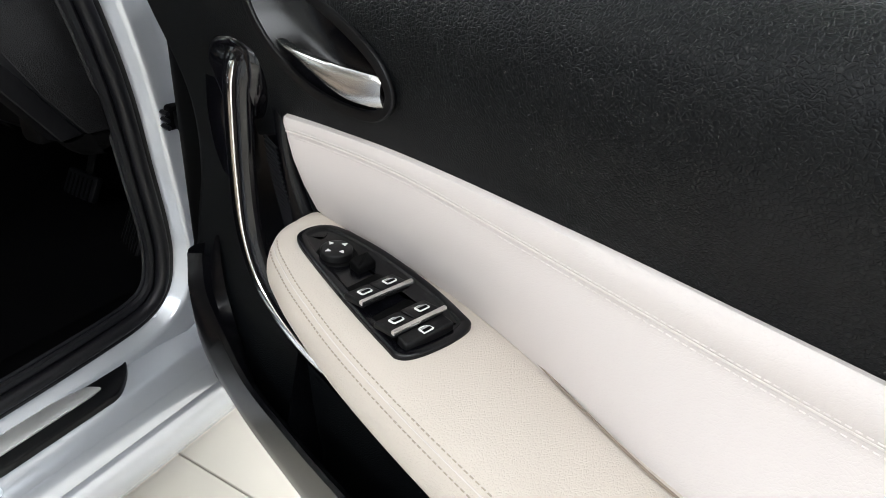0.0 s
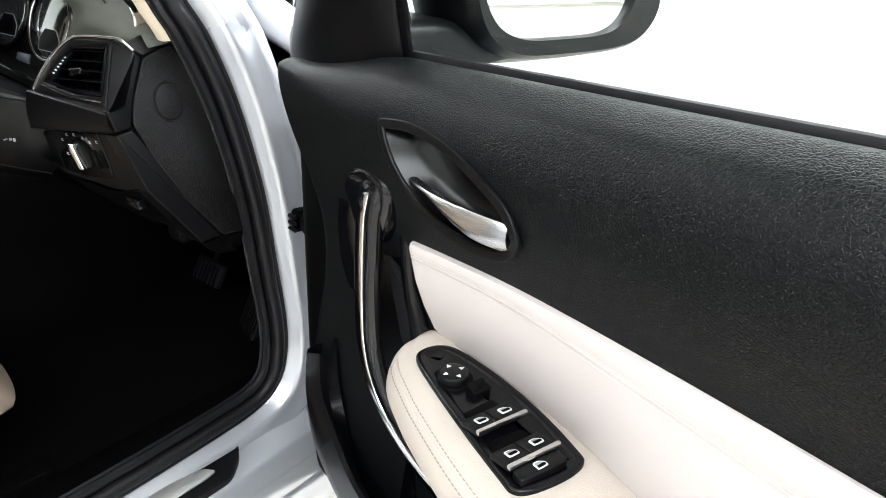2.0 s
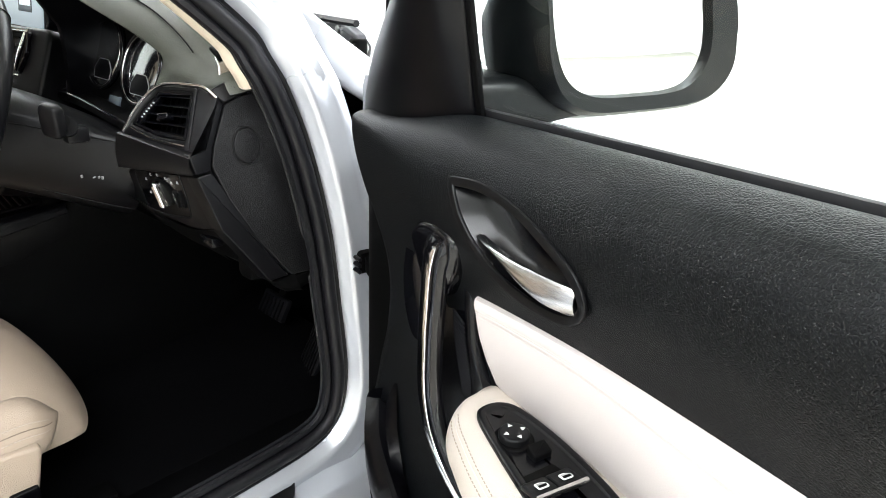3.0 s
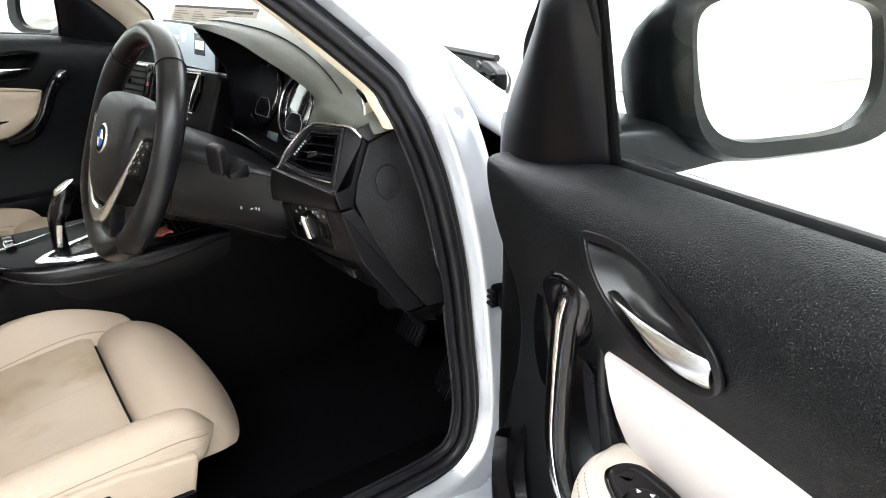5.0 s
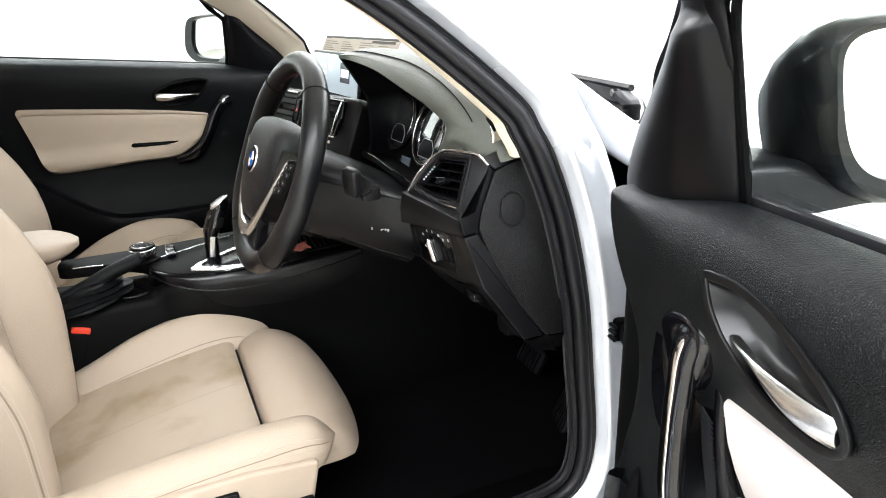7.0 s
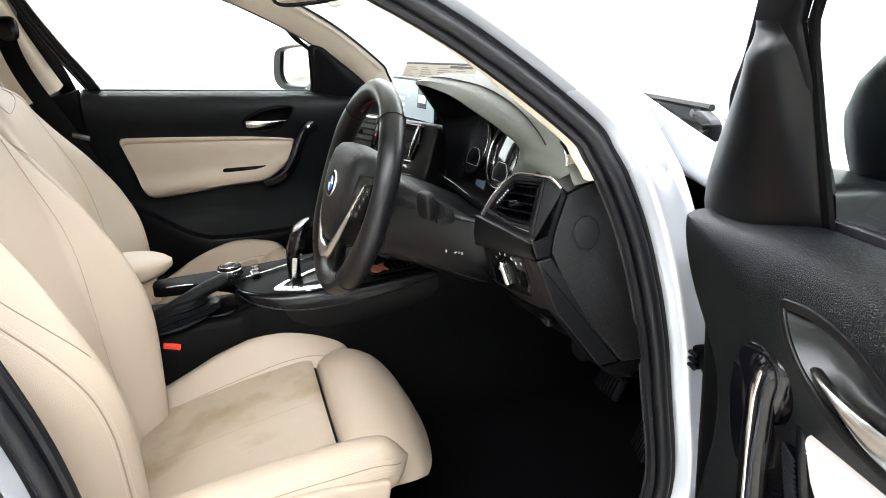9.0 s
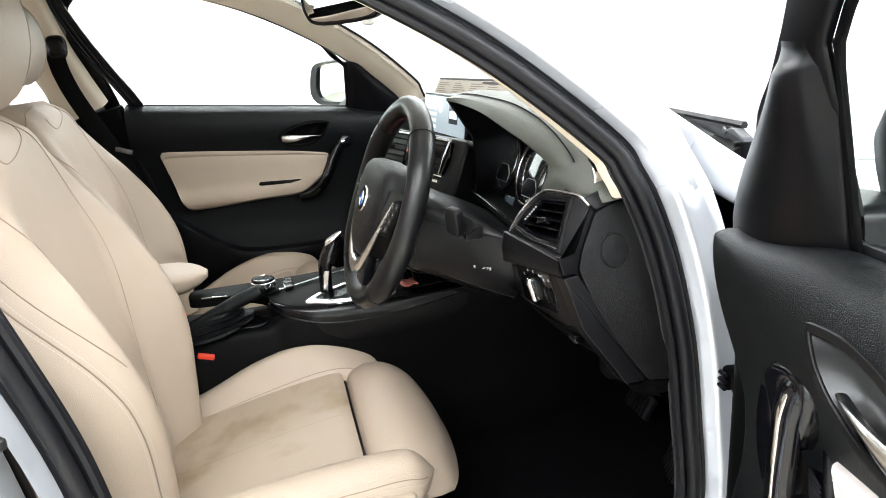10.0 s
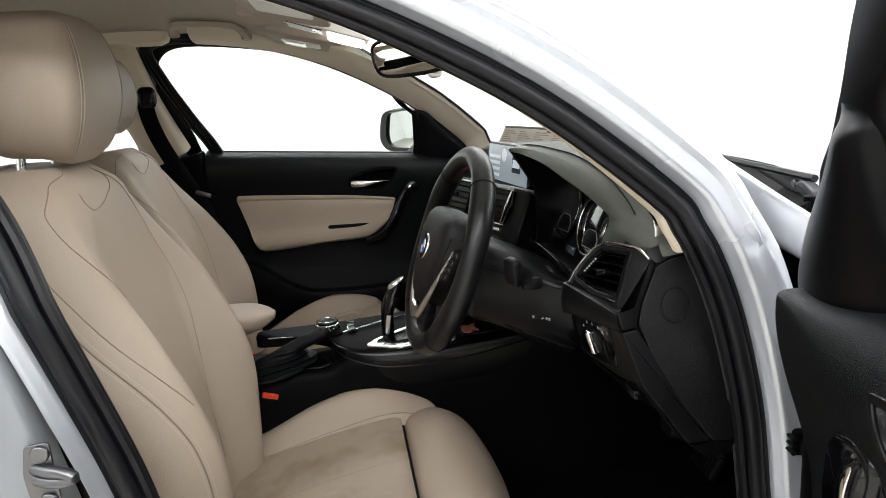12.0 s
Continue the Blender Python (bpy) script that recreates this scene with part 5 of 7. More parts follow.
    part("vent_side", facet(((0.6785, 0.2805, 0.9345), (0.7075, 0.2905, 0.9235), (0.7165, 0.2620, 0.8625), (0.6970, 0.2495, 0.8545)), 0.03, 0.0015, 0.002), PLASTIC_BLACK, v, "black outer side of the vent")
    # band under the vent
    rows = []
    for f in np.linspace(0, 1, 30):
        top = Vector((0.562, 0.2195, 0.8625)).lerp(Vector((0.7165, 0.2415, 0.8565)), f)
        low = Vector((0.535, 0.2260, 0.806)).lerp(Vector((0.7210, 0.2455, 0.8325)), f)
        rows.append(spline([top + Vector((0, 0.03, 0.002)), top + Vector((0, 0.001, 0)), top.lerp(low, 0.12) + Vector((0, -0.0022, 0)), top.lerp(low, 0.55) + Vector((0, -0.0042, 0)), top.lerp(low, 0.92) + Vector((0, -0.002, 0)), low, low + Vector((0, 0.02, 0.002))], 26))
    part("vent_band", mesh_of(rows)[0], PLASTIC_BLACK, d, "black band under the vent")
    # lower panel with the light switch
    pax = Vector((1, 0.12, 0)).normalized()
    pay = Vector((0, -0.28, 1)).normalized()
    paz = pax.cross(pay).normalized()

    def L(a, b, c):
        return Vector((0.66, 0.240, 0.84)) + pax * a + pay * b + paz * c
    panel = part("lower_panel", slab(rounded([(-0.150, -0.0465), (0.0543, -0.0105), (0.0600, -0.0500), (0.0664, -0.0929), (0.030, -0.1010), (-0.0089, -0.1070), (-0.1136, -0.1075), (-0.160, -0.0880)], 0.006, 5), -0.03, 0.0, L, 0.003), PLASTIC_BLACK, d, "black lower dash panel")
    plate = part("light_switch_panel", slab(rounded([(-0.100, -0.0290), (0.0139, -0.0171), (0.010, -0.055), (0.002, -0.0870), (-0.0648, -0.0985), (-0.108, -0.0985)], 0.006, 5), -0.006, 0.0012, L, 0.0012), PLASTIC_SMOOTH, panel, "black light switch panel")
    part("plate_groove", tube([L(p.x, p.y, 0.0004) for p in rounded([(-0.1012, -0.0278), (0.0151, -0.0158), (0.0112, -0.055), (0.003, -0.0881), (-0.0648, -0.0997), (-0.109, -0.0997)], 0.006, 5)], 0.0009, 5, paz, True), SEAM_BLACK, plate)
    dial = part("light_switch", slab([(-0.040 + a, -0.0555 + b) for a, b in circle(0.021, 36)], 0.0, 0.006, L, 0.002), PLASTIC_DARK, plate, "round light switch")
    part("switch_grip", slab([(-0.0385 + p.x, -0.0555 + p.y) for p in spline([(-0.0048, 0.017, 0), (0.0, 0.0195, 0), (0.0048, 0.017, 0), (0.0062, 0.0, 0), (0.0048, -0.017, 0), (0.0, -0.0195, 0), (-0.0048, -0.017, 0), (-0.0062, 0.0, 0)], 32, True)], 0.004, 0.017, L, 0.004), CHROME, dial, "chrome light switch grip")
    for a, b in ((-0.077, -0.044), (-0.060, -0.033), (-0.042, -0.030), (-0.024, -0.031), (-0.080, -0.066), (-0.012, -0.035), (0.004, -0.031)):
        bm = bmesh.new()
        for dx, dz, w, h in ((0, 0.0014, 0.0036, 0.0010), (0, -0.0014, 0.0036, 0.0010), (-0.0016, 0, 0.0009, 0.0030)):
            box(L(a + dx, b + dz, 0.0014), (w, 0.0008, h), 0, bm=bm)
        part("switch_mark", bm, MARK_DIM, plate)
    for a, b in ((-0.0125, -0.0600), (0.0010, -0.0575)):
        part("thumb_wheel", slab([(a + p, b + q) for p, q in circle(0.0042, 16, 0.0135)], -0.002, 0.0045, L, 0.001), PLASTIC_DARK, plate)
        for k in range(5):
            part("wheel_rib", box(L(a, b - 0.008 + 0.004 * k, 0.0048), (0.006, 0.0008, 0.0012), 0), PLASTIC_SMOOTH, plate)
    # knee panel behind the lower edge
    rows = []
    topline = spline([(0.49, 0.245, 0.757), (0.547, 0.256, 0.7365), (0.651, 0.269, 0.735), (0.724, 0.274, 0.750), (0.7435, 0.328, 0.6705), (0.742, 0.372, 0.668)], 40)
    for i, p in enumerate(topline):
        f = i / 39
        low = Vector((0.48 + 0.235 * f, 0.40 + 0.02 * f, 0.625))
        rows.append([p.lerp(low, g) + Vector((0, 0, -0.018 * math.sin(math.pi * g))) for g in np.linspace(0, 1, 10)])
    part("knee_panel", mesh_of(rows)[0], PLASTIC_DARK, d, "black knee panel")
    part("kick_cover", facet(((0.739, 0.330, 0.664), (0.742, 0.372, 0.664), (0.742, 0.402, 0.664), (0.728, 0.408, 0.632), (0.724, 0.372, 0.628)), 0.05, 0.004, 0.008), PLASTIC_DARK, d)
    part("bonnet_release", box((0.672, 0.285, 0.722), (0.035, 0.02, 0.016), 0.005), PLASTIC_SMOOTH, d, "black bonnet release lever")
    rows = []
    for x in np.linspace(0.14, 0.56, 16):
        rows.append([Vector((x, 0.235 + 0.14 * g, 0.76 - 0.135 * g + 0.012 * math.sin(math.pi * g))) for g in np.linspace(0, 1, 10)])
    part("column_panel", mesh_of(rows)[0], PLASTIC_DARK, d)
    # demister outlet by the pillar
    for s in (1, -1):
        out = [(s * (0.664 + a), 0.326 + b) for a, b in rounded([(-0.018, -0.004), (0.016, -0.016), (0.018, 0.012), (-0.008, 0.022)], 0.004)]
        vent_s = part("demister_outlet", slab(out, 0.950, 0.972, lambda a, b, c: Vector((a, b, c + 0.25 * (b - 0.326) - 0.5 * (abs(a) - 0.664))), 0.002), SATIN, d, "small pale demister outlet")
        for k in range(3):
            part("slat", box((s * 0.664, 0.318 + 0.009 * k, 0.9725 + 0.0022 * k), (0.024, 0.0062, 0.004), 0.0005, Euler((0, s * 0.46, 0)).to_matrix()), PLASTIC_DARK, vent_s)
    # centre stack, turned to the driver
    bx = Vector((0.963, 0.268, 0)).normalized()
    by = Vector((-0.02, 0.32, 0.94)).normalized()
    bz = bx.cross(by).normalized()
    borg = Vector((0.143, 0.186, 0.932))

    def K(a, b, c):
        return borg + bx * a + by * b + bz * c
    stack = part("middle_panel", slab(rounded([(-0.225, 0.042), (0.160, 0.042), (0.155, -0.12), (0.10, -0.24), (-0.15, -0.24), (-0.215, -0.10)], 0.02), -0.12, -0.004, K, 0.006), PLASTIC_BLACK, d, "black middle panel turned to the driver")
    for s, a0 in ((-1, -0.142), (1, 0.034)):
        inner, outer_ = -0.078 * s, 0.083 * s
        shape = [(inner, 0.034), (outer_ - 0.004 * s, 0.034), (outer_, 0.0), (outer_ - 0.012 * s, -0.036), (inner, -0.036)]

        def KV(a, b, c, a0=a0):
            return K(a0 + a, b, c)
        hole = rounded([(a * 0.955, b * 0.90) for a, b in shape], 0.004, 5)
        rim = rounded(shape, 0.005, 5)
        rows = [[KV(p.x, p.y, c) for p in offset2d(rim, q)] for q, c in ((0.0, -0.03), (0.0, 0.0015), (0.0012, 0.003))]
        rows += [[KV(p.x, p.y, c) for p in offset2d(hole, q)] for q, c in ((-0.0006, 0.003), (0.0006, 0.001), (0.002, -0.028))]
        v = part("air_vent", mesh_of(rows, closed_v=True)[0], GLOSS_BLACK, d, "glossy black air vent with chrome edges")
        part("vent_back", slab(hole, -0.034, -0.027, KV, 0.001), PLASTIC_DARK, v)
        for k in range(5):
            b = 0.024 - 0.0125 * k
            part("slat", sweep([KV(inner * 0.93, b, -0.006), KV(outer_ * 0.70, b, -0.006)], rounded([(-0.009, -0.0012), (0.008, -0.0008), (0.008, 0.0008), (-0.009, 0.0012)], 0.0005, 3), by + bz * 0.3), PLASTIC_SMOOTH, v)
        part("chrome_bar", sweep(spline([KV(outer_ * 0.84, 0.031, 0.001), KV(outer_ * 0.81, 0.0, 0.004), KV(outer_ * 0.70, -0.033, 0.001)], 16), rounded([(-0.0035, -0.003), (0.0035, -0.003), (0.0025, 0.002), (-0.0025, 0.002)], 0.001, 3), bz), CHROME, v, "chrome upright beside the slats")
        part("chrome_edge", sweep([KV(inner, 0.0345, 0.003), KV(outer_ - 0.003 * s, 0.0345, 0.003)], rounded([(-0.0035, -0.003), (0.0035, -0.003), (0.0025, 0.0015), (-0.0025, 0.0015)], 0.001, 3), bz), CHROME, v, "chrome edge strip")
        part("chrome_edge", sweep([KV(inner, -0.0370, 0.003), KV(outer_ - 0.008 * s, -0.0370, 0.003)], rounded([(-0.0022, -0.003), (0.0022, -0.003), (0.0015, 0.0015), (-0.0015, 0.0015)], 0.001, 3), bz), CHROME, v, "chrome edge strip")
        part("vent_tab", slab(rounded([(-0.010, -0.005), (0.010, -0.005), (0.010, 0.006), (-0.010, 0.006)], 0.002, 3), -0.006, 0.004, KV, 0.002), PLASTIC_SMOOTH, v)
    part("hazard_switch", slab(rounded([(-0.060, -0.022), (-0.048, -0.022), (-0.048, 0.022), (-0.060, 0.022)], 0.003), -0.004, 0.004, K, 0.001), PLASTIC_SMOOTH, stack, "hazard light switch")
    part("hazard_mark", slab([(-0.054, 0.005), (-0.050, -0.003), (-0.058, -0.003)], 0.003, 0.0045, K, 0.0002, steps=1), RED_PLASTIC, stack)
    part("stack_strip", sweep([K(-0.21, -0.048, 0.002), K(0.100, -0.048, 0.002)], rounded([(-0.004, -0.004), (0.004, -0.004), (0.003, 0.003), (-0.003, 0.003)], 0.001, 3), bz), CHROME, stack, "chrome strip under the vents")
    radio = part("control_panel", slab(rounded([(-0.125, -0.062), (0.125, -0.062), (0.115, -0.20), (-0.115, -0.20)], 0.008), -0.006, 0.0, K, 0.002), GLOSS_BLACK, stack, "glossy black control panel")
    for i in range(2):
        for j in range(8):
            part("button", box(K(-0.091 + 0.026 * j, -0.085 - 0.06 * i, 0.001), (0.021, 0.004, 0.012), 0.001), PLASTIC_BLACK, radio)
    # screen on the dash top
    sx = Vector((0.99, 0.10, 0)).normalized()
    sy = Vector((0, 0.12, 0.99)).normalized()
    sz = sx.cross(sy).normalized()
    sorg = Vector((0.120, 0.246, 1.000))

    def Q(a, b, c):
        return sorg + sx * a + sy * b + sz * c
    screen = part("display", slab(rounded([(-0.132, -0.045), (0.128, -0.045), (0.128, 0.045), (-0.132, 0.045)], 0.006), -0.02, 0.0, Q, 0.003), PLASTIC_SMOOTH, d, "wide display standing on the dash top")
    part("display_glass", slab(rounded([(-0.125, -0.036), (0.118, -0.036), (0.118, 0.040), (-0.125, 0.040)], 0.003), 0, 0.0015, Q, 0.0003, steps=1), SCREEN, screen, "lit pale blue screen")
    part("screen_area", slab([(0.032, -0.012), (0.080, -0.012), (0.080, 0.026), (0.032, 0.026)], 0.001, 0.0021, Q, 0.0001, steps=1), SCREEN_DARK, screen)
    part("screen_area", slab([(0.036, -0.002), (0.076, -0.002), (0.076, 0.014), (0.036, 0.014)], 0.002, 0.0026, Q, 0.0001, steps=1), SCREEN_LIGHT, screen)
    part("screen_area", slab([(-0.02 + a, 0.02 + b) for a, b in circle(0.014, 24)], 0.001, 0.0021, Q, 0.0001, steps=1), SCREEN_LIGHT, screen)
    for k in range(4):
        part("screen_row", slab([(-0.115, -0.028 + 0.013 * k), (-0.045, -0.028 + 0.013 * k), (-0.045, -0.021 + 0.013 * k), (-0.115, -0.021 + 0.013 * k)], 0.001, 0.0021, Q, 0.0001, steps=1), SCREEN_LIGHT, screen)
    # passenger trim strip
    rows = []
    for x in np.linspace(-0.70, -0.13, 20):
        rows.append([Vector((x, dash_front(x) + 0.004 - 0.004 * math.sin(math.pi * g), 0.835 + 0.035 * g)) for g in np.linspace(0, 1, 6)])
    part("trim_strip", mesh_of(rows)[0], GLOSS_BLACK, d, "glossy black trim strip")
    part("trim_line", tube([Vector((x, dash_front(x) - 0.001, 0.834)) for x in np.linspace(-0.70, -0.13, 16)], 0.002, 6), CHROME, d)
    return d


DASH = dashboard()

# ---- steering wheel and column ----
WC, RAKE, YAW = Vector((0.357, 0.0682, 0.8844)), radians(20.6), radians(3.1)
WX = Vector((math.cos(YAW), math.sin(YAW), 0))
WN = Vector((math.sin(YAW) * math.cos(RAKE), -math.cos(YAW) * math.cos(RAKE), math.sin(RAKE)))
WU = WN.cross(WX)


def W(a, b, c):
    return WC + WX * a + WU * b + WN * c


def wheel():
    w = thing("steering_wheel", W(0, 0, -0.05), label="black leather three-spoke steering wheel with satin metal trim", category="steering wheel")
    n = 96
    rim = [W(0.1712 * math.cos(2 * math.pi * i / n), 0.1712 * math.sin(2 * math.pi * i / n), 0) for i in range(n)]
    rings = []
    for i in range(n):
        th = 2 * math.pi * i / n
        out = WX * math.cos(th) + WU * math.sin(th)
        fat = 1 + 0.12 * math.exp(-((math.degrees(th) % 180 - 35) / 18) ** 2) + 0.12 * math.exp(-((math.degrees(th) % 180 - 145) / 18) ** 2)
        rings.append([rim[i] + (out * 0.0190 * math.cos(a) + WN * 0.0188 * math.sin(a)) * fat for a in (2 * math.pi * k / 18 for k in range(18))])
    part("rim", mesh_of(rings, True, True)[0], LEATHER_RIM, w, "black smooth leather rim")
    rim_ob = w.children[0]
    for deg in (48, 132, 232, 308):
        th = radians(deg)
        out = WX * math.cos(th) + WU * math.sin(th)
        c = W(0.1712 * math.cos(th), 0.1712 * math.sin(th), 0)
        part("rim_seam", tube([c + (out * math.cos(a) + WN * math.sin(a)) * 0.0212 for a in np.linspace(0, 2 * math.pi, 24, endpoint=False)], 0.0009, 5, (1, 0.2, 0), True), SEAM_BLACK, rim_ob)
    bm = bmesh.new()
    for i in range(0, n * 2, 2):
        th = 2 * math.pi * i / (n * 2)
        out = WX * math.cos(th) + WU * math.sin(th)
        side = out.cross(WN)
        for q in (-1, 1):
            a = W(0.1712 * math.cos(th), 0.1712 * math.sin(th), 0) - out * 0.0198
            sweep([a + WN * 0.0005, a + WN * (0.004 * q) + side * 0.0022], circle(0.0006, 4), side, bm=bm)
    part("rim_stitching", bm, RED_STITCH, rim_ob, "dark red stitching")
    hub = [(p.x, p.y) for p in spline([(a, b, 0) for a, b in ((-0.084, 0.036), (-0.064, 0.060), (0.0, 0.067), (0.064, 0.060), (0.084, 0.036), (0.086, -0.012), (0.069, -0.053), (0.038, -0.086), (0.0, -0.095), (-0.038, -0.086), (-0.069, -0.053), (-0.086, -0.012))], 64, True)]
    centre = Vector((0, -0.012))
    rings = []
    for f, c in ((0.98, -0.04), (1.08, -0.01), (1.08, 0.014), (1.04, 0.025), (0.94, 0.032), (0.75, 0.036), (0.45, 0.038), (0.2, 0.0385), (0.02, 0.0385)):
        rings.append([W(*(centre + (Vector(p) - centre) * f), c) for p in hub])
    pad = part("hub_pad", loft(rings), PLASTIC_GRAIN, w, "black airbag pad")
    part("emblem", slab([(a, -0.003 + b) for a, b in circle(0.0235, 40)], 0.034, 0.041, W, 0.002), CHROME, pad, "round chrome emblem")
    part("emblem_ring", slab([(a, -0.003 + b) for a, b in circle(0.0205, 40)], 0.04, 0.0416, W, 0.0004), PLASTIC_DARK, pad)
    for k in range(4):
        arc = [(0.0, -0.003)] + [(0.0135 * math.cos(radians(90 * k + q)), -0.003 + 0.0135 * math.sin(radians(90 * k + q))) for q in (0, 15, 30, 45, 60, 75, 90)]
        part("emblem_quarter", slab(arc, 0.0412, 0.0424, W, 0.0002, steps=1), BLUE if k % 2 else WHITE_ENAMEL, pad)
    for s in (1, -1):
        rings = []
        for f in np.linspace(0, 1, 12):
            a = 0.062 + 0.098 * f
            h = 0.040 - 0.012 * f + 0.008 * ease(0.8, 1, f)
            c = 0.022 - 0.016 * f
            mid = -0.010 + 0.022 * f
            rings.append([W(s * a, mid + q.y * h, c + q.x) for q in rounded([(-0.016, -1), (0.004, -1), (0.008, 0), (0.004, 1), (-0.016, 1)], 0.25 * 0.02, 3)])
        spoke = part("spoke", loft(rings), PLASTIC_SMOOTH, w, "black spoke with buttons")
        strip = spline([W(s * a, b, c) for a, b, c in ((0.127, 0.020, 0.020), (0.104, -0.022, 0.0235), (0.083, -0.056, 0.0245), (0.058, -0.090, 0.0245), (0.030, -0.114, 0.0230), (0.0005, -0.1215, 0.0215))], 40)
        part("metal_trim", sweep(strip, rounded([(-0.0075, -0.003), (0.0075, -0.003), (0.006, 0.0035), (-0.006, 0.0035)], 0.002, 3), WN, size=lambda f: 0.45 + 1.45 * f ** 1.4), SATIN, spoke, "satin metal trim")
        def on_spoke(a, b, k):
            return W(s * a, b, 0.0305 - 0.0163 * (a - 0.062) / 0.098 + k)
        keys = part("button_panel", slab(rounded([(0.104, -0.040), (0.120, 0.008), (0.129, 0.024), (0.150, 0.028), (0.153, 0.000), (0.146, -0.036)], 0.005, 4), -0.008, 0.0008, on_spoke, 0.0012), PLASTIC_DARK, spoke, "black button panel")
        for i in range(4):
            for j in range(2):
                a, b = 0.1305 + 0.0145 * j - 0.0060 * i, 0.012 - 0.0135 * i + 0.003 * j
                part("button", slab([(a + p.x, b + p.y) for p in rounded([(-0.0066, -0.0058), (0.0066, -0.0048), (0.0066, 0.0058), (-0.0066, 0.0048)], 0.0015, 3)], -0.002, 0.0018, on_spoke, 0.0006), PLASTIC_SATIN, keys)
                bm = bmesh.new()
                for dx, dz, wide in ((0, 0.0008, 0.0044), (-0.0008 * (i % 2), -0.0010, 0.0026)):
                    box(on_spoke(a + dx, b + dz, 0.0020), (wide, 0.0006, 0.0010), 0, bm=bm)
                part("button_mark", bm, MARK_DIM, keys)
    rings = []
    for f in np.linspace(0, 1, 10):
        b = -0.07 - 0.095 * f
        hw = 0.040 - 0.012 * f
        rings.append([W(q.x * hw, b, 0.020 - 0.02 * f + q.y) for q in rounded([(-1, -0.018), (1, -0.018), (0.9, 0.002), (-0.9, 0.002)], 0.004, 3)])
    part("lower_spoke", loft(rings), PLASTIC_SMOOTH, w)
    # column shroud, stalks
    col = thing("steering_column", (0.39, 0.24, 0.80), label="black plastic steering column shroud with control stalks", category="steering column")
    rings = []
    for f in np.linspace(0, 1, 14):
        y = 0.098 + 0.155 * f
        hw, hu, hl = 0.082 + 0.050 * ease(0, 0.9, f), 0.054 - 0.036 * f ** 1.5, 0.098 + 0.030 * f
        cx, cz = 0.378 + 0.035 * f, 0.868 - 0.035 * f
        rings.append([Vector((cx + hw * math.copysign(abs(math.cos(t)) ** (1.0 if math.sin(t) > 0 else 0.75), math.cos(t)), y, cz + (hu if math.sin(t) > 0 else hl) * math.copysign(abs(math.sin(t)) ** 0.8, math.sin(t)))) for t in (2 * math.pi * k / 32 for k in range(32))])
    shroud = part("shroud", loft(rings), PLASTIC_BLACK, col)
    part("shroud_joint", tube([r[0] * 0.5 + r[1] * 0.5 + Vector((0.0008, 0, 0)) for r in rings], 0.0012, 5), SEAM_BLACK, shroud)
    part("boss", tube([W(0, 0, -0.055), W(0, 0, -0.01)], 0.06, 20), PLASTIC_DARK, col)
    for s, x in ((1, 0.535), (-1, 0.21)):
        base = Vector((0.41 + s * 0.080, 0.160, 0.872))
        tip = Vector((0.41 + s * 0.162, 0.148, 0.888))
        stalk = part("stalk", tube([base, base.lerp(tip, 0.5), tip], 0.010, 12, (0, 0, 1)), PLASTIC_DARK, col, "black control stalk")
        part("stalk_paddle", pillow(tip + Vector((s * 0.006, -0.012, 0.003)), (0.014, 0.009, 0.022), 5, Euler((0.2, 0.15, 0.5 * s)).to_matrix(), 20, 10), PLASTIC_BLACK, stalk)
        part("stalk_collar", tube([base.lerp(tip, 0.62) + Vector((0, 0.012, -0.012)), base.lerp(tip, 0.86) + Vector((0, 0.008, -0.008))], 0.0125, 18), PLASTIC_DARK, stalk)
        part("stalk_base", box(base.lerp(tip, 0.66) + Vector((0, 0.020, -0.020)), (0.022, 0.03, 0.022), 0.005), PLASTIC_BLACK, stalk)
    spin = Euler((0, 0, 0.62)).to_matrix()
    for x, y, z, w_, h_ in ((0.5068, 0.1838, 0.7932, 0.003, 0.0045), (0.5169, 0.1978, 0.7920, 0.009, 0.0016), (0.5199, 0.2019, 0.7917, 0.003, 0.0034), (0.5224, 0.2057, 0.7906, 0.003, 0.0045)):
        part("adjust_mark", box((x, y, z), (0.0022, w_, h_), 0.0002, spin), MARK_DIM, col, "white adjuster sign")
    seam_line = [r[27].lerp(r[28], 0.4) for r in rings[4:]]
    part("shroud_seam", tube([p + Vector((0.0006, -0.0004, -0.0003)) for p in seam_line], 0.0009, 5), SEAM_BLACK, shroud)
    return w


WHEEL = wheel()

# ---- front seats ----
SEAT_STAINED = material("stained_beige_leather", (0.357, 0.286, 0.217), 0.45, grain=0.7, scale=420, depth=0.32, kind="leather", vary=0.05, stain=9)


def blot(m, stain, low, high):
    """Worn patches of another colour with soft edges."""
    n, l = m.node_tree.nodes, m.node_tree.links
    b = n["Principled BSDF"]
    base = b.inputs["Base Color"].links[0].from_socket
    tc, spots, rng, mix = (n.new(k) for k in ("ShaderNodeTexCoord", "ShaderNodeTexNoise", "ShaderNodeMapRange", "ShaderNodeMix"))
    mix.data_type = "RGBA"
    spots.inputs["Scale"].default_value, spots.inputs["Detail"].default_value, spots.inputs["Roughness"].default_value = 9.0, 4.0, 0.55
    rng.inputs[1].default_value, rng.inputs[2].default_value = low, high
    mix.inputs[7].default_value = (*stain, 1)
    l.new(tc.outputs["Object"], spots.inputs["Vector"])
    l.new(spots.outputs["Fac"], rng.inputs[0])
    l.new(rng.outputs[0], mix.inputs[0])
    l.new(base, mix.inputs[6])
    l.new(mix.outputs[2], b.inputs["Base Color"])


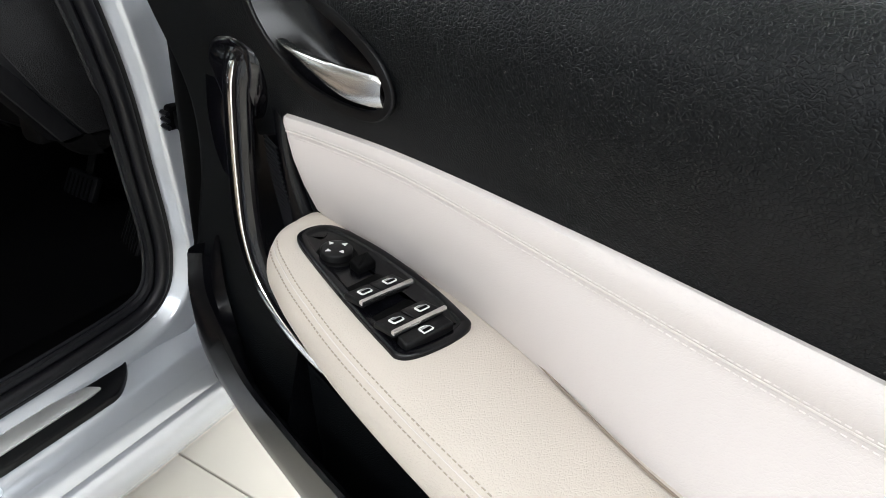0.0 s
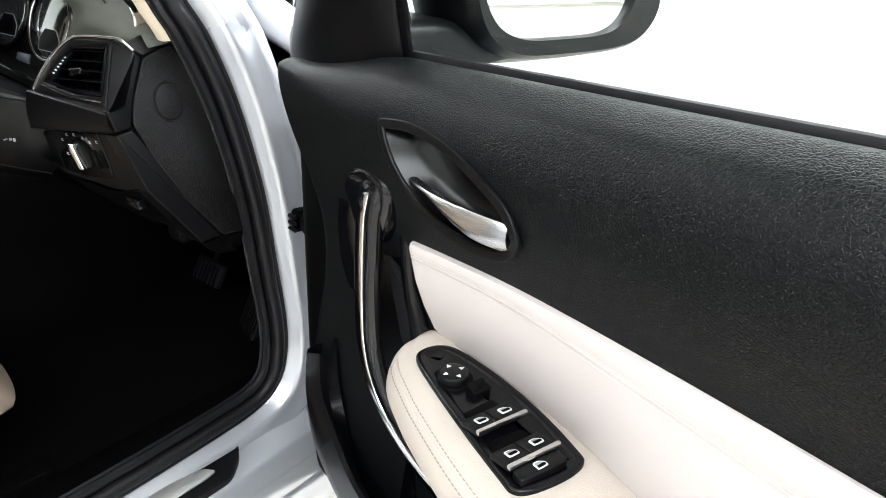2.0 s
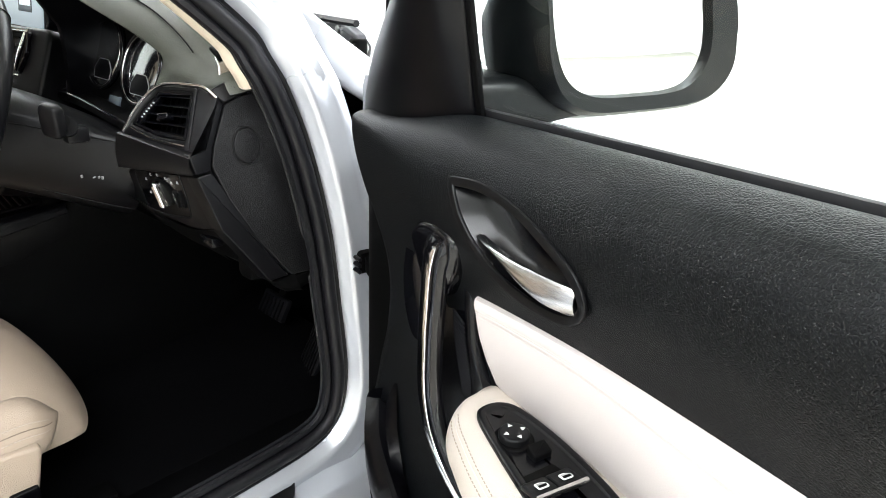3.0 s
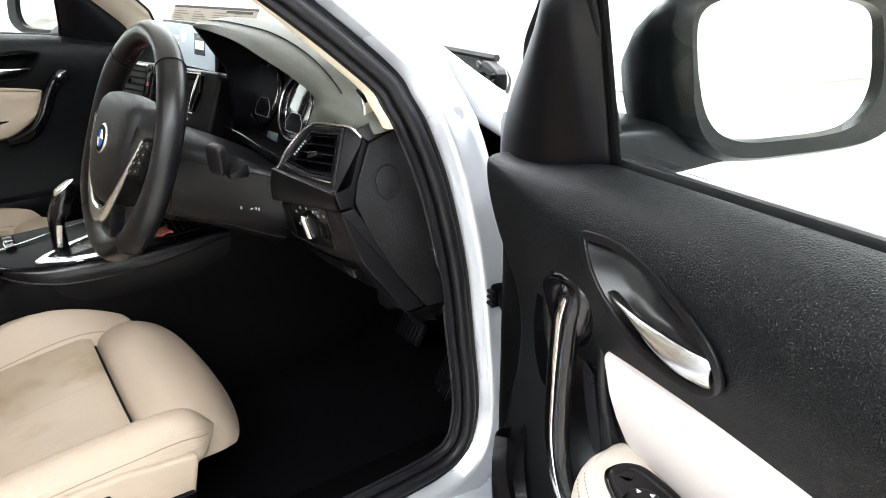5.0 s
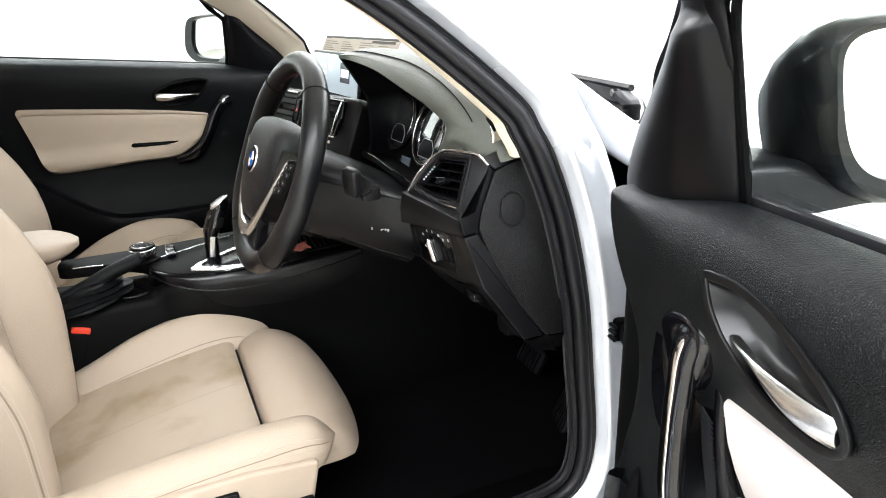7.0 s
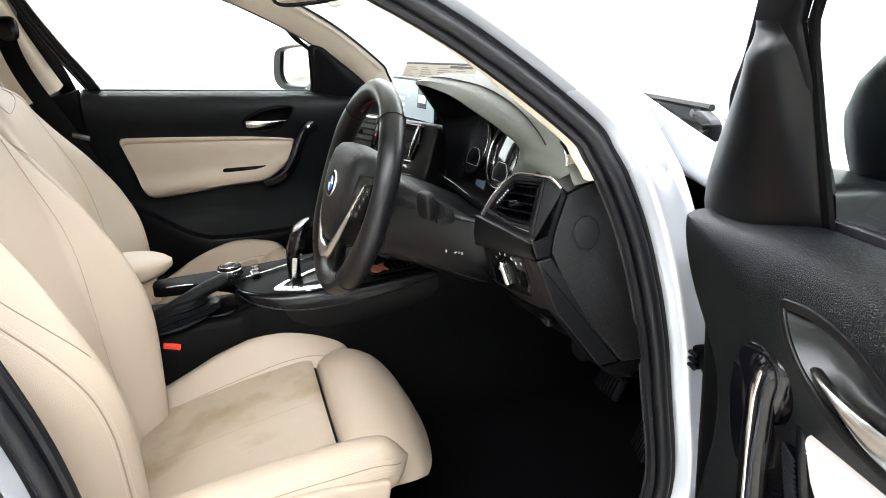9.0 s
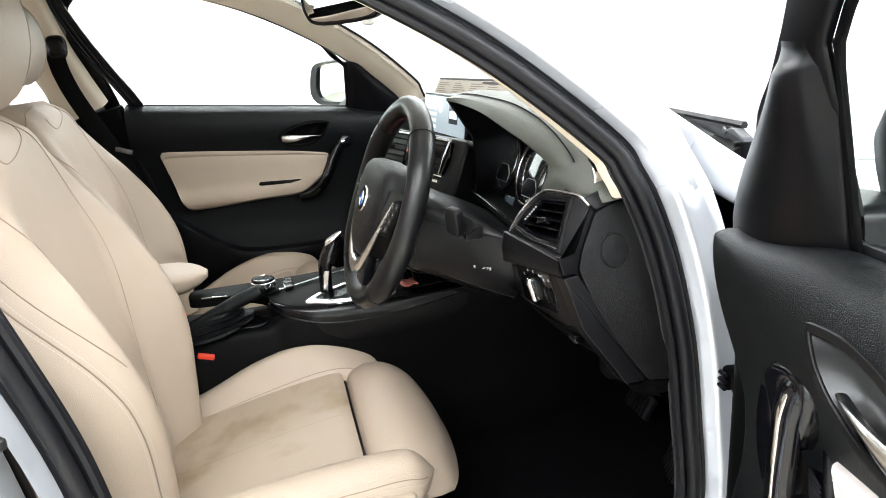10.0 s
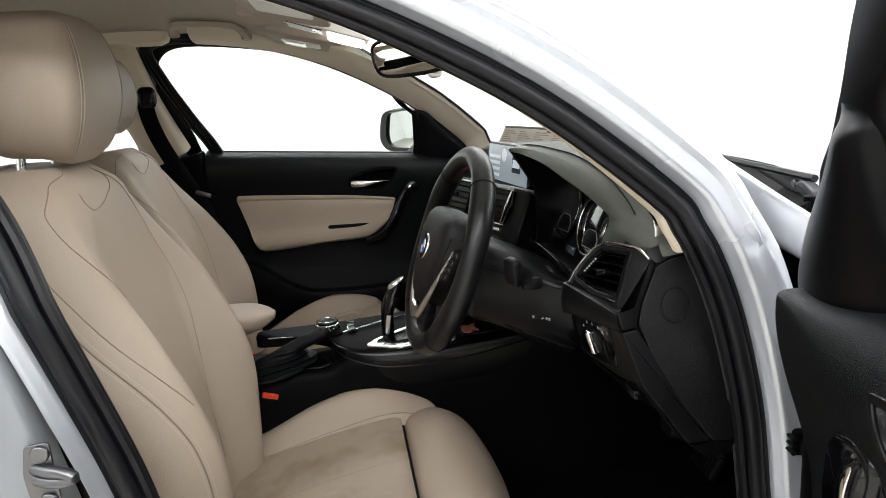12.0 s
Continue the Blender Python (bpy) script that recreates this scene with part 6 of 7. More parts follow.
blot(SEAT_STAINED, (0.235, 0.172, 0.105), 0.50, 0.72)

def seat(cx, dy):
    s = thing("front_seat", (cx, -0.15 + dy, 0.26), label="beige leather front sports seat with side bolsters and headrest", category="car seat", group="front seats")
    # cushion: flat middle, two side rolls, then the thigh support in front of a gap
    def mid_z(t, y):
        return curve_at([(-0.42, 0.418), (-0.30, 0.442), (-0.18, 0.470), (-0.08, 0.489), (-0.02, 0.496)], y) + 0.006 * t * t - 0.006 * ease(-0.045, -0.028, y)
    rings = []
    for y in np.linspace(-0.42, -0.029, 36):
        ring = [Vector((cx + t * 0.178, y + dy, mid_z(t, y))) for t in np.linspace(-1, 1, 21)]
        rings.append(ring + [Vector((cx + q * 0.178, y + dy, 0.345)) for q in (1, 0, -1)])
    cushion = part("cushion", loft(rings), SEAT_STAINED, s, "beige leather seat cushion, slightly stained")
    for t, r in ((0.02, 0.0004),):
        part("seam", tube([Vector((cx + t * 0.178, y + dy, mid_z(t, y) - 0.0002)) for y in np.linspace(-0.40, -0.034, 24)], r, 6), SEAM, cushion)

    def roll(q, name, crest, end):
        """A side roll: crest rows are (y, height of its top)."""
        rings = []
        k = 46
        for i in range(k):
            f = i / (k - 1)
            y = -0.42 + (end + 0.42) * (1 - (1 - f) ** 1.6)
            nose = ease(end - 0.055, end, y)
            top = curve_at(crest, y)
            zin = curve_at([(-0.42, 0.405), (-0.18, 0.462), (-0.03, 0.490), (0.06, 0.46)], y)
            shrink = math.sqrt(max(0.0, 1 - nose ** 2.2))
            inn, out_ = 0.158 + 0.0 * y, 0.262 - 0.008 * ease(-0.05, end, y)
            low = 0.375 if q < 0 else 0.452
            ring = [(inn, zin - 0.03), (inn + 0.006, zin + 0.003), (inn + 0.022, zin + 0.45 * (top - zin)), (inn + 0.046, top - 0.004), (inn + 0.062, top), (inn + 0.078, top - 0.006), (out_ - 0.010, top - 0.024), (out_ - 0.001, top - 0.05), (out_, (top + low) / 2 - 0.01), (out_ - 0.004, low), (inn + 0.05, low - 0.01), (inn, low)]
            c = Vector((inn + 0.052, (top + low) / 2))
            pts = [c + (Vector(p) - c) * (0.06 + 0.94 * shrink) for p in ring]
            rings.append([Vector((cx + q * v.x, y + dy, v.y)) for v in spline([(p.x, p.y, 0) for p in pts], 40, True)])
        ob = part(name, loft(rings), LEATHER_BEIGE, s, "beige leather side bolster")
        for col in ((20, 22) if q > 0 else ()):
            part("stitching", stitches([r[col] + Vector((q * 0.0004, 0, 0.0004)) for r in rings[8:40]], 0.005, 0.0006, (0.8 * q, 0, 0.6)), THREAD_SEAT, ob)
        if q > 0:
            part("seam", tube([r[21] for r in rings[4:41]], 0.0008, 6), SEAM, ob)
        part("seam", tube([r[5] for r in rings[3:41]], 0.0009, 6), SEAM, ob)
        return ob
    roll(-1, "bolster", [(-0.42, 0.432), (-0.296, 0.482), (-0.20, 0.526), (-0.10, 0.550), (-0.03, 0.543), (0.04, 0.517), (0.075, 0.49)], 0.078)
    roll(1, "bolster", [(-0.42, 0.478), (-0.30, 0.498), (-0.18, 0.516), (-0.05, 0.528), (0.03, 0.528), (0.075, 0.510)], 0.078)
    rings = []
    for i in range(27):
        f = -1 + 2 * i / 26
        e = math.sqrt(max(0, 1 - abs(f) ** 6))
        x = cx + 0.006 + 0.197 * f
        y0, y1 = -0.0235 + 0.010 * (1 - e), 0.147 - 0.024 * f * f - 0.030 * (1 - e)
        ring = []
        prof = [(0.0, 0.40), (0.0, 0.468), (0.02, 0.489), (0.08, 0.504), (0.25, 0.519), (0.45, 0.520), (0.65, 0.507), (0.82, 0.484), (0.93, 0.455), (0.985, 0.432), (0.97, 0.418), (0.5, 0.410)]
        for a, z in prof:
            ring.append((y0 + (y1 - y0) * a, 0.44 + (z - 0.44) * (0.30 + 0.70 * e) - 0.012 * f * f * (f > 0) + 0.004 * (f < 0) * f * f))
        rings.append([Vector((x, q.x + dy, q.y)) for q in spline([(a, b, 0) for a, b in ring], 44, True)])
    front = part("thigh_support", loft(rings), LEATHER_BEIGE, s, "rounded beige leather thigh support")
    part("gap", box((cx, -0.026 + dy, 0.45), (0.36, 0.006, 0.06), 0.001), SEAM_BLACK, front)
    # side trim below
    for q in (1, -1):
        skirt = rounded([(-0.40, 0.30), (0.010, 0.30), (0.024, 0.40), (0.040, 0.478), (-0.06, 0.487), (-0.20, 0.482), (-0.40, 0.455)], 0.012, 5)
        skirt_ob = part("side_trim", slab(skirt, 0.22, 0.268, lambda a, b, c: Vector((cx + q * c, a + dy, b)), 0.006), LEATHER_BEIGE if q > 0 else PLASTIC_DARK, s, "pale seat side trim")
        if q > 0:
            for a, b in ((-0.102, 0.455), (0.006, 0.412)):
                part("seat_switch", slab([(a + p.x, b + p.y) for p in rounded([(-0.018, -0.010), (0.018, -0.010), (0.018, 0.010), (-0.018, 0.010)], 0.004, 3)], 0.266, 0.2745, lambda a, b, c: Vector((cx + c, a + dy, b)), 0.002), PLASTIC_SATIN, skirt_ob, "dark seat adjuster switch")
        part("seat_rail", box((cx + q * 0.19, -0.17 + dy, 0.278), (0.045, 0.62, 0.04), 0.006), PLASTIC_DARK, s)
    # backrest
    def spine(z):
        return curve_at([(0.42, -0.362), (0.52, -0.380), (0.66, -0.402), (0.85, -0.437), (1.0, -0.469), (1.09, -0.492)], z)

    def wide(z):
        return curve_at([(0.42, 0.225), (0.55, 0.25), (0.70, 0.268), (0.82, 0.262), (0.92, 0.236), (1.0, 0.205), (1.05, 0.178), (1.085, 0.135)], z)

    def face(t, z, lift=0.0):
        a = abs(t)
        reach = curve_at([(0.42, 0.045), (0.55, 0.072), (0.66, 0.088), (0.76, 0.078), (0.86, 0.046), (0.95, 0.006), (1.06, -0.03)], z)
        bol = reach * ease(0.48, 0.80, a)
        wrap = 0.075 * max(0, (a - 0.80) / 0.20) ** 2.2 + 0.048 * ease(0.68, 0.88, z) * ease(0.74, 0.95, a)
        tip = 0.035 * ease(1.03, 1.09, z) ** 2
        y = spine(z) + bol - wrap - tip + lift - 0.006 * (1 - a) * ease(0.55, 0.75, z)
        return Vector((cx + t * wide(z) * (1.0 if t > 0 else 1.0 - 0.15 * ease(0.88, 0.62, z)), y + dy, z))
    rings = []
    for i in range(44):
        z = 0.43 + 0.655 * (i / 43)
        ring = [face(-1 + 2 * j / 48, z) for j in range(49)]
        back = spine(z) - 0.135 + 0.01 * ease(1.0, 1.09, z)
        ring += [Vector((cx + q * wide(z), back + dy - 0.012 * (1 - q * q), z)) for q in (0.97, 0.8, 0.4, 0, -0.4, -0.8, -0.97)]
        rings.append(ring)
    backrest = part("backrest", loft(rings), LEATHER_BEIGE, s, "beige leather backrest with bolsters")
    for q, top in ((1, [(0.38, 1.080, 0), (0.70, 1.064, 0), (0.82, 1.036, 0), (0.83, 1.0, 0), (0.79, 0.955, 0), (0.66, 0.86, 0)]), (-1, [(0.30, 1.075, 0), (0.48, 1.01, 0), (0.57, 0.87, 0)])):
        part("seam", tube([face(q * t, z, 0.0002) for t, z in [(p.x, p.y) for p in spline(top + [(0.53, 0.68, 0), (0.42, 0.50, 0)], 40)]], 0.0008, 6, (0, 1, 0)), SEAM, backrest)
    part("seam", tube([face(t, z, 0.0003) for t, z in [(p.x, p.y) for p in spline([(-0.34, 1.066, 0), (-0.16, 1.043, 0), (0.12, 1.025, 0), (0.40, 1.019, 0), (0.53, 1.030, 0), (0.56, 1.046, 0)], 30)]], 0.0007, 6, (0, 1, 0)), SEAM, backrest)
    def side_line(z):
        return curve_at([(0.50, 0.905), (0.60, 0.912), (0.68, 0.92), (0.78, 0.926), (0.88, 0.94), (1.02, 0.955)], z)
    for q in (1, -1):
        for o in (-0.012, 0.012):
            part("stitching", stitches([face(q * (side_line(z) + o), z, 0.0006) for z in np.linspace(0.50, 1.02, 60)], 0.0055, 0.0009, (0.5 * q, 1, 0)), THREAD_SEAT, backrest)
        part("seam", tube([face(q * side_line(z), z, 0.0) for z in np.linspace(0.50, 1.02, 50)], 0.0013, 6, (0, 1, 0)), SEAM, backrest)
        part("seam", tube([face(q * curve_at([(0.745, 0.83), (0.79, 0.862), (0.87, 0.895), (0.95, 0.914)], z), z, 0.0) for z in np.linspace(0.745, 1.0, 30)], 0.0009, 6, (0, 1, 0)), SEAM, backrest)
    # headrest
    hy = -0.545 + dy
    rings = []
    for i in range(31):
        f = i / 30
        z = 1.088 + 0.222 * f
        e = math.sin(math.pi * min(1, max(0, 0.02 + 0.96 * f))) ** 0.17
        hw = 0.128 * e * (0.95 + 0.05 * math.sin(math.pi * f))
        dep = 0.080 * e
        c = hy - 0.013 + 0.018 * f + 0.012 * math.sin(math.pi * f)
        low = max(0.0, 1 - f / 0.35)
        rings.append([Vector((cx + hw * math.copysign(abs(math.cos(a)) ** 0.40, math.cos(a)), c + dep * math.copysign(abs(math.sin(a)) ** 0.46, math.sin(a)) + 0.008 * math.cos(a) ** 2 * math.sin(a), z + 0.028 * low * (1 - math.sin(a)) / 2)) for a in (2 * math.pi * k / 48 for k in range(48))])
    head = part("headrest", loft(rings), LEATHER_BEIGE, s, "beige leather headrest with stitched edges")
    for k in (8, 16):
        line = [r[k] + Vector((0, 0.0003, 0)) for r in rings[2:29]]
        part("seam", tube(line, 0.0010, 6, (0, 1, 0)), SEAM, head)
        for o in (-0.55, 0.55):
            line2 = [r[k].lerp(r[k + (1 if o > 0 else -1)], abs(o) * 0.8) + Vector((0, 0.0010, 0)) for r in rings[2:29]]
            part("stitching", stitches(line2, 0.0055, 0.0011, (0.3 if k < 10 else -0.3, 1, 0)), THREAD_SEAT, head)
    for q in (1, -1):
        part("headrest_post", tube([(cx + q * 0.065, hy - 0.034, 1.04), (cx + q * 0.065, hy - 0.026, 1.13)], 0.0065, 12), CHROME, head, "chrome headrest post")
        part("post_collar", tube([(cx + q * 0.065, hy - 0.0345, 1.062), (cx + q * 0.065, hy - 0.0335, 1.084)], 0.026, 16, size=lambda f: 1 - 0.25 * f), LEATHER_BEIGE, head)
    # belt buckle on the inner side
    bx = cx - 0.235
    part("buckle", box((bx, -0.318 + dy, 0.500), (0.022, 0.042, 0.105), 0.006, Euler((-0.25, 0, 0)).to_matrix()), PLASTIC_DARK, s, "black belt buckle")
    part("buckle_button", box((bx, -0.298 + dy, 0.552), (0.018, 0.034, 0.014), 0.003, Euler((-0.25, 0, 0)).to_matrix()), RED_PLASTIC, s, "red buckle button")
    return s


DRIVER_SEAT = seat(0.365, 0.0)
PASSENGER_SEAT = tagged(copy_thing(DRIVER_SEAT, pose(-0.348, -0.200, 0.282, 5, 0, 0)), label="beige leather front passenger seat set further back")
for ob in PASSENGER_SEAT.children:
    if ob.name.startswith("headrest"):
        ob.scale.z *= 0.87
        ob.location.z += 0.145
        ob.location.y -= 0.030
    if ob.name.startswith(("cushion", "bolster", "thigh_support")):
        ob.location.z -= 0.014
    if ob.name.startswith("buckle"):
        ob.location.x += 0.470

# ---- centre console ----
def console():
    c = thing("centre_console", (0.02, -0.1, 0.26), label="black centre console with gear lever, controller and handbrake", category="car console")
    # tunnel and rear tray
    rings = []
    for y, hw, z in ((-0.62, 0.105, 0.60), (-0.40, 0.108, 0.597), (-0.24, 0.112, 0.592), (-0.165, 0.116, 0.594), (-0.15, 0.112, 0.604), (-0.135, 0.118, 0.616), (-0.10, 0.128, 0.618), (0.05, 0.138, 0.618), (0.16, 0.145, 0.622), (0.26, 0.152, 0.65), (0.36, 0.17, 0.72), (0.71, 0.18, 0.72)):
        hl = 0.050 + 0.028 * ease(-0.15, 0.05, y) + 0.09 * ease(0.10, 0.36, y)
        ring = rounded([(0.02 - hl - 0.03, 0.26), (0.02 + hw + 0.015, 0.26), (0.02 + hw + 0.006, z - 0.05), (0.02 + hw, z - 0.012), (0.02 + hw - 0.012, z), (0.02 - hl + 0.012, z), (0.02 - hl, z - 0.012), (0.02 - hl - 0.006, z - 0.05)], 0.008, 3)
        rings.append([Vector((q.x, y, q.y)) for q in ring])
    part("console_body", loft(rings), PLASTIC_DARK, c, "black console body")

    def T(a, b, k):
        return Vector((a, b, 0.646 - 0.11 * max(0.0, a - 0.02) + 0.10 * max(0.0, b - 0.05) + k))
    edge_in = [(0.070, -0.158), (0.100, -0.146), (0.124, -0.120), (0.139, -0.082), (0.152, -0.030), (0.160, 0.045), (0.164, 0.14), (0.166, 0.26)]
    deck = part("gloss_deck", slab(rounded([(-0.030, -0.33), (0.030, -0.33), (0.040, -0.20)] + edge_in + [(-0.10, 0.26), (-0.068, 0.03), (-0.040, -0.12)], 0.02), -0.02, 0.0, T, 0.002), PLASTIC_DARK, c, "black console deck")
    outer = spline([(0.060, -0.166, 0.632), (0.098, -0.154, 0.629), (0.128, -0.130, 0.618), (0.149, -0.088, 0.606), (0.161, -0.036, 0.598), (0.168, 0.045, 0.598), (0.174, 0.14, 0.609), (0.180, 0.26, 0.632)], 50)
    rows = []
    for p, q in zip(spline([T(a, b, -0.001) for a, b in edge_in], 50), outer):
        m = p.lerp(q, 0.5) + Vector((0.004, -0.001, 0.003))
        rows.append([p, p.lerp(m, 0.5) + Vector((0.001, 0, 0.001)), m, m.lerp(q, 0.6), q, q + Vector((-0.004, 0.002, -0.004)), q + Vector((-0.016, 0.006, -0.006))])
    part("deck_shoulder", mesh_of(rows)[0], PLASTIC_SMOOTH, c, "smooth black shoulder of the deck")
    wall = [[q + Vector((-0.003, 0.001, -0.002)), Vector((q.x - 0.002, q.y + 0.001, 0.5 * (q.z + 0.545))), Vector((q.x - 0.004, q.y + 0.003, 0.545))] for q in outer]
    part("deck_wall", mesh_of(wall)[0], PLASTIC_SATIN, c, "upright black side of the deck")
    part("side_crease", tube([q + Vector((0.0005, 0, -0.002)) for q in outer[6:]], 0.0016, 6), PLASTIC_BLACK, c)
    part("chrome_line", sweep(spline([T(a, b, 0.002) for a, b in ((0.046, -0.165), (0.037, -0.117), (0.006, -0.053), (-0.028, 0.012), (-0.045, 0.06), (-0.055, 0.12))], 30), rounded([(-0.0022, -0.002), (0.0022, -0.002), (0.0016, 0.0012), (-0.0016, 0.0012)], 0.0006, 3), (0, 0, 1)), CHROME, deck, "chrome edge line")
    part("chrome_line", sweep(spline([T(a, b, 0.002) for a, b in ((0.034, -0.300), (0.036, -0.27), (0.040, -0.245))], 12), rounded([(-0.0016, -0.002), (0.0016, -0.002), (0.0012, 0.001), (-0.0012, 0.001)], 0.0006, 3), (0, 0, 1)), CHROME, deck)
    ring_out = rounded([(0.127, -0.088), (0.146, -0.030), (0.153, 0.035), (0.157, 0.11), (0.055, 0.11), (0.033, 0.050), (0.062, -0.006), (0.102, -0.066)], 0.010, 6)
    ring_in = rounded([(0.119, -0.064), (0.133, -0.025), (0.140, 0.032), (0.143, 0.10), (0.066, 0.10), (0.047, 0.048), (0.073, 0.000), (0.104, -0.054)], 0.008, 6)
    rows = [[T(p.x, p.y, k) for p in offset2d(ring_out, q)] for q, k in ((0.0, -0.002), (0.0, 0.003), (0.0012, 0.0048))] + [[T(p.x, p.y, k) for p in offset2d(ring_in, q)] for q, k in ((-0.0012, 0.0048), (0.0, 0.0035), (0.0, -0.004))]
    plate = part("shift_plate", mesh_of(rows, closed_v=True)[0], SATIN, c, "satin metal frame round the gear lever")
    part("shift_well", slab(ring_in, -0.006, 0.0012, T, 0.0005), PLASTIC_SMOOTH, plate)
    part("drive_switch", slab(rounded([(0.149, -0.040), (0.156, -0.040), (0.158, 0.030), (0.152, 0.030)], 0.002, 3), -0.002, 0.0018, T, 0.0006), PLASTIC_DARK, deck)
    part("drive_mark", slab(rounded([(0.1520, -0.020), (0.1545, -0.020), (0.1548, -0.008), (0.1523, -0.008)], 0.0008, 3), 0.001, 0.0024, T, 0.0003, steps=1), MARK, deck)
    rings = []
    for f in np.linspace(0, 1, 20):
        z = 0.632 + 0.122 * f
        ry = 0.0140 + 0.011 * ease(0.35, 0.8, f) - 0.005 * ease(0.9, 1.0, f)
        rx = 0.014 + 0.008 * ease(0.25, 0.7, f) - 0.004 * ease(0.9, 1, f)
        cy = -0.034 + 0.002 * f + 0.020 * ease(0.35, 1, f)
        rings.append([Vector((0.083 - 0.006 * f + rx * math.cos(a), cy + ry * math.sin(a), z + 0.016 * math.sin(a) * f)) for a in (2 * math.pi * k / 22 for k in range(22))])
    lever = part("gear_lever", loft(rings), GLOSS_BLACK, c, "glossy black gear lever")
    part("lever_boot", tube([(0.083, -0.034, 0.628), (0.083, -0.034, 0.646)], 0.024, 18, size=lambda f: 1.1 - 0.4 * f), PLASTIC_DARK, lever)
    part("lever_trim", sweep(spline([(0.0975, -0.036, 0.648), (0.0995, -0.034, 0.668), (0.1015, -0.030, 0.692)], 12), rounded([(-0.0065, -0.002), (0.0065, -0.002), (0.005, 0.002), (-0.005, 0.002)], 0.001, 3), (1, 0, 0)), SATIN, lever, "satin side trim")
    part("lever_button", slab(rounded([(-0.024, 0.707), (-0.008, 0.707), (-0.004, 0.729), (-0.018, 0.729)], 0.003, 3), 0.09, 0.1005, lambda a, b, k: Vector((k, a, b)), 0.0015), PLASTIC_DARK, lever, "dark release button")
    part("lever_cap", slab([(0.077 + a, -0.008 + b) for a, b in circle(0.0165, 22, 0.019)], 0.744, 0.761, lambda a, b, k: Vector((a, b, k + 0.55 * (b + 0.008))), 0.004), SATIN, lever, "satin lever cap")
    # rotary controller
    knob = part("controller", tube([(0.030, -0.167, 0.640), (0.030, -0.167, 0.672)], 0.0262, 32, size=lambda f: 1.0 - 0.05 * f), PLASTIC_SMOOTH, c, "rotary controller")
    part("controller_ring", slab([(0.030 + a, -0.167 + b) for a, b in circle(0.0275, 36)], 0.655, 0.668, lambda a, b, k: Vector((a, b, k)), 0.003), CHROME, knob, "knurled chrome ring")
    part("controller_cap", slab([(0.030 + a, -0.167 + b) for a, b in circle(0.0250, 36)], 0.667, 0.6735, lambda a, b, k: Vector((a, b, k)), 0.003), PLASTIC_SMOOTH, knob)
    part("cap_ring", tube([(0.030 + a, -0.167 + b, 0.6735) for a, b in circle(0.0195, 36)], 0.0011, 6, (0, 0, 1), True), CHROME, knob, "thin chrome ring")
    part("controller_base", slab([(0.030 + a, -0.165 + b) for a, b in circle(0.034, 36)], 0.636, 0.6475, lambda a, b, k: Vector((a, b, k)), 0.002), PLASTIC_DARK, knob)
    for k in range(3):
        part("menu_button", slab(rounded([(-0.018 + 0.024 * k, -0.124), (0.004 + 0.024 * k, -0.122), (0.002 + 0.022 * k, -0.104), (-0.018 + 0.022 * k, -0.106)], 0.003, 3), -0.002, 0.008, T, 0.002), PLASTIC_SMOOTH, knob)
        part("button_edge", sweep([T(-0.017 + 0.024 * k, -0.1235, 0.0085), T(0.003 + 0.024 * k, -0.1215, 0.0085)], circle(0.0012, 6), (0, 0, 1)), CHROME, knob)
    # tray with a ribbed mat and a red tag
    tray = part("front_tray", slab(rounded([(-0.02, 0.12), (0.145, 0.12), (0.155, 0.23), (-0.02, 0.24)], 0.015), 0.0, 0.004, T, 0.002), PLASTIC_DARK, c, "ribbed black tray")
    for k in range(9):
        b = 0.130 + 0.011 * k
        part("tray_rib", tube([T(0.0, b, 0.005), T(0.146, b - 0.004, 0.005)], 0.0022, 6), PLASTIC_BLACK, tray)
    tag = [(p.x, p.y) for p in spline([(a, b, 0) for a, b in ((0.110, 0.128), (0.135, 0.124), (0.150, 0.136), (0.143, 0.150), (0.146, 0.160), (0.128, 0.154), (0.108, 0.158), (0.116, 0.142))], 32, True)]
    part("red_tag", slab(tag, 0.007, 0.0095, T, 0.001), material("red_white_print", (0.55, 0.16, 0.12), 0.5, vary=0.6, stain=90), tray, "small red and white tag")
    # handbrake with gaiter
    rings = []
    way = spline([(0.100, -0.345, 0.598), (0.100, -0.275, 0.627), (0.100, -0.224, 0.650), (0.100, -0.184, 0.665), (0.100, -0.168, 0.672)], 24)
    brake = part("handbrake", sweep(way, circle(0.0155, 16, 0.013), (0, 0, 1), size=lambda f: 1.0 + 0.12 * math.sin(math.pi * f) - 0.3 * ease(0.93, 1, f)), LEATHER_BLACK, c, "black leather handbrake lever")
    part("brake_button", tube([way[-1], way[-1] + Vector((0, 0.006, 0.002))], 0.0065, 12), PLASTIC_SATIN, brake)
    rings = []
    for i, (f, r) in enumerate(((0.0, 1.0), (0.12, 0.92), (0.2, 0.98), (0.32, 0.78), (0.42, 0.84), (0.55, 0.6), (0.68, 0.62), (0.8, 0.42), (0.92, 0.38), (1.0, 0.27))):
        cpt = Vector((0.095, -0.300, 0.590)).lerp(Vector((0.100, -0.262, 0.636)), f)
        rings.append([cpt + Vector((0.062 * r * math.cos(a) * (1 + 0.06 * math.sin(5 * a + i)), 0.105 * r * math.sin(a) * (1 + 0.05 * math.sin(4 * a + 2 * i)), 0.018 * r * math.sin(a))) for a in (2 * math.pi * k / 30 for k in range(30))])
    part("brake_gaiter", loft(rings), LEATHER_BLACK, brake, "creased black leather gaiter")
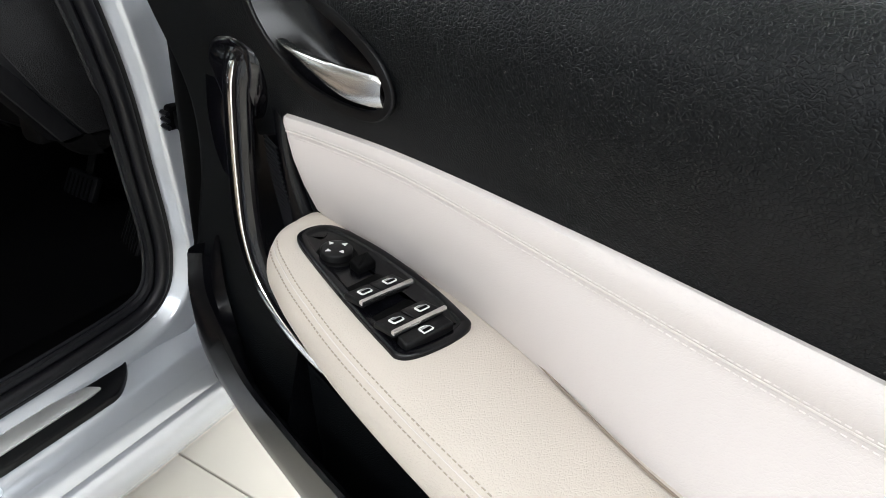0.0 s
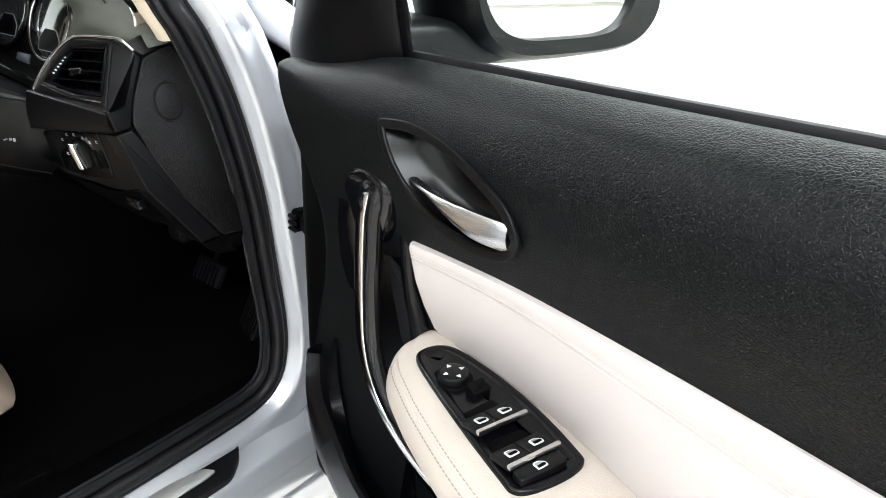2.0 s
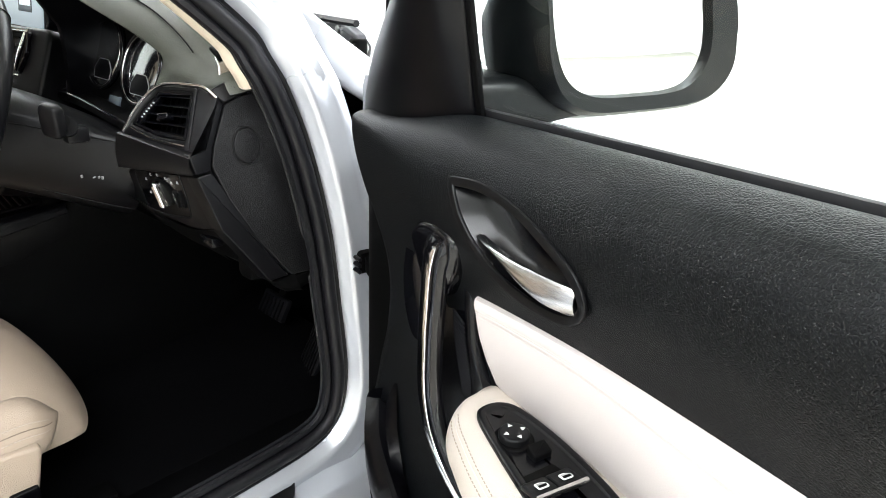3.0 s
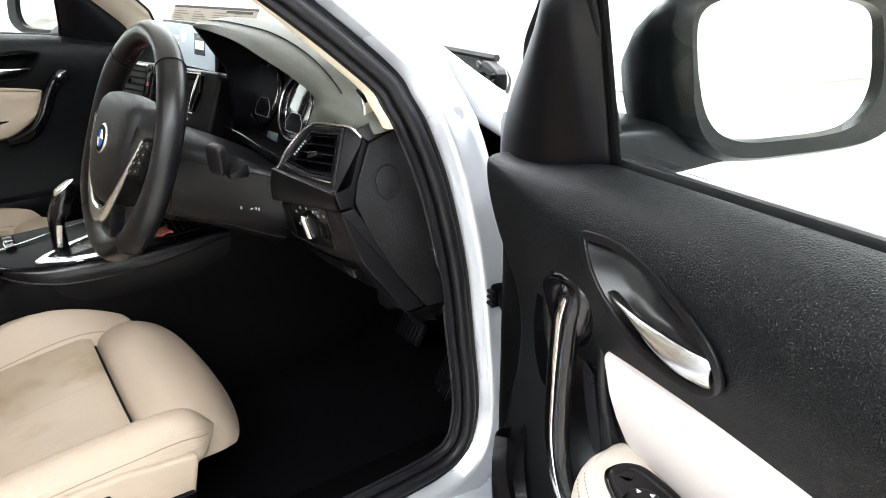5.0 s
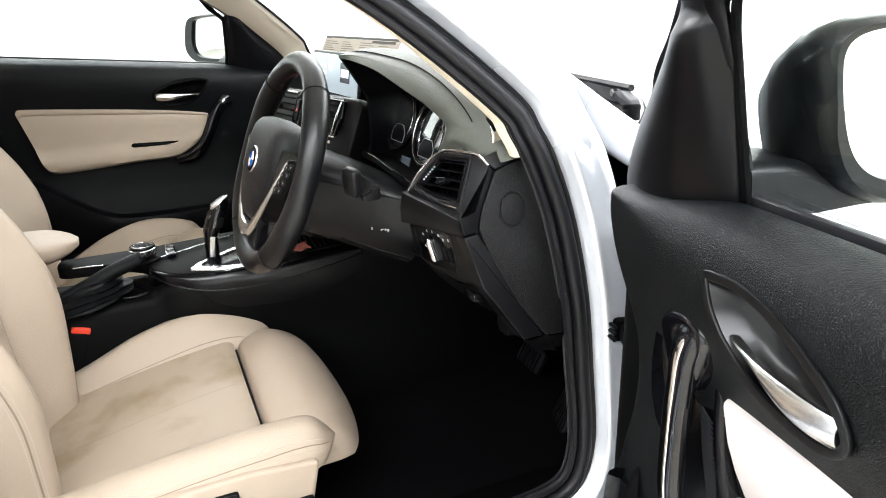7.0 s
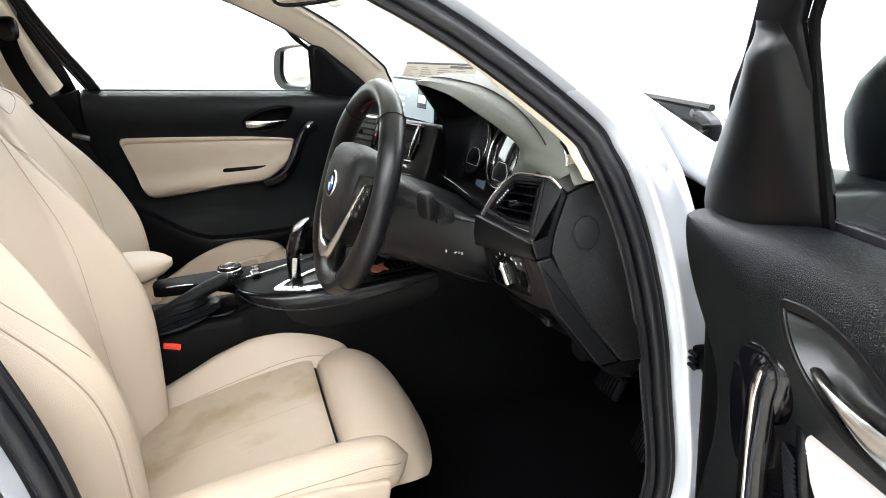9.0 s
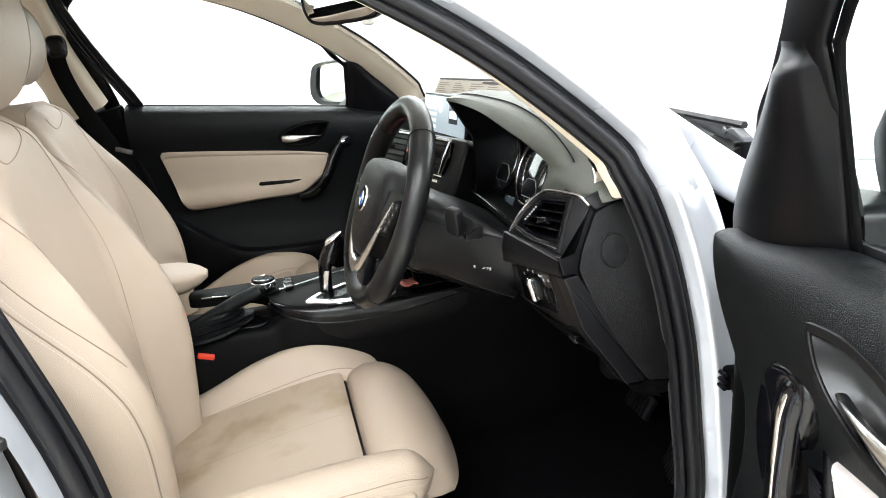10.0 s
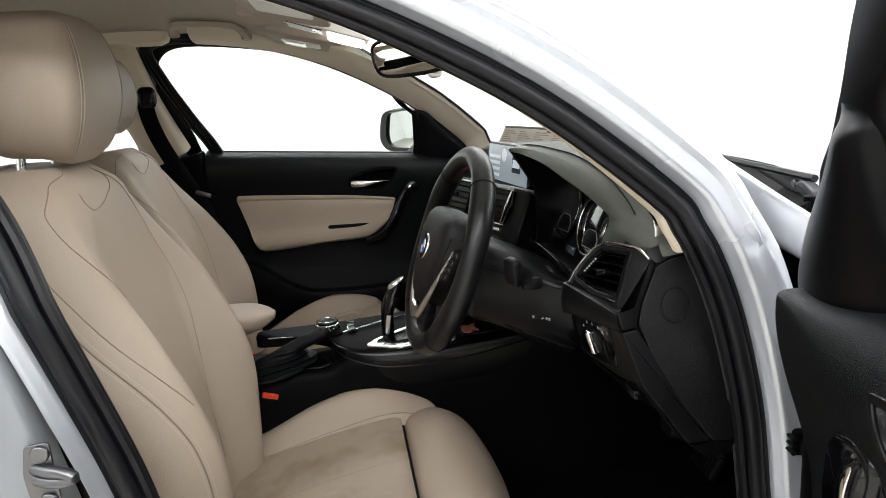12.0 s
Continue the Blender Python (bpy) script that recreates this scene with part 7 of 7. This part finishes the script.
    flap = spline([(0.118, -0.335, 0.598), (0.130, -0.270, 0.578), (0.134, -0.215, 0.560), (0.135, -0.188, 0.540)], 14)
    rows = [[p + Vector((-0.030 * (1 - g), 0.004 * g, 0.012 * math.sin(math.pi * g) - 0.045 * g * (1 - 0.5 * i / 13))) for g in np.linspace(0, 1, 8)] for i, p in enumerate(flap)]
    part("gaiter_flap", mesh_of(rows)[0], LEATHER_BLACK, brake, "black leather flap of the gaiter")
    cup = [(p.x, p.y) for p in spline([(a, b, 0) for a, b in ((0.02, -0.30), (0.09, -0.27), (0.118, -0.20), (0.10, -0.165), (0.05, -0.20))], 36, True)]
    part("tray_edge", sweep([Vector((a, b, 0.596)) for a, b in cup], circle(0.004, 8), (0, 0, 1), True), PLASTIC_SMOOTH, c)
    # armrest box
    rings = []
    for i in range(22):
        f = i / 21
        y = -0.283 - 0.34 * f
        e = math.sin(math.pi / 2 * min(1, 0.06 + f * 4)) ** 0.6
        hw, ht, hl = 0.072 * e, 0.020 * e, 0.034 * e
        rings.append([Vector((0.003 + hw * math.copysign(abs(math.cos(a)) ** 0.6, math.cos(a)), y, 0.694 + 0.004 * f + (ht if math.sin(a) > 0 else hl) * math.copysign(abs(math.sin(a)) ** 0.75, math.sin(a)))) for a in (2 * math.pi * k / 32 for k in range(32))])
    part("centre_armrest", loft(rings), LEATHER_BEIGE, c, "beige leather centre armrest")
    part("armrest_foot", box((0.003, -0.50, 0.63), (0.12, 0.24, 0.09), 0.02), PLASTIC_DARK, c)
    return c


CONSOLE = console()

# ---- pedals and mats ----
PEDALS = thing("pedals", (0.42, 0.55, 0.27), label="black rubber-faced pedals deep in the footwell", category="pedals")
for px, pz, w, h in ((0.53, 0.36, 0.055, 0.16), (0.40, 0.42, 0.085, 0.05)):
    pad = part("pedal_pad", box((px, 0.555, pz), (w, 0.014, h), 0.005, Euler((-0.5, 0, 0)).to_matrix()), RUBBER, PEDALS, "ribbed black pedal pad")
    for k in range(6):
        part("pad_rib", box((px - w * 0.35 + w * 0.14 * k, 0.5475 - 0.0, pz), (0.003, 0.006, h * 0.82), 0.001, Euler((-0.5, 0, 0)).to_matrix()), PLASTIC_DARK, pad)
    part("pedal_arm", tube([(px, 0.565, pz), (px, 0.62, pz + 0.12), (px, 0.62, pz + 0.25)], 0.008, 8, (1, 0, 0)), PLASTIC_DARK, PEDALS)
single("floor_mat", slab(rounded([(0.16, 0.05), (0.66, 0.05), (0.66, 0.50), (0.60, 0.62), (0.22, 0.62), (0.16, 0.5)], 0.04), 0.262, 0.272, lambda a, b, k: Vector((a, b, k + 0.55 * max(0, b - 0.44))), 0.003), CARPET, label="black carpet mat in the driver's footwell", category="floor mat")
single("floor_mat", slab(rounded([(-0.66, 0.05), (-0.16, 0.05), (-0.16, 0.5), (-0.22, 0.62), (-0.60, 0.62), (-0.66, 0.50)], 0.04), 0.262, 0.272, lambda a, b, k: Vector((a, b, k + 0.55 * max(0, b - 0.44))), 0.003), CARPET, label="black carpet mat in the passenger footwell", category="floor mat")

# ---- belts ----
BELT = thing("seat_belt", (-0.66, -0.62, 0.7), label="black passenger seat belt on the centre pillar", category="seat belt")
strap = spline([(-0.610, -0.648, 1.190), (-0.624, -0.643, 1.13), (-0.640, -0.620, 1.05), (-0.640, -0.563, 0.93), (-0.634, -0.520, 0.84), (-0.628, -0.49, 0.70), (-0.63, -0.47, 0.45)], 34)
part("strap", sweep(strap, rounded([(-0.023, -0.0008), (0.023, -0.0008), (0.023, 0.0008), (-0.023, 0.0008)], 0.0004, 3), (1, 0.2, 0)), PLASTIC_DARK, BELT, "black woven strap")
part("upper_anchor", pillow((-0.612, -0.640, 1.200), (0.014, 0.026, 0.032), 3), PLASTIC_SMOOTH, BELT, "black upper anchor")
part("belt_tongue", box((-0.636, -0.525, 0.905), (0.006, 0.046, 0.014), 0.003, Euler((-0.35, 0, 0)).to_matrix()), STEEL, BELT)

# ---- things on the roof lining and windscreen ----
MIR = thing("rear_view_mirror", (0.05, 0.10, 1.29), label="black framed interior mirror on the windscreen", category="mirror")
mx, my = Vector((0.785, 0.62, 0.02)).normalized(), Vector((0.045, -0.067, 1.0))
mz = mx.cross(my).normalized()
my = mz.cross(mx)


def MV(a, b, c):
    return Vector((0.106, 0.054, 1.236)) + mx * a + my * b + mz * c


shape = [(p.x, p.y) for p in spline([(a, b, 0) for a, b in ((-0.106, 0.012), (-0.090, 0.034), (0.0, 0.039), (0.090, 0.034), (0.106, 0.012), (0.097, -0.020), (0.072, -0.034), (0.0, -0.037), (-0.072, -0.034), (-0.097, -0.020))], 64, True)]
shell = part("mirror_shell", slab([(a * 1.03, b * 1.10) for a, b in shape], 0.0, -0.028, MV, 0.012), PLASTIC_BLACK, MIR)
part("mirror_glass", slab([(a * 0.97, b * 0.93) for a, b in shape], -0.002, 0.0025, MV, 0.001), MIRROR, MIR, "clear mirror glass")
part("mirror_frame", sweep([MV(a, b, 0.0) for a, b in shape], circle(0.0045, 8), mz, True), PLASTIC_SMOOTH, MIR)
part("mirror_stem", tube([MV(0.01, 0.0, -0.025), MV(0.03, 0.03, -0.05), (0.03, 0.135, 1.275)], 0.012, 10), PLASTIC_SMOOTH, MIR)
part("sensor", pillow(MV(0.055, -0.040, -0.012), (0.014, 0.014, 0.010), 2.5), LENS, MIR, "small pale sensor")

for s in (1, -1):
    V = thing("sun_visor", (s * 0.35, -0.12, 1.34), label="beige sun visor folded against the headliner" + (" with a lit vanity mirror" if s < 0 else ""), category="sun visor", group="sun visors")
    def VV(a, b, c):
        return Vector((s * (0.35 + a), -0.165 + b, 1.330 - 0.22 * (b + 0.05) + c - 0.04 * abs(a) ** 2))
    part("visor_body", slab(rounded([(-0.19, -0.085), (0.17, -0.085), (0.185, 0.06), (-0.19, 0.07)], 0.03), 0.010, -0.012, VV, 0.006), HEADLINER, V)
    flap = part("vanity_cover", slab(rounded([(-0.07, -0.055), (0.07, -0.055), (0.07, 0.04), (-0.07, 0.04)], 0.012), -0.010, -0.016, VV, 0.002), LENS, V)
    if s < 0:
        # plain white colour stands in for the brightness of the vanity lens
        part("vanity_lens", slab(rounded([(-0.058, -0.046), (0.058, -0.046), (0.058, 0.004), (-0.058, 0.004)], 0.006), -0.014, -0.0185, VV, 0.001), WHITE_ENAMEL, flap, "vanity lens with its brightness painted in white")
LAMP = thing("roof_console", (0.0, -0.10, 1.35), label="beige roof console with a lit reading lamp", category="roof lamp")
part("console_shell", slab(rounded([(-0.085, -0.22), (0.085, -0.22), (0.07, 0.02), (-0.07, 0.02)], 0.03), 1.36, 1.318, lambda a, b, c: Vector((a, b - 0.06, c - 0.12 * (b + 0.1))), 0.01), HEADLINER, LAMP)


def RC(a, b, c):
    return Vector((a, b, 1.336 - 0.30 * (b + 0.235) + c))


bezel = part("bezel", slab(rounded([(-0.072, -0.190), (-0.040, -0.240), (0.040, -0.240), (0.072, -0.190), (0.068, -0.020), (-0.068, -0.020)], 0.015), 0.030, 0.0, RC, 0.004), LENS, LAMP, "pale grey bezel")
part("lamp_lens", slab(rounded([(-0.064, -0.105), (0.064, -0.105), (0.052, -0.028), (-0.052, -0.028)], 0.018), 0.004, -0.010, RC, 0.004), LAMP_ON, bezel, "lit warm lamp lens")
part("slot", slab(rounded([(0.045, -0.19), (0.058, -0.19), (0.056, -0.115), (0.045, -0.115)], 0.004), 0.002, -0.0015, RC, 0.0004), PLASTIC_SMOOTH, bezel, "dark lamp switch slot")
part("switch", slab(rounded([(-0.02, -0.135), (0.02, -0.135), (0.02, -0.115), (-0.02, -0.115)], 0.004), 0.002, -0.004, RC, 0.001), CHROME, bezel, "chrome lamp switch")
for i in range(5):
    for j in range(3):
        part("hole", box(RC(0.020 - 0.010 * i, -0.228 + 0.009 * j, -0.0008), (0.005, 0.0045, 0.002), 0.0004), SEAM_BLACK, bezel)
for s in (-1,):
    GH = thing("roof_grab_handle", (s * 0.5, -0.42, 1.37), label="beige folding grab handle over the passenger door", category="grab handle")
    way = spline([(s * 0.500, -0.515, 1.360), (s * 0.480, -0.512, 1.376), (s * 0.462, -0.495, 1.383), (s * 0.458, -0.43, 1.380), (s * 0.460, -0.365, 1.374), (s * 0.476, -0.338, 1.362), (s * 0.496, -0.326, 1.345)], 44)
    part("grip", sweep(way, rounded([(-0.011, -0.007), (0.011, -0.007), (0.011, 0.007), (-0.011, 0.007)], 0.005, 3), (0, 0, 1)), HEADLINER, GH)
    for y in (-0.52, -0.32):
        part("bracket", pillow((s * 0.502, y + (0.004 if y < -0.4 else -0.006), 1.361 - (0.016 if y > -0.4 else 0.0)), (0.012, 0.015, 0.010), 3), HEADLINER, GH)
# one leaning sheet for the notice and its reflection in the windscreen
CARD = thing("paper_notice", (-0.19, 0.385, 1.012), label="printed paper notice, its windscreen reflection built in as a leaning sheet", category="paper")


def PC(a, b, c):
    return Vector((-0.19 + 0.98 * a, 0.385 + 0.185 * a + 0.45 * b - c, 1.012 + 0.89 * b + c * 0.5))


part("sheet", slab([(-0.20, 0.0), (0.19, 0.0), (0.19, 0.044), (-0.20, 0.044)], 0, 0.0012, PC, 0.0002, steps=1), PAPER, CARD)
for k in range(6):
    for j in range(4):
        w = 0.070 - 0.012 * ((k + 2 * j) % 4)
        part("print_bar", slab([(-0.185 + 0.094 * j, 0.005 + 0.0058 * k), (-0.185 + 0.094 * j + w, 0.005 + 0.0058 * k), (-0.185 + 0.094 * j + w, 0.0072 + 0.0058 * k), (-0.185 + 0.094 * j, 0.0072 + 0.0058 * k)], 0.001, 0.0018, PC, 0.0001, steps=1), PRINT_PALE, CARD)
part("print_bar", slab([(0.06, 0.036), (0.17, 0.036), (0.17, 0.042), (0.06, 0.042)], 0.001, 0.0018, PC, 0.0001, steps=1), INK, CARD)
part("sheet_edge", slab([(-0.20, 0.0445), (0.19, 0.0445), (0.19, 0.050), (-0.20, 0.050)], 0, 0.0016, PC, 0.0002, steps=1), INK, CARD)

# ---- floor tiles ----
def tiles():
    size, gap = 0.60, 0.004
    bm = bmesh.new()
    w = size - gap
    vs = []
    for z, q in ((-0.008, w / 2), (-0.0012, w / 2), (0.0, w / 2 - 0.0015)):
        vs.append([bm.verts.new((a * q, b * q, z)) for a, b in ((-1, -1), (1, -1), (1, 1), (-1, 1))])
    for lo, hi in zip(vs, vs[1:]):
        for k in range(4):
            bm.faces.new((lo[k], lo[(k + 1) % 4], hi[(k + 1) % 4], hi[k]))
    bm.faces.new(vs[-1])
    me = finish(bm, TILE, "tile", False)
    for i in range(-8, 9):
        for j in range(-8, 9):
            x, y = 0.70 + size * (i + 0.5), 0.44 + size * (j + 0.5)
            if abs(x) < 5.75 and abs(y) < 5.75:
                ob = new("tile", me)
                ob.parent = FLOOR
                ob.location = (x, y, 0)


tiles()
